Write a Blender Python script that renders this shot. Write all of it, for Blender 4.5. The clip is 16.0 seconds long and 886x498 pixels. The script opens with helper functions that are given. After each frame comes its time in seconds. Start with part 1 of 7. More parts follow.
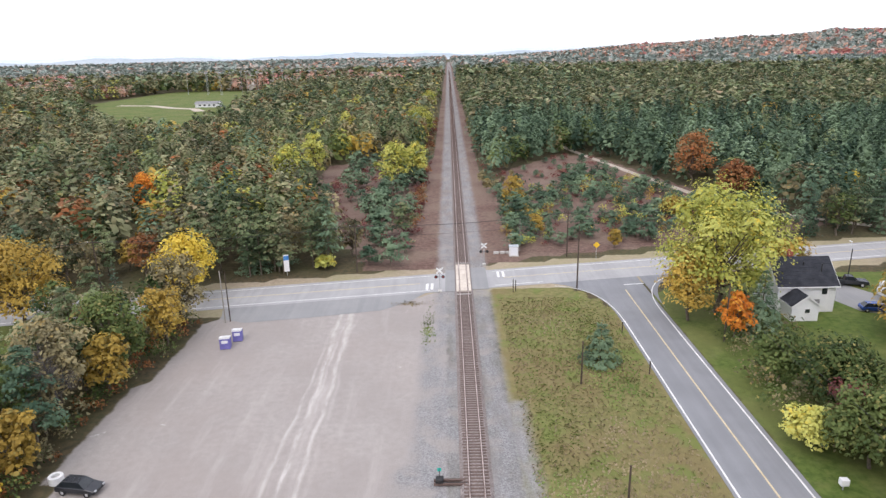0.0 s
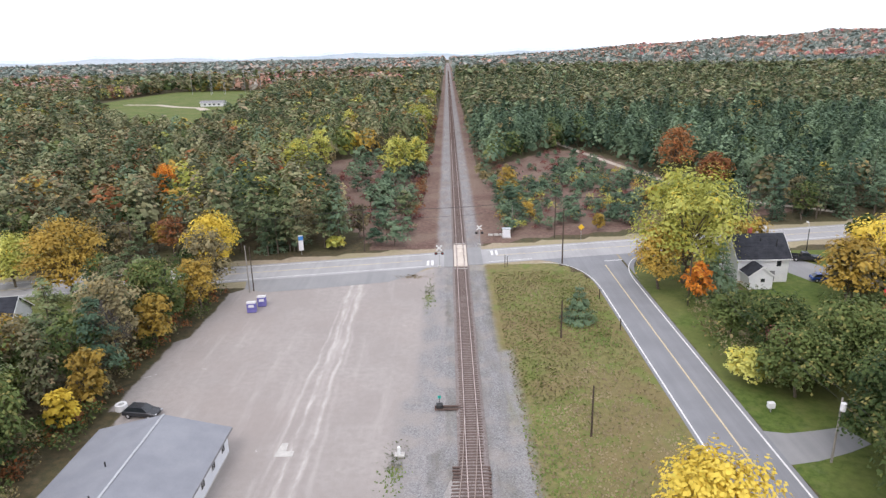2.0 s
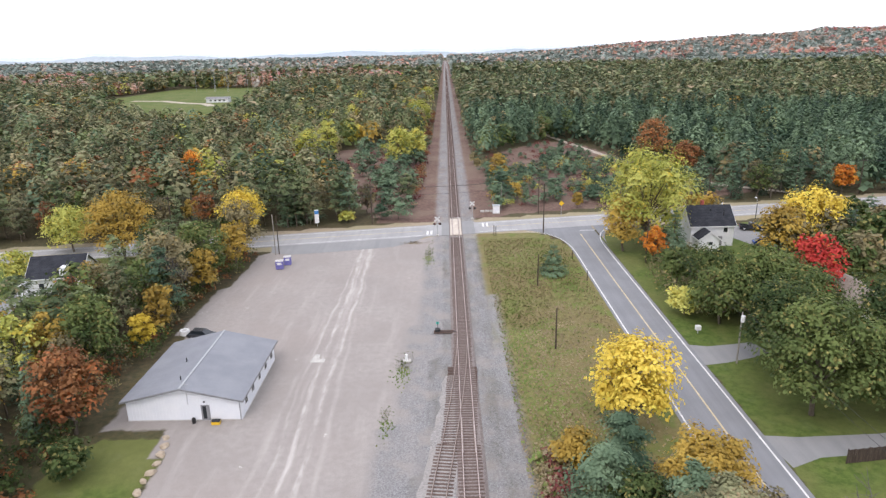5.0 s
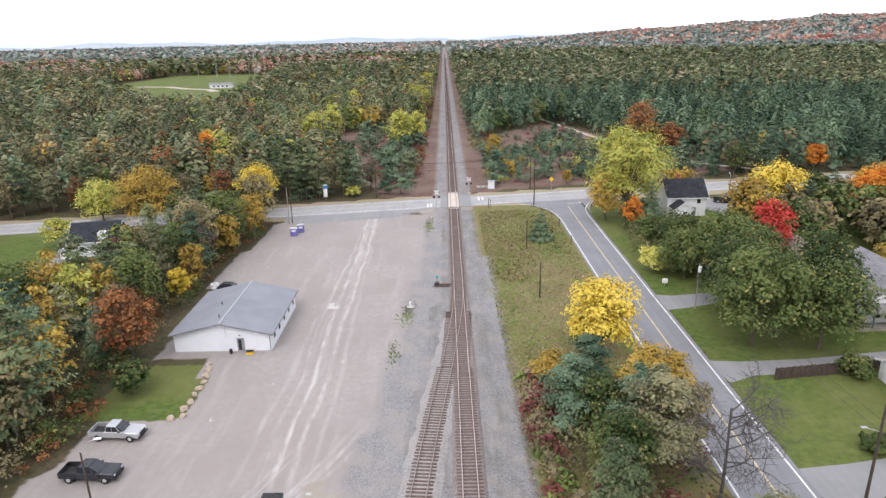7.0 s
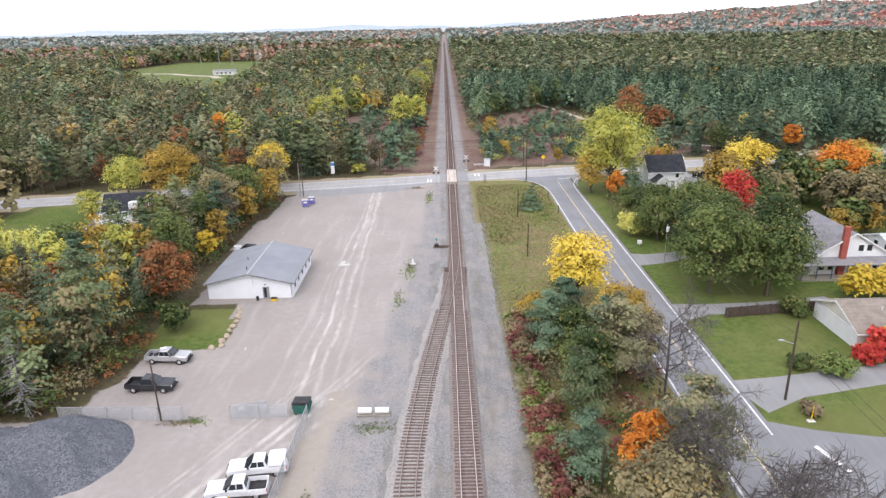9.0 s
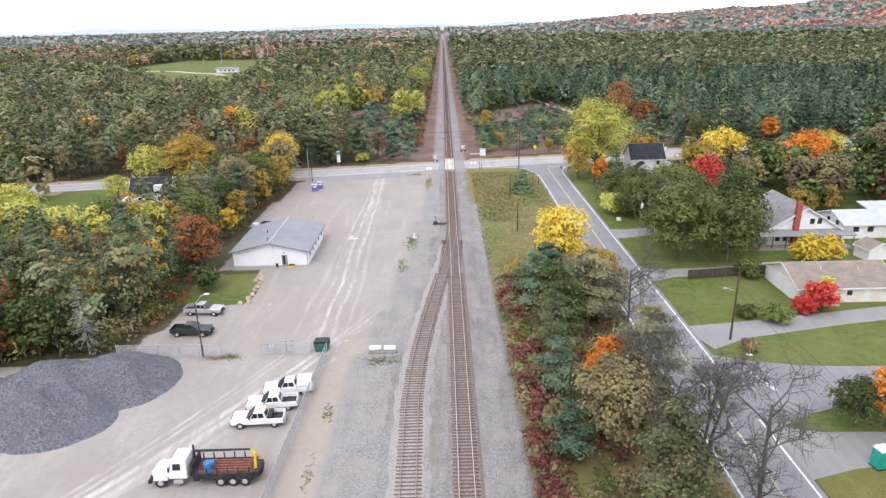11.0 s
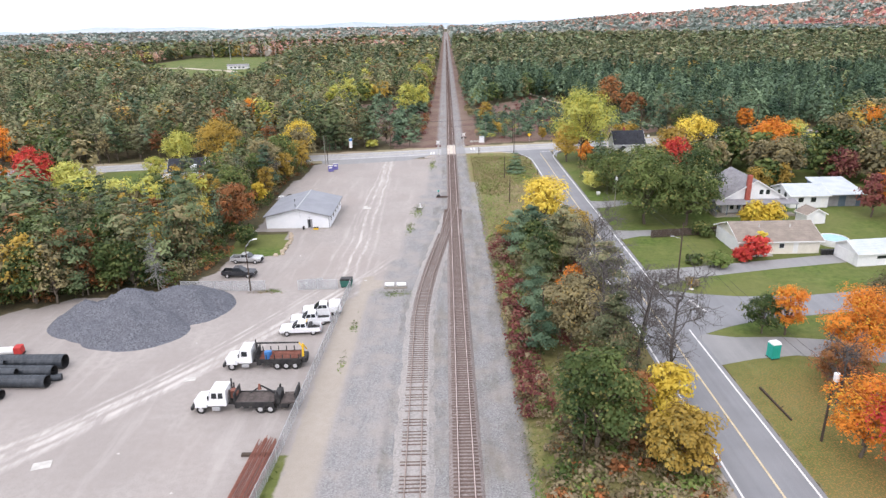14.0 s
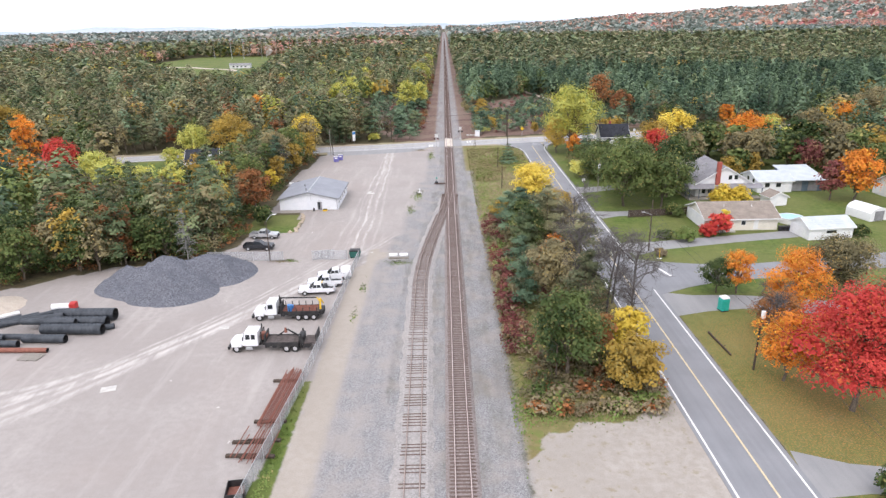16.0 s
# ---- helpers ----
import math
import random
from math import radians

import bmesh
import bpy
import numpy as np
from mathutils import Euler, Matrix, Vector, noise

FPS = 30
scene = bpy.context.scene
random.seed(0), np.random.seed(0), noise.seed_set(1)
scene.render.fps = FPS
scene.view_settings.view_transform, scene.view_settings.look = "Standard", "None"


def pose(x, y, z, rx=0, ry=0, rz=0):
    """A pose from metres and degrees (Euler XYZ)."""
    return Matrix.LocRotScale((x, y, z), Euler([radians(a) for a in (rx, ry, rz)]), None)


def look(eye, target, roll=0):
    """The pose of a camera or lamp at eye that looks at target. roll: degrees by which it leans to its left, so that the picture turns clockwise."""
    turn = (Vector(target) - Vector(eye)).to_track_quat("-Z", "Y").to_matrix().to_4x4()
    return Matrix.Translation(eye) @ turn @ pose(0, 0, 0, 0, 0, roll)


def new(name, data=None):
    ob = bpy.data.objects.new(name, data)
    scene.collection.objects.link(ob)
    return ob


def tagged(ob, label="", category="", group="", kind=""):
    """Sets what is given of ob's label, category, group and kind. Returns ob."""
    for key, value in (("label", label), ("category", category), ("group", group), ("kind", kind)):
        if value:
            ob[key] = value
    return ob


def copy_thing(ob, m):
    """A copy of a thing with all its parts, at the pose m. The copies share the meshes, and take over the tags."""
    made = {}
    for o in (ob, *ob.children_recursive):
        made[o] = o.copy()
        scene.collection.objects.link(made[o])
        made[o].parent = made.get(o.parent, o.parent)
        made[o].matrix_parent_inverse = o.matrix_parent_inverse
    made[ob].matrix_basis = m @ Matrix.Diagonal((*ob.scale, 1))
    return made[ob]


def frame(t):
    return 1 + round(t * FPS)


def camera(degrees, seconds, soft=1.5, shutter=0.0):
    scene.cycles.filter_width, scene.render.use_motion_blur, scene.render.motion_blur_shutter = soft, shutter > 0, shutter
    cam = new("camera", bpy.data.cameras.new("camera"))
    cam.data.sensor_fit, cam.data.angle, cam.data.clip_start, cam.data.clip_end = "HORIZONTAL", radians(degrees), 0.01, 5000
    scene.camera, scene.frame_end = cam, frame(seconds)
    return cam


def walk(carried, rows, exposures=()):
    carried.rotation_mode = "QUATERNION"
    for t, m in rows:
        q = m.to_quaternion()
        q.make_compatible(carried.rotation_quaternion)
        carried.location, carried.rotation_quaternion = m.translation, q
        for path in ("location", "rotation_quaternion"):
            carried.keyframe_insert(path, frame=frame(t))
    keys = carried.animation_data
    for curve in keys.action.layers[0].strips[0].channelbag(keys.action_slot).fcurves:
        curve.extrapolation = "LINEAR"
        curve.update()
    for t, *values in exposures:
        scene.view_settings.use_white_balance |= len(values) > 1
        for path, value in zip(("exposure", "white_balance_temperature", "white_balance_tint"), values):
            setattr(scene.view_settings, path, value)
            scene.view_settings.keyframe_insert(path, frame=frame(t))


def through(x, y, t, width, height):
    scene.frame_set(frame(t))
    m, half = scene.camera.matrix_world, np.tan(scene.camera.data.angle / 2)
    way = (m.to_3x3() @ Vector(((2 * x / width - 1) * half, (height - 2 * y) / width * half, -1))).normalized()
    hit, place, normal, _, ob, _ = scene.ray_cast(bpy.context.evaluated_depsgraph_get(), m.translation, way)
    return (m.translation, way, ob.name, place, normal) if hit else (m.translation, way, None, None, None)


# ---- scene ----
cam = camera(68.6, 16.0, soft=1.4)
METRES, EYE, TILT, LEAN, TURN = 116.6, 41.95, -17.0, 1.2, 0.4
ROWS = [
    (0.0, 0.0, 0.0, 0.0, 0.0, 0.0, -0.0),
    (0.5, 0.0, -0.0296, -0.0089, -0.0, 0.01, 0.01),
    (1.0, -0.0002, -0.0593, -0.0179, -0.03, 0.03, 0.01),
    (1.5, -0.0002, -0.089, -0.0269, -0.05, 0.03, 0.02),
    (2.0, 0.0, -0.1188, -0.0358, -0.07, 0.03, 0.03),
    (2.5, -0.0001, -0.1489, -0.0448, -0.1, 0.04, 0.04),
    (3.0, 0.0001, -0.179, -0.0533, -0.13, 0.04, 0.05),
    (3.5, -0.0001, -0.2088, -0.0628, -0.16, 0.06, 0.04),
    (4.0, 0.0001, -0.2389, -0.0719, -0.2, 0.01, 0.05),
    (6.5, -0.0002, -0.3883, -0.1179, -0.34, -0.79, 0.04),
    (7.0, -0.0001, -0.4181, -0.127, -0.36, -1.21, 0.05),
    (7.5, 0.0001, -0.4476, -0.1363, -0.37, -1.61, 0.07),
    (8.0, 0.0001, -0.4774, -0.1453, -0.38, -2.04, 0.09),
    (8.5, 0.0003, -0.5068, -0.1545, -0.38, -2.19, 0.1),
    (9.0, 0.0008, -0.5366, -0.1639, -0.38, -2.22, 0.11),
    (11.5, 0.0008, -0.6854, -0.21, -0.5, -2.33, 0.12),
    (12.0, 0.001, -0.7154, -0.2189, -0.51, -2.34, 0.13),
    (12.5, 0.0012, -0.7453, -0.2279, -0.53, -2.36, 0.13),
    (13.0, 0.0012, -0.7752, -0.237, -0.53, -2.39, 0.13),
    (13.5, 0.0009, -0.8054, -0.246, -0.24, -2.41, 0.01),
    (14.0, 0.0011, -0.8354, -0.2552, -0.23, -2.43, -0.02),
    (14.5, 0.0011, -0.8656, -0.2643, -0.27, -2.42, -0.03),
    (15.0, 0.0013, -0.896, -0.2733, -0.3, -2.42, -0.03),
    (15.5, 0.0015, -0.9263, -0.2823, -0.33, -2.41, -0.03),
    (16.0, 0.0014, -0.9566, -0.2914, -0.4, -2.41, -0.03),
]
walk(cam, [(t, pose(0, 0, EYE, TILT, LEAN, TURN) @ pose(METRES * x, METRES * y, METRES * z, 90 + pitch, roll, yaw)) for t, x, y, z, yaw, pitch, roll in ROWS],
     exposures=[(0.0, 0.37, 6400, 16), (4.0, 0.37, 6400, 16), (7.0, 0.40, 6400, 16), (9.0, 0.53, 6400, 16), (12.5, 0.60, 6400, 16), (16.0, 0.60, 6400, 16)])

# ---- light: a bright overcast sky with a weak, broad sun ----
world = bpy.data.worlds.new("overcast_sky")
scene.world = world
world.use_nodes = True
wt = world.node_tree
wt.nodes.clear()
w_out = wt.nodes.new("ShaderNodeOutputWorld")
w_sky = wt.nodes.new("ShaderNodeTexSky")
w_sky.sky_type, w_sky.sun_disc = "NISHITA", False
w_sky.sun_elevation, w_sky.sun_rotation = radians(48), radians(200)
w_sky.air_density, w_sky.dust_density = 1.0, 3.0
w_b1 = wt.nodes.new("ShaderNodeBackground")
w_b1.inputs[1].default_value = 0.05
wt.links.new(w_sky.outputs[0], w_b1.inputs[0])
w_cloud = wt.nodes.new("ShaderNodeTexNoise")
w_cloud.inputs["Scale"].default_value, w_cloud.inputs["Detail"].default_value = 2.2, 4
w_ramp = wt.nodes.new("ShaderNodeValToRGB")
w_ramp.color_ramp.elements[0].position, w_ramp.color_ramp.elements[0].color = 0.3, (0.88, 0.925, 0.985, 1)
w_ramp.color_ramp.elements[1].position, w_ramp.color_ramp.elements[1].color = 0.7, (0.955, 0.98, 1.0, 1)
wt.links.new(w_cloud.outputs["Fac"], w_ramp.inputs[0])
w_b2 = wt.nodes.new("ShaderNodeBackground")
w_b2.inputs[1].default_value = 1.05
wt.links.new(w_ramp.outputs[0], w_b2.inputs[0])
w_add = wt.nodes.new("ShaderNodeAddShader")
wt.links.new(w_b1.outputs[0], w_add.inputs[0])
wt.links.new(w_b2.outputs[0], w_add.inputs[1])
wt.links.new(w_add.outputs[0], w_out.inputs[0])
sun = new("sun", bpy.data.lights.new("sun", "SUN"))
sun.data.energy, sun.data.angle, sun.data.color = 0.7, radians(22), (1.0, 0.975, 0.94)
sun.matrix_world = look((-25, -60, 90), (0, 0, 0))

# ---- materials ----
class Nodes:
    """Short ways to lay shader nodes."""

    def __init__(self, name):
        self.m = bpy.data.materials.new(name)
        self.m.use_nodes = True
        self.t = self.m.node_tree
        self.t.nodes.clear()
        self.out = self.t.nodes.new("ShaderNodeOutputMaterial")
        self.pos = self.t.nodes.new("ShaderNodeNewGeometry").outputs["Position"]
        self.obj = self.t.nodes.new("ShaderNodeTexCoord").outputs["Object"]

    def put(self, socket, v):
        if isinstance(v, bpy.types.NodeSocket):
            self.t.links.new(v, socket)
        else:
            socket.default_value = v

    def math(self, op, a, b=0.0, c=0.0):
        n = self.t.nodes.new("ShaderNodeMath")
        n.operation = op
        for s, v in zip(n.inputs, (a, b, c)):
            self.put(s, v)
        return n.outputs[0]

    def noise(self, vec, scale, detail=3.0, rough=0.55):
        n = self.t.nodes.new("ShaderNodeTexNoise")
        self.put(n.inputs["Vector"], vec)
        n.inputs["Scale"].default_value, n.inputs["Detail"].default_value, n.inputs["Roughness"].default_value = scale, detail, rough
        return n.outputs["Fac"]

    def stretch(self, vec, x, y, z):
        n = self.t.nodes.new("ShaderNodeMapping")
        self.put(n.inputs["Vector"], vec)
        n.inputs["Scale"].default_value = (x, y, z)
        return n.outputs[0]

    def voronoi(self, vec, scale, out="Color"):
        n = self.t.nodes.new("ShaderNodeTexVoronoi")
        self.put(n.inputs["Vector"], vec)
        n.inputs["Scale"].default_value = scale
        return n.outputs[out]

    def step(self, v, lo, hi, a=0.0, b=1.0):
        n = self.t.nodes.new("ShaderNodeMapRange")
        n.interpolation_type = "SMOOTHSTEP"
        self.put(n.inputs[0], v)
        for i, x in enumerate((lo, hi, a, b)):
            n.inputs[i + 1].default_value = x
        return n.outputs[0]

    def mix(self, f, a, b):
        n = self.t.nodes.new("ShaderNodeMix")
        n.data_type = "RGBA"
        self.put(n.inputs[0], f)
        for s, v in ((n.inputs[6], a), (n.inputs[7], b)):
            self.put(s, (*v, 1) if isinstance(v, tuple) and len(v) == 3 else v)
        return n.outputs[2]

    def xyz(self, vec):
        n = self.t.nodes.new("ShaderNodeSeparateXYZ")
        self.put(n.inputs[0], vec)
        return n.outputs

    def attr(self, name):
        n = self.t.nodes.new("ShaderNodeAttribute")
        n.attribute_name = name
        return n.outputs["Fac"]

    def bump(self, h, strength=0.3, dist=0.05):
        n = self.t.nodes.new("ShaderNodeBump")
        self.put(n.inputs["Height"], h)
        n.inputs["Strength"].default_value, n.inputs["Distance"].default_value = strength, dist
        return n.outputs[0]

    def finish(self, colour, rough=0.8, metal=0.0, normal=None, spec=0.3):
        b = self.t.nodes.new("ShaderNodeBsdfPrincipled")
        self.put(b.inputs["Base Color"], (*colour, 1) if isinstance(colour, tuple) and len(colour) == 3 else colour)
        self.put(b.inputs["Roughness"], rough)
        self.put(b.inputs["Metallic"], metal)
        self.put(b.inputs["Specular IOR Level"], spec)
        if normal is not None:
            self.put(b.inputs["Normal"], normal)
        self.t.links.new(b.outputs[0], self.out.inputs[0])
        return self.m


def worn(name, c1, c2, scale=6.0, fine=60.0, rough=0.7, metal=0.0, bump=0.15, dist=0.01, spec=0.3, vec=None):
    """A surface with two tones in blotches and a fine grain with relief."""
    n = Nodes(name)
    v = n.obj if vec is None else n.stretch(n.obj, *vec)
    a = n.step(n.noise(v, scale, 5, 0.6), 0.3, 0.7)
    g = n.noise(v, fine, 3)
    c = n.mix(a, c1, c2)
    c = n.mix(n.step(g, 0.35, 0.75, 0.0, 0.35), c, tuple(x * 0.55 for x in c1))
    return n.finish(c, rough, metal, n.bump(g, bump, dist), spec)


def leafy(name, dark, light, tip=None, tips=0.2, through=0.2):
    """Foliage: tones vary from clump to clump, from tree to tree and in drifts."""
    n = Nodes(name)
    geo = n.t.nodes.new("ShaderNodeNewGeometry")
    info = n.t.nodes.new("ShaderNodeObjectInfo")
    r = geo.outputs["Random Per Island"]
    drift = n.noise(n.pos, 0.16, 2)
    f = n.math("ADD", n.math("ADD", n.math("MULTIPLY", r, 0.16), 0.12), n.math("MULTIPLY", n.step(drift, 0.3, 0.7), 0.42))
    f = n.math("ADD", f, n.math("MULTIPLY", n.math("SUBTRACT", info.outputs["Random"], 0.5), 0.3))
    f = n.math("ADD", f, n.attr("tone"))
    c = n.mix(n.step(f, 0.05, 0.95), dark, light)
    if tip:
        r2 = n.math("FRACT", n.math("MULTIPLY", r, 17.31))
        drift2 = n.step(n.noise(n.pos, 0.35, 2), 0.42, 0.62)
        pick = n.math("MULTIPLY", n.step(r2, 1 - tips - 0.15, 1 - tips + 0.15), n.math("ADD", n.math("MULTIPLY", drift2, 0.75), 0.12))
        c = n.mix(pick, c, tip)
    b = n.t.nodes.new("ShaderNodeBsdfPrincipled")
    n.put(b.inputs["Base Color"], c)
    b.inputs["Roughness"].default_value, b.inputs["Specular IOR Level"].default_value = 0.65, 0.2
    tr = n.t.nodes.new("ShaderNodeBsdfTranslucent")
    n.put(tr.inputs[0], c)
    mx = n.t.nodes.new("ShaderNodeMixShader")
    mx.inputs[0].default_value = through
    n.t.links.new(b.outputs[0], mx.inputs[1])
    n.t.links.new(tr.outputs[0], mx.inputs[2])
    n.t.links.new(mx.outputs[0], n.out.inputs[0])
    return n.m


LEAF = {
    "pine": leafy("pine_needles", (0.042, 0.072, 0.032), (0.265, 0.315, 0.145), (0.30, 0.215, 0.125), 0.12),
    "olive": leafy("olive_pine_needles", (0.062, 0.076, 0.036), (0.37, 0.365, 0.195), (0.38, 0.27, 0.16), 0.18),
    "spruce": leafy("spruce_needles", (0.032, 0.064, 0.040), (0.20, 0.285, 0.16)),
    "bluepine": leafy("blue_green_needles", (0.046, 0.088, 0.052), (0.255, 0.35, 0.205)),
    "green": leafy("green_leaves", (0.028, 0.054, 0.015), (0.16, 0.205, 0.060), (0.36, 0.30, 0.10), 0.15),
    "ygreen": leafy("yellow_green_leaves", (0.27, 0.30, 0.055), (0.68, 0.66, 0.19), (0.66, 0.50, 0.07), 0.25),
    "yellow": leafy("yellow_leaves", (0.56, 0.40, 0.045), (0.84, 0.66, 0.12), (0.55, 0.50, 0.07), 0.12),
    "gold": leafy("golden_brown_leaves", (0.27, 0.175, 0.032), (0.60, 0.41, 0.08), (0.26, 0.22, 0.075), 0.25),
    "orange": leafy("orange_leaves", (0.48, 0.15, 0.022), (0.85, 0.31, 0.04), (0.72, 0.43, 0.05), 0.25),
    "red": leafy("red_leaves", (0.40, 0.035, 0.030), (0.74, 0.095, 0.075), (0.70, 0.20, 0.05), 0.12),
    "rust": leafy("rust_brown_leaves", (0.17, 0.072, 0.03), (0.40, 0.19, 0.07), (0.50, 0.16, 0.055), 0.2),
    "brown": leafy("faded_brown_leaves", (0.085, 0.078, 0.042), (0.39, 0.33, 0.17), (0.40, 0.28, 0.09), 0.15),
    "maroon": leafy("dark_red_scrub_leaves", (0.110, 0.032, 0.034), (0.264, 0.084, 0.072), (0.300, 0.192, 0.086), 0.2),
    # tints for far trees, with distance haze mixed into the leaf colour
    "hill_green": leafy("hazed_green_leaves", (0.19, 0.235, 0.21), (0.36, 0.41, 0.36)),
    "hill_brown": leafy("hazed_brown_leaves", (0.36, 0.335, 0.29), (0.52, 0.47, 0.41)),
    "hill_orange": leafy("hazed_orange_leaves", (0.52, 0.31, 0.23), (0.68, 0.43, 0.32)),
    "hill_red": leafy("hazed_red_leaves", (0.50, 0.20, 0.19), (0.64, 0.29, 0.27)),
    "grey": leafy("grey_twigs", (0.13, 0.115, 0.10), (0.30, 0.275, 0.25), None, 0.1, 0.05),
    "weeds": leafy("weeds", (0.090, 0.140, 0.032), (0.230, 0.310, 0.085), (0.340, 0.290, 0.120), 0.2),
    "dry": leafy("dry_weeds", (0.200, 0.155, 0.092), (0.400, 0.325, 0.205), (0.230, 0.220, 0.085), 0.2),
}
BARK = worn("bark", (0.10, 0.08, 0.06), (0.20, 0.165, 0.13), 3, 30, 0.9, 0, 0.5, 0.02, 0.1, (3, 3, 0.6))
BARK_GREY = worn("grey_bark", (0.085, 0.075, 0.070), (0.17, 0.155, 0.145), 3, 30, 0.9, 0, 0.5, 0.02, 0.1, (3, 3, 0.6))
BARK_PALE = worn("bleached_bark", (0.27, 0.26, 0.245), (0.40, 0.39, 0.37), 3, 30, 0.9, 0, 0.5, 0.02, 0.1, (3, 3, 0.6))
POLE_WOOD = worn("dark_pole_wood", (0.055, 0.042, 0.034), (0.11, 0.085, 0.068), 2, 30, 0.9, 0, 0.3, 0.01, 0.1, (4, 4, 0.4))
GREY_WOOD = worn("weathered_wood", (0.24, 0.22, 0.19), (0.36, 0.33, 0.29), 2, 30, 0.9, 0, 0.3, 0.01, 0.1, (4, 4, 0.4))
TIE = worn("weathered_tie_wood", (0.095, 0.066, 0.056), (0.175, 0.128, 0.110), 2.5, 25, 0.95, 0, 0.4, 0.01, 0.1, (0.6, 5, 5))
RAIL_RUST = worn("rusty_rail_side", (0.17, 0.105, 0.08), (0.27, 0.185, 0.15), 4, 50, 0.85, 0.1, 0.2, 0.005)
RAIL_TOP = worn("polished_rail_head", (0.54, 0.45, 0.42), (0.64, 0.55, 0.52), 4, 50, 0.5, 0.3, 0.05, 0.002)
RAIL_DULL = worn("dull_rail_head", (0.33, 0.27, 0.24), (0.45, 0.38, 0.34), 4, 50, 0.5, 0.4, 0.05, 0.002)
STEEL_RUST = worn("rusty_rod_steel", (0.19, 0.075, 0.055), (0.30, 0.13, 0.095), 3, 40, 0.85, 0.1, 0.2, 0.005)
CONCRETE = worn("concrete", (0.42, 0.40, 0.37), (0.56, 0.54, 0.50), 1.5, 30, 0.9, 0, 0.2, 0.01)
PANEL = worn("crossing_concrete", (0.50, 0.43, 0.36), (0.64, 0.57, 0.49), 1.2, 25, 0.9, 0, 0.2, 0.01)
WHITE_WALL = worn("white_sheet_wall", (0.74, 0.76, 0.79), (0.80, 0.81, 0.83), 0.7, 20, 0.55, 0, 0.05, 0.004)
WHITE_SIDING = worn("white_siding", (0.70, 0.71, 0.72), (0.78, 0.78, 0.78), 0.8, 20, 0.6, 0, 0.05, 0.004)
CREAM = worn("cream_wall", (0.66, 0.62, 0.54), (0.74, 0.70, 0.62), 0.8, 20, 0.7, 0, 0.05, 0.004)
ROOF_METAL = worn("grey_metal_roof", (0.215, 0.222, 0.245), (0.26, 0.268, 0.29), 0.35, 15, 0.55, 0.1, 0.06, 0.004)
ROOF_DARK = worn("dark_shingles", (0.022, 0.024, 0.03), (0.042, 0.045, 0.055), 0.8, 14, 0.9, 0, 0.4, 0.01)
ROOF_GREY = worn("grey_shingles", (0.20, 0.195, 0.205), (0.27, 0.262, 0.27), 0.8, 14, 0.9, 0, 0.4, 0.01)
ROOF_TAN = worn("tan_shingles", (0.215, 0.18, 0.15), (0.29, 0.245, 0.205), 0.8, 14, 0.9, 0, 0.4, 0.01)
ROOF_WHITE = worn("pale_metal_roof", (0.42, 0.46, 0.49), (0.52, 0.55, 0.57), 0.5, 15, 0.45, 0.1, 0.05, 0.004)
BLUE_SIDING = worn("slate_blue_siding", (0.075, 0.11, 0.15), (0.11, 0.15, 0.19), 0.8, 14, 0.7, 0, 0.1, 0.01)
BRICK_RED = worn("red_brick", (0.30, 0.07, 0.055), (0.40, 0.12, 0.09), 4, 18, 0.9, 0, 0.3, 0.01)
TRIM_GREY = worn("grey_trim", (0.20, 0.20, 0.21), (0.28, 0.28, 0.29), 1, 20, 0.6, 0, 0.05, 0.003)
FLAT_WHITE = worn("white_paint", (0.72, 0.72, 0.71), (0.80, 0.80, 0.79), 1, 20, 0.5, 0, 0.05, 0.003)
CAR_WHITE = worn("white_car_paint", (0.74, 0.75, 0.76), (0.80, 0.80, 0.81), 0.6, 8, 0.25, 0, 0.0, 0.001, 0.5)
CAR_SILVER = worn("silver_car_paint", (0.50, 0.51, 0.52), (0.57, 0.58, 0.59), 0.6, 8, 0.3, 0.5, 0.0, 0.001, 0.5)
CAR_DARK = worn("charcoal_car_paint", (0.025, 0.027, 0.032), (0.045, 0.047, 0.053), 0.6, 8, 0.25, 0.2, 0.0, 0.001, 0.5)
CAR_BLUE = worn("blue_car_paint", (0.02, 0.05, 0.20), (0.03, 0.07, 0.26), 0.6, 8, 0.25, 0.2, 0.0, 0.001, 0.5)
GLASS_DARK = worn("tinted_glass", (0.018, 0.022, 0.026), (0.03, 0.034, 0.038), 1, 8, 0.08, 0, 0.0, 0.001, 0.6)
TYRE = worn("tyre_rubber", (0.02, 0.02, 0.02), (0.045, 0.043, 0.04), 3, 30, 0.85, 0, 0.2, 0.005)
RIM = worn("wheel_rim", (0.55, 0.55, 0.56), (0.65, 0.65, 0.66), 2, 20, 0.4, 0.5, 0.0, 0.002)
BLACK = worn("black_steel", (0.018, 0.018, 0.02), (0.05, 0.048, 0.046), 2, 20, 0.6, 0.1, 0.1, 0.004)
DECK = worn("worn_truck_deck", (0.06, 0.05, 0.046), (0.13, 0.105, 0.095), 1.5, 15, 0.9, 0, 0.2, 0.01)
YELLOW = worn("yellow_paint", (0.70, 0.42, 0.02), (0.80, 0.52, 0.04), 1, 15, 0.5, 0, 0.05, 0.003)
RED_PAINT = worn("red_paint", (0.42, 0.03, 0.03), (0.55, 0.06, 0.05), 1, 15, 0.5, 0, 0.05, 0.003)
BLUE_PAINT = worn("blue_paint", (0.04, 0.16, 0.42), (0.07, 0.24, 0.52), 1, 15, 0.5, 0, 0.05, 0.003)
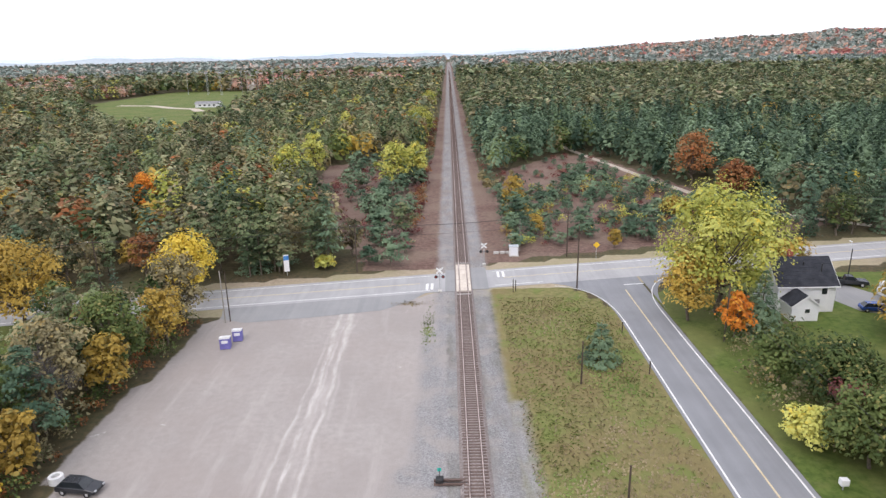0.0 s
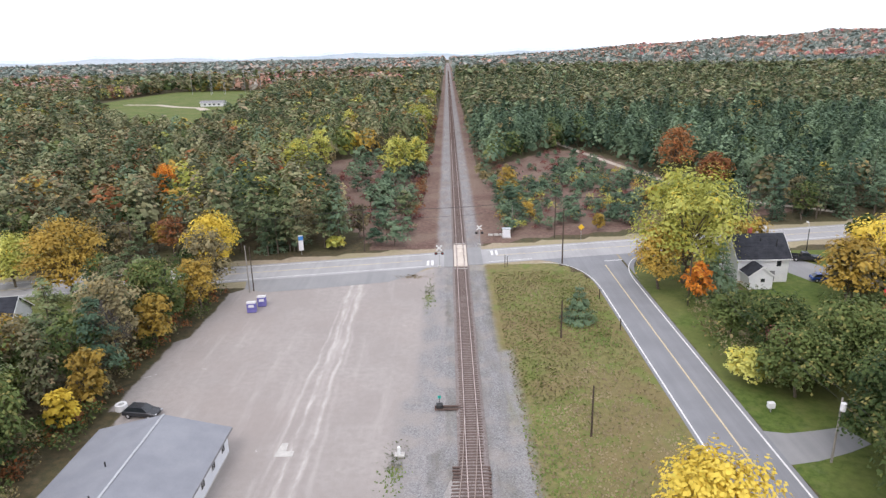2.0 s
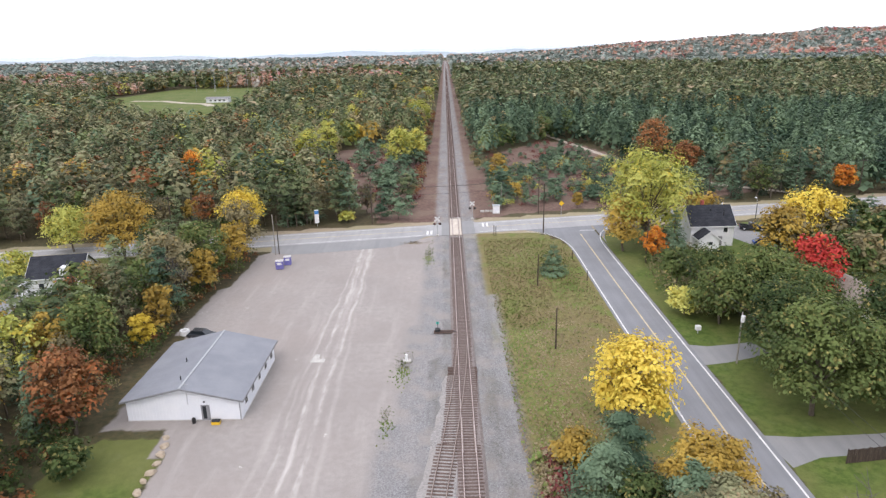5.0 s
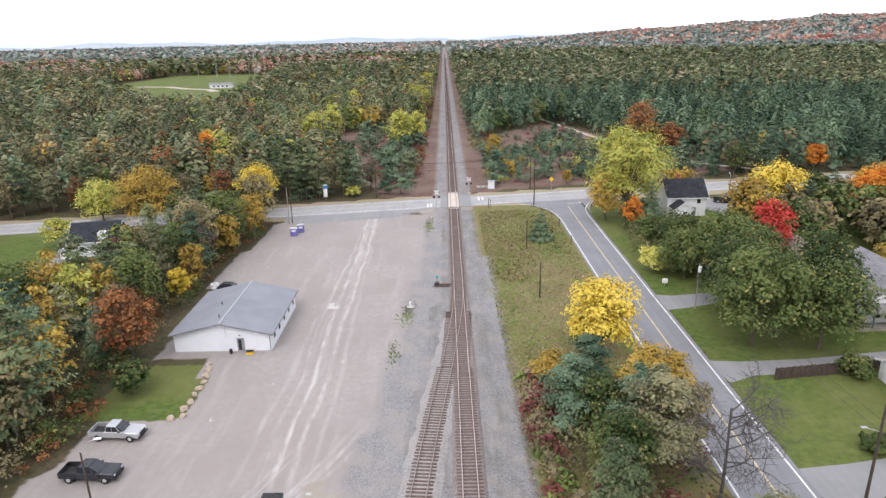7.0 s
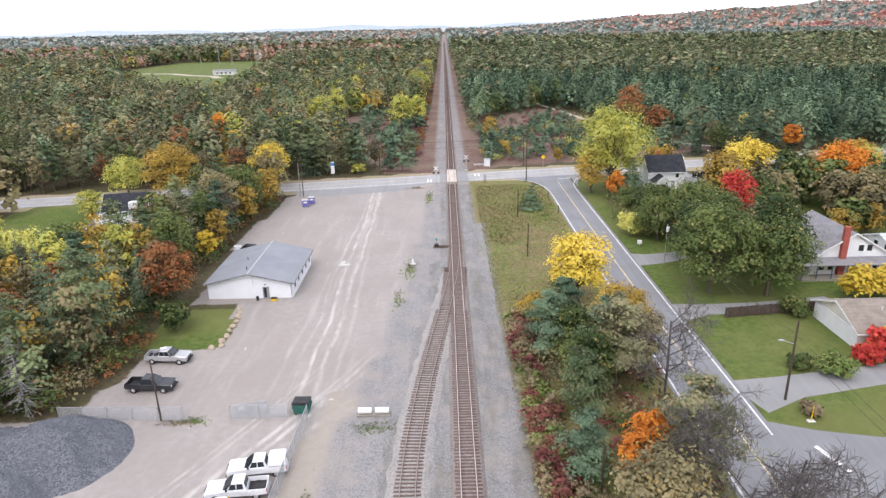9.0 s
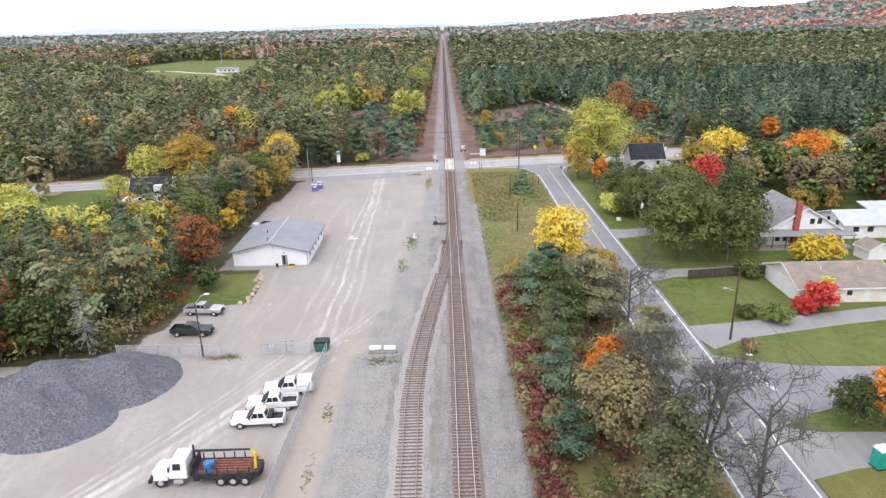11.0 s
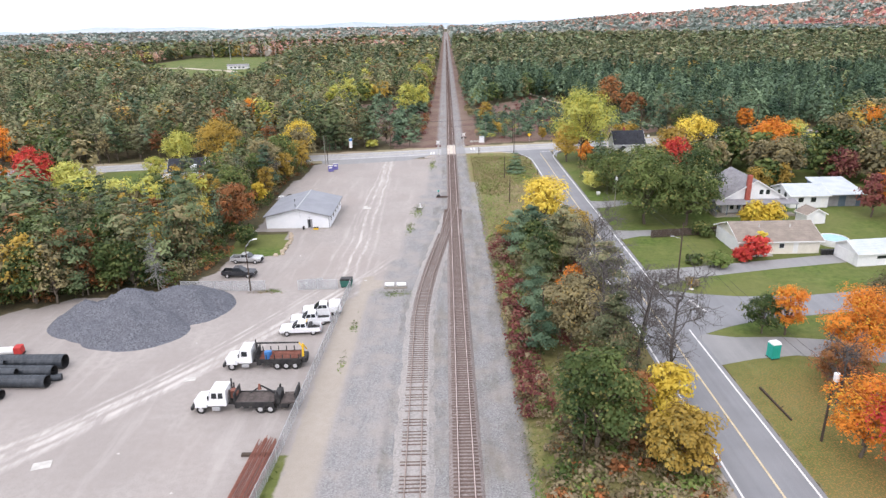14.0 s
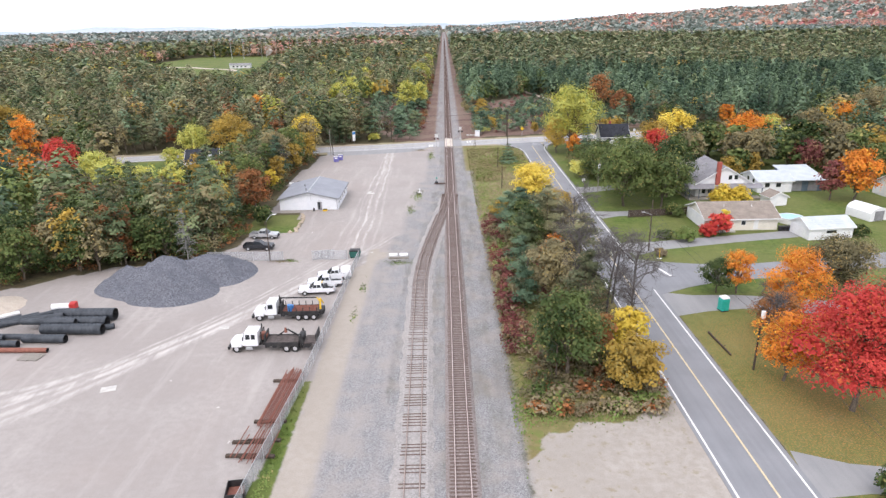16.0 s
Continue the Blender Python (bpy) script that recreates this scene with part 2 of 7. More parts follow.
PURPLE = worn("violet_blue_paint", (0.13, 0.12, 0.36), (0.20, 0.18, 0.45), 1, 15, 0.6, 0, 0.05, 0.003)
TEAL = worn("teal_plastic", (0.02, 0.36, 0.29), (0.03, 0.44, 0.36), 1, 15, 0.5, 0, 0.05, 0.003)
GREEN_STEEL = worn("green_container_steel", (0.02, 0.10, 0.085), (0.04, 0.15, 0.12), 1.5, 15, 0.6, 0, 0.1, 0.004)
CULVERT = worn("black_culvert_plastic", (0.025, 0.03, 0.037), (0.06, 0.068, 0.078), 1, 15, 0.45, 0, 0.1, 0.004)
GALV = worn("galvanised_steel", (0.40, 0.41, 0.42), (0.52, 0.53, 0.54), 3, 30, 0.5, 0.5, 0.05, 0.002)
ROCK = worn("tan_boulder", (0.36, 0.29, 0.21), (0.50, 0.42, 0.32), 1.2, 12, 0.95, 0, 0.6, 0.05)
WIRE = worn("wire", (0.03, 0.03, 0.03), (0.05, 0.05, 0.05), 2, 20, 0.7)
POOL = worn("pool_blue", (0.25, 0.45, 0.60), (0.35, 0.55, 0.68), 2, 12, 0.4)


def asphalt(name, c, c2):
    n = Nodes(name)
    big = n.step(n.noise(n.pos, 0.18, 4), 0.35, 0.65)
    lanes = n.noise(n.stretch(n.pos, 1.1, 0.03, 1), 1.0, 3)
    fine = n.noise(n.pos, 22, 3)
    col = n.mix(n.math("ADD", n.math("MULTIPLY", big, 0.5), n.math("MULTIPLY", n.step(lanes, 0.3, 0.7), 0.5)), c, c2)
    col = n.mix(n.step(fine, 0.45, 0.7, 0, 0.25), col, tuple(x * 0.6 for x in c))
    return n.finish(col, 0.85, 0, n.bump(fine, 0.2, 0.01), 0.25)


ASPHALT = asphalt("grey_asphalt", (0.195, 0.197, 0.206), (0.24, 0.243, 0.252))
ASPHALT_PALE = asphalt("sun_bleached_asphalt", (0.295, 0.29, 0.288), (0.37, 0.365, 0.36))
ASPHALT_APRON = asphalt("old_grey_asphalt_apron", (0.232, 0.232, 0.232), (0.285, 0.28, 0.275))
LINE_WHITE = worn("worn_white_line", (0.60, 0.59, 0.57), (0.78, 0.77, 0.75), 0.7, 10, 0.8)
LINE_YELLOW = worn("worn_yellow_line", (0.52, 0.42, 0.26), (0.62, 0.53, 0.36), 0.7, 10, 0.8)


def stones(name, c1, c2, c3, big=0.3):
    """Loose crushed stone."""
    n = Nodes(name)
    cell = n.voronoi(n.pos, 7.0)
    s = n.xyz(cell)
    drift = n.step(n.noise(n.pos, big, 4), 0.32, 0.68)
    c = n.mix(s[0], c1, c2)
    c = n.mix(n.math("MULTIPLY", drift, 0.6), c, c3)
    d = n.voronoi(n.pos, 7.0, "Distance")
    return n.finish(c, 0.95, 0, n.bump(n.math("SUBTRACT", 1.0, d), 0.6, 0.05), 0.2)


BALLAST = stones("ballast_stone", (0.27, 0.265, 0.265), (0.50, 0.49, 0.48), (0.42, 0.385, 0.36))
BALLAST_BED = stones("brown_track_ballast", (0.14, 0.115, 0.105), (0.30, 0.265, 0.25), (0.20, 0.165, 0.15))
BALLAST_SIDE = stones("grey_siding_ballast", (0.20, 0.19, 0.18), (0.36, 0.34, 0.325), (0.33, 0.30, 0.275))
PILE_STONE = stones("dark_crushed_stone", (0.065, 0.068, 0.08), (0.185, 0.19, 0.21), (0.11, 0.113, 0.13), 0.5)
SAND_STONE = stones("sand", (0.38, 0.32, 0.26), (0.48, 0.42, 0.35), (0.44, 0.38, 0.31))


def chain_link():
    n = Nodes("chain_link_mesh")
    b = n.t.nodes.new("ShaderNodeBsdfPrincipled")
    b.inputs["Base Color"].default_value = (0.45, 0.46, 0.47, 1)
    b.inputs["Roughness"].default_value = 0.5
    tr = n.t.nodes.new("ShaderNodeBsdfTransparent")
    mx = n.t.nodes.new("ShaderNodeMixShader")
    n.put(mx.inputs[0], n.step(n.noise(n.obj, 40, 2), 0.3, 0.7, 0.22, 0.5))
    n.t.links.new(tr.outputs[0], mx.inputs[1])
    n.t.links.new(b.outputs[0], mx.inputs[2])
    n.t.links.new(mx.outputs[0], n.out.inputs[0])
    return n.m


CHAIN = chain_link()


def ground_material():
    """Forest floor, with dirt, stone, meadow, lawn, scrub and sand laid over it where the plan says so."""
    n = Nodes("ground_soil")
    p = n.pos
    edge = n.math("MULTIPLY", n.math("SUBTRACT", n.noise(p, 0.5, 5, 0.65), 0.5), 0.9)
    fine = n.noise(p, 9, 4, 0.65)
    mid = n.noise(p, 1.1, 4, 0.6)
    big = n.step(n.noise(p, 0.07, 3), 0.35, 0.65)

    def mask(name, soft=0.12):
        return n.step(n.math("ADD", n.attr(name), edge), 0.5 - soft, 0.5 + soft)

    def two(c1, c2, c3, k=0.5):
        c = n.mix(n.step(mid, 0.3, 0.7), c1, c2)
        c = n.mix(n.math("MULTIPLY", big, k), c, c3)
        return n.mix(n.step(fine, 0.42, 0.72, 0, 0.4), c, tuple(x * 0.55 for x in c1))

    floor_c = two((0.055, 0.05, 0.03), (0.12, 0.09, 0.05), (0.08, 0.085, 0.035))
    scrub = two((0.105, 0.062, 0.050), (0.19, 0.122, 0.098), (0.24, 0.185, 0.14))
    verge = two((0.30, 0.24, 0.17), (0.38, 0.32, 0.23), (0.26, 0.25, 0.12))
    meadow = two((0.125, 0.13, 0.045), (0.23, 0.205, 0.085), (0.20, 0.15, 0.075), 0.75)
    patches = n.step(n.noise(p, 0.22, 5, 0.65), 0.5, 0.64)
    meadow = n.mix(n.math("MULTIPLY", patches, 0.75), meadow, (0.13, 0.165, 0.042))
    lawn = two((0.062, 0.100, 0.020), (0.115, 0.155, 0.036), (0.155, 0.155, 0.055), 0.7)
    lawn = n.mix(n.step(n.noise(p, 0.35, 5, 0.7), 0.5, 0.66, 0, 0.5), lawn, (0.16, 0.17, 0.055))
    leaves = n.math("MULTIPLY", n.step(n.noise(p, 5, 3), 0.5, 0.6), n.attr("litter"))
    lawn = n.mix(n.math("MULTIPLY", n.attr("litter"), 0.6), lawn, (0.22, 0.165, 0.07))
    lawn = n.mix(leaves, lawn, (0.40, 0.20, 0.07))
    # dirt yard, with pale worn wheel tracks
    x, y = n.xyz(p)[0], n.xyz(p)[1]
    dirt = two((0.31, 0.281, 0.259), (0.36, 0.328, 0.304), (0.288, 0.257, 0.237), 0.7)
    reddish = n.step(n.noise(p, 0.045, 3), 0.45, 0.7, 0, 0.35)
    dirt = n.mix(reddish, dirt, (0.32, 0.272, 0.244))
    wob = n.math("MULTIPLY", n.math("SUBTRACT", n.noise(p, 0.06, 2), 0.5), 2.2)

    def track(a, b, c, half, width, amount, p=x, q=y):
        # a pair of wheel tracks along p = a + b q + c q^2
        mid_x = n.math("ADD", n.math("ADD", n.math("MULTIPLY", q, b), a), n.math("MULTIPLY", n.math("MULTIPLY", q, q), c))
        u = n.math("ABSOLUTE", n.math("ADD", n.math("SUBTRACT", p, mid_x), wob))
        d = n.math("ABSOLUTE", n.math("SUBTRACT", u, half))
        return n.math("MULTIPLY", n.step(d, 0.0, width, 1, 0), amount)

    broken = n.step(n.noise(n.stretch(p, 1.0, 0.25, 1), 0.6, 5, 0.7), 0.36, 0.68, 0.1, 1.0)
    north = n.step(y, -12.0, 14.0)
    south = n.step(y, -5.0, 18.0, 1, 0)
    for tr in TRACKS:
        dirt = n.mix(n.math("MULTIPLY", n.math("MULTIPLY", track(*tr), broken), north), dirt, (0.56, 0.525, 0.49))
    for tr in CROSSINGS:
        dirt = n.mix(n.math("MULTIPLY", n.math("MULTIPLY", track(*tr, y, x), broken), south), dirt, (0.53, 0.495, 0.46))
    smear = n.step(n.noise(n.stretch(p, 0.5, 0.06, 1), 1.0, 5, 0.6), 0.5, 0.75, 0, 0.4)
    dirt = n.mix(smear, dirt, (0.43, 0.395, 0.366))
    patch = n.step(n.noise(p, 0.3, 5, 0.7), 0.68, 0.72, 0, 0.8)
    dirt = n.mix(n.math("MULTIPLY", patch, n.attr("pale")), dirt, (0.62, 0.58, 0.54))
    sand = two((0.32, 0.285, 0.245), (0.39, 0.355, 0.315), (0.30, 0.268, 0.232), 0.7)
    sand = n.mix(n.step(n.noise(p, 0.9, 5, 0.7), 0.56, 0.66, 0, 0.6), sand, (0.24, 0.20, 0.13))
    cell = n.xyz(n.voronoi(p, 9.0))
    stone = n.mix(cell[0], (0.15, 0.146, 0.146), (0.30, 0.295, 0.292))
    stone = n.mix(n.step(n.noise(p, 0.25, 4), 0.42, 0.68, 0, 0.65), stone, (0.30, 0.268, 0.24))
    stone = n.mix(n.step(n.noise(n.stretch(p, 1, 0.1, 1), 0.8, 4), 0.5, 0.7, 0, 0.5), stone, (0.22, 0.205, 0.20))
    c = floor_c
    c = n.mix(mask("scrub"), c, scrub)
    c = n.mix(mask("verge"), c, verge)
    c = n.mix(mask("meadow"), c, meadow)
    c = n.mix(mask("dirt", 0.16), c, dirt)
    c = n.mix(mask("lawn"), c, lawn)
    c = n.mix(mask("sand"), c, sand)
    lane = two((0.335, 0.295, 0.25), (0.37, 0.33, 0.285), (0.31, 0.272, 0.228), 0.6)
    c = n.mix(mask("lane"), c, lane)
    c = n.mix(n.math("MULTIPLY", mask("stone", 0.5), n.step(n.noise(n.stretch(p, 1, 0.22, 1), 0.45, 5, 0.65), 0.3, 0.6, 0.62, 0.97)), c, stone)
    h = n.math("ADD", fine, n.math("MULTIPLY", mid, 0.6))
    return n.finish(c, 0.95, 0, n.bump(h, 0.5, 0.06), 0.15)

# ---- building helpers ----
def part(name, bm, material, parent, label="", bevel=0.0, smooth=False):
    """Links a bmesh as one mesh object under a thing or part."""
    if bevel:
        bmesh.ops.bevel(bm, geom=list(bm.edges), offset=bevel, segments=1, affect="EDGES", clamp_overlap=True)
    bmesh.ops.recalc_face_normals(bm, faces=list(bm.faces))
    me = bpy.data.meshes.new(name)
    bm.to_mesh(me)
    bm.free()
    if smooth:
        me.shade_smooth()
    me.materials.append(material)
    ob = new(name, me)
    ob.parent = parent
    if label:
        tagged(ob, label)
    return ob


def thing(name, label, category, m=None, group="", kind=""):
    ob = new(name)
    ob.empty_display_size = 0.3
    if m is not None:
        ob.matrix_basis = m
    return tagged(ob, label, category, group, kind)


def solid(name, bm, material, label, category="", kind="structure", smooth=False):
    ob = part(name, bm, material, None, "", 0, smooth)
    return tagged(ob, label, category, "", kind)


def box(x0, x1, y0, y1, z0, z1, bm=None):
    bm = bm or bmesh.new()
    v = [bm.verts.new((x, y, z)) for z in (z0, z1) for x, y in ((x0, y0), (x1, y0), (x1, y1), (x0, y1))]
    for f in ((3, 2, 1, 0), (4, 5, 6, 7), (0, 1, 5, 4), (1, 2, 6, 5), (2, 3, 7, 6), (3, 0, 4, 7)):
        bm.faces.new([v[i] for i in f])
    return bm


def hexa(low, high, bm=None):
    """A block between two level rectangles, each (x0, x1, y0, y1, z)."""
    bm = bm or bmesh.new()
    v = [bm.verts.new((x, y, r[4])) for r in (low, high) for x, y in ((r[0], r[2]), (r[1], r[2]), (r[1], r[3]), (r[0], r[3]))]
    for f in ((3, 2, 1, 0), (4, 5, 6, 7), (0, 1, 5, 4), (1, 2, 6, 5), (2, 3, 7, 6), (3, 0, 4, 7)):
        bm.faces.new([v[i] for i in f])
    return bm


def prism(pts, a0, a1, axis="y", bm=None):
    """A polygon drawn in the plane across the axis, pushed from a0 to a1 along it."""
    bm = bm or bmesh.new()
    put = {"y": lambda p, a: (p[0], a, p[1]), "x": lambda p, a: (a, p[0], p[1]), "z": lambda p, a: (p[0], p[1], a)}[axis]
    lo, hi = [bm.verts.new(put(p, a0)) for p in pts], [bm.verts.new(put(p, a1)) for p in pts]
    bm.faces.new(lo[::-1]), bm.faces.new(hi)
    for i in range(len(pts)):
        j = (i + 1) % len(pts)
        bm.faces.new((lo[i], lo[j], hi[j], hi[i]))
    return bm


def tube(p0, p1, r0, r1=None, n=10, bm=None, hollow=0.0):
    bm = bm or bmesh.new()
    p0, p1 = Vector(p0), Vector(p1)
    r1 = r0 if r1 is None else r1
    q = (p1 - p0).to_track_quat("Z", "Y")
    ring = [Vector((math.cos(2 * math.pi * i / n), math.sin(2 * math.pi * i / n), 0)) for i in range(n)]
    a = [bm.verts.new(p0 + q @ (v * r0)) for v in ring]
    b = [bm.verts.new(p1 + q @ (v * r1)) for v in ring]
    if hollow:
        c = [bm.verts.new(p0 + q @ (v * (r0 - hollow))) for v in ring]
        d = [bm.verts.new(p1 + q @ (v * (r1 - hollow))) for v in ring]
    for i in range(n):
        j = (i + 1) % n
        bm.faces.new((a[i], a[j], b[j], b[i]))
        if hollow:
            bm.faces.new((c[j], c[i], d[i], d[j]))
            bm.faces.new((a[j], a[i], c[i], c[j]))
            bm.faces.new((b[i], b[j], d[j], d[i]))
    if not hollow:
        bm.faces.new(a[::-1]), bm.faces.new(b)
    return bm


def quads_mesh(name, verts, quads, materials, index=None, smooth=False):
    """A mesh from arrays of corners and four-cornered faces."""
    me = bpy.data.meshes.new(name)
    me.vertices.add(len(verts))
    me.vertices.foreach_set("co", np.ascontiguousarray(verts, dtype=np.float32).ravel())
    n = len(quads)
    me.loops.add(4 * n)
    me.loops.foreach_set("vertex_index", np.ascontiguousarray(quads, dtype=np.int32).ravel())
    me.polygons.add(n)
    me.polygons.foreach_set("loop_start", np.arange(0, 4 * n, 4, dtype=np.int32))
    for m in materials:
        me.materials.append(m)
    if index is not None:
        me.polygons.foreach_set("material_index", np.ascontiguousarray(index, dtype=np.int32))
    me.update(calc_edges=True)
    if smooth:
        me.shade_smooth()
    return me


def ribbon(name, centre, half, z, material, label, parent=None, kind="structure", thick=0.0):
    """A strip along a line of (x, y), half its width to each side, with a skirt down to the ground."""
    bm = bmesh.new()
    rows = []
    for i, p in enumerate(centre):
        a, b = Vector(centre[max(i - 1, 0)]), Vector(centre[min(i + 1, len(centre) - 1)])
        t = (b - a).normalized()
        s = Vector((-t.y, t.x))
        w = half[i] if isinstance(half, (list, tuple)) else half
        q = Vector(p)
        rows.append([(q + s * w, z), (q - s * w, z)])
    vs = [[bm.verts.new((*e[0], e[1])) for e in r] for r in rows]
    for r, q in zip(vs, vs[1:]):
        bm.faces.new((r[1], q[1], q[0], r[0]))
    if thick:
        low = [[bm.verts.new((v.co.x, v.co.y, z - thick)) for v in r] for r in vs]
        for k in (0, 1):
            for i in range(len(vs) - 1):
                bm.faces.new((vs[i][k], vs[i + 1][k], low[i + 1][k], low[i][k]))
    if parent is not None:
        return part(name, bm, material, parent, label)
    return solid(name, bm, material, label, "", kind)


def smooth_step(v, lo, hi):
    t = np.clip((v - lo) / (hi - lo), 0, 1)
    return t * t * (3 - 2 * t)


def inside(px, py, poly):
    """Which of the points lie in a polygon."""
    hit = np.zeros(np.shape(px), bool)
    for (x0, y0), (x1, y1) in zip(poly, poly[1:] + poly[:1]):
        if y0 != y1:
            hit ^= ((y0 > py) != (y1 > py)) & (px < (x1 - x0) * (py - y0) / (y1 - y0) + x0)
    return hit


# ---- the plan, in metres: the main track runs along y ----
TRACK_X = 2.15
ROAD_SLOPE = 0.172


def road_y(x):
    return 116.0 + ROAD_SLOPE * x


def siding_x(y):
    return float(np.interp(y, SID_Y, SID_X))


# the siding leaves the main track at the switch and swings out to run beside it
SID_Y = np.linspace(-140, 57, 198)
SID_X = TRACK_X - 5.85 * smooth_step(-SID_Y, -57.0, 17.0) + 0.018 * np.clip(-SID_Y - 14, 0, 200)


def terrain(x, y):
    """Flat land with a wooded hill far away on one side."""
    r, az = np.hypot(x, y), np.degrees(np.arctan2(x, y))
    crest = np.interp(az, (4, 9, 13, 20, 27, 34, 60, 90), (0, 10, 27, 43, 60, 74, 78, 40))
    roll = 1 + 0.10 * np.sin(az * 0.9) * np.sin(r / 330.0) + 0.05 * np.sin(az * 2.3 + r / 170.0)
    return crest * roll * smooth_step(r, 1050, 2900)


YARD = [(-39.5, 104), (-40.5, 84), (-43.5, 67), (-41.5, 56), (-41, 31), (-38.5, 30.5), (-33.5, 29.5), (-31.5, 22), (-31.5, 15), (-41, 14.5), (-42, 2), (-42, -1.5),
        (-60, -4), (-75, -15), (-130, -22), (-130, -140), (-5, -140), (-5, -70), (-6, -40), (-6, -8), (-3, 30), (-1, 60), (-1, 90), (-1, 112), (-8, 107), (-12, 104)]
# the tan service lane between the fence and the stone
LANE = [(-13.5, 4), (-10.6, 2), (-12.4, -12), (-12.6, -45), (-12.2, -70), (-12, -140), (-17, -140), (-16.6, -70), (-15.8, -40), (-15.2, -6)]
STONE = [(-3.2, 112), (-3.8, 90), (-5.5, 60), (-6.5, 40), (-9.0, 15), (-12.2, -10), (-12.5, -45), (-11.8, -70), (-11.5, -140), (9.0, -140), (8.6, -60), (8.0, -20), (8.0, 60), (6.6, 112)]
FAR_STONE = [(-3.6, 122), (-3.0, 150), (-2.6, 300), (-2.6, 2500), (6.2, 2500), (6.0, 300), (6.4, 150), (7, 122)]
MEADOW = [(7.0, 111), (7.6, 60), (8.0, -20), (8.5, -66), (27, -66), (27.3, 100), (24, 109), (21, 112)]
SAND = [(9.5, -140), (9.5, -62), (12, -57), (20, -55.5), (26.5, -51), (27.5, -49), (27.5, -140)]
LAWN = [(35.2, 108), (35.2, -140), (150, -140), (150, 120), (60, 116), (42, 114)]
ROW = [(-8.5, 122), (-8.5, 150), (-6.5, 250), (-5.5, 2500), (9.5, 2500), (10, 250), (13, 156), (14, 128)]
CLEAR_R = [(9, 128), (60, 140), (92, 152), (76, 185), (58, 262), (45, 266), (22, 236), (12, 200)]
CLEAR_L = [(-8, 124), (-17, 124), (-27, 150), (-46, 190), (-46, 250), (-20, 268), (-6, 268)]
FIELD = [(-350, 630), (-335, 800), (-190, 790), (-160, 520), (-120, 300), (-146, 296), (-245, 440)]
LEFT_YARD = [(-102, 100), (-110, 62), (-90, 40), (-72, 40), (-62, 58), (-62, 98)]
# wheel tracks in the yard: x = a + b y + c y^2, half gauge, width, strength
TRACKS = [(-16.6, 0.0, -0.0001, 0.9, 0.5, 0.7), (-17.9, -0.03, 0.0003, 0.8, 0.35, 0.45), (-14.4, -0.02, -0.0001, 0.9, 0.5, 0.25), (-20.5, 0.02, 0.0002, 0.9, 0.5, 0.22)]
# the way out to the gate and across the yard: a diagonal, given as y = a + b x + c x^2
CROSSINGS = [(38.0, 2.75, 0.021, 1.3, 1.0, 0.8), (30.0, 2.1, 0.009, 1.2, 1.0, 0.7), (14.0, 1.35, 0.0, 1.6, 1.1, 0.5), (52.0, 3.0, 0.02, 1.0, 0.8, 0.6)]


def build_ground():
    near_x, near_y = np.arange(-150, 165, 1.9), np.arange(-140, 275, 1.9)
    out = lambda a, n, k: np.cumsum(np.geomspace(3, k, n)) + a
    xs = np.concatenate([-out(150, 45, 330)[::-1], near_x, out(near_x[-1], 45, 330)])
    ys = np.concatenate([-out(140, 16, 400)[::-1], near_y, out(near_y[-1], 48, 290)])
    gx, gy = np.meshgrid(xs, ys)
    verts = np.stack([gx, gy, terrain(gx, gy)], -1).reshape(-1, 3)
    nx, ny = len(xs), len(ys)
    i = np.arange(nx * ny).reshape(ny, nx)
    quads = np.stack([i[:-1, :-1], i[:-1, 1:], i[1:, 1:], i[1:, :-1]], -1).reshape(-1, 4)
    me = quads_mesh("ground", verts, quads, [ground_material()], smooth=True)
    px, py = verts[:, 0], verts[:, 1]
    yard, stone = inside(px, py, YARD), inside(px, py, STONE) | inside(px, py, FAR_STONE)
    verge = (np.abs(py - road_y(px)) < 8.5) | (np.abs(px - 36.0) < 1.2) & (py < -30)
    lawn = inside(px, py, LAWN) | inside(px, py, FIELD) | inside(px, py, LEFT_YARD) | inside(px, py, [(-41, 29), (-34, 29), (-31.5, 22), (-31.5, 15), (-44, 14)]) | inside(px, py, [(-17.6, -46), (-15.8, -46), (-16.8, -70), (-17.2, -140), (-21, -140), (-19.2, -70)])
    litter = 0.8 * np.exp(-(((px - 44) / 12) ** 2 + ((py + 54) / 13) ** 2)) + 0.7 * np.exp(-(((px - 50) / 14) ** 2 + ((py + 36) / 8) ** 2))
    zones = {
        "dirt": yard, "stone": stone, "meadow": inside(px, py, MEADOW), "sand": inside(px, py, SAND), "lane": inside(px, py, LANE), "lawn": lawn & ~(yard & (py > -40)),
        "scrub": inside(px, py, CLEAR_R) | inside(px, py, CLEAR_L) | inside(px, py, ROW), "verge": verge, "litter": np.clip(litter, 0, 1), "pale": (py > -60) & (px > -60),
    }
    for name, v in zones.items():
        a = me.attributes.new(name, "FLOAT", "POINT")
        a.data.foreach_set("value", np.ascontiguousarray(v, dtype=np.float32))
    return tagged(new("ground", me), "flat sandy ground with gravel, grass and forest floor", "ground", "", "structure")


build_ground()

# ---- roads ----
main_line = [(x, road_y(x)) for x in range(-420, 421, 12)]
ribbon("road_main", main_line, 5.0, 0.05, ASPHALT_PALE, "pale worn asphalt highway with patched lanes", thick=0.06)
side_line = [(31.05, y) for y in range(-140, 122, 9)] + [(31.05, 117.5)]
ribbon("road_side", side_line, 4.1, 0.035, ASPHALT, "grey asphalt side road with painted edge lines", thick=0.05)


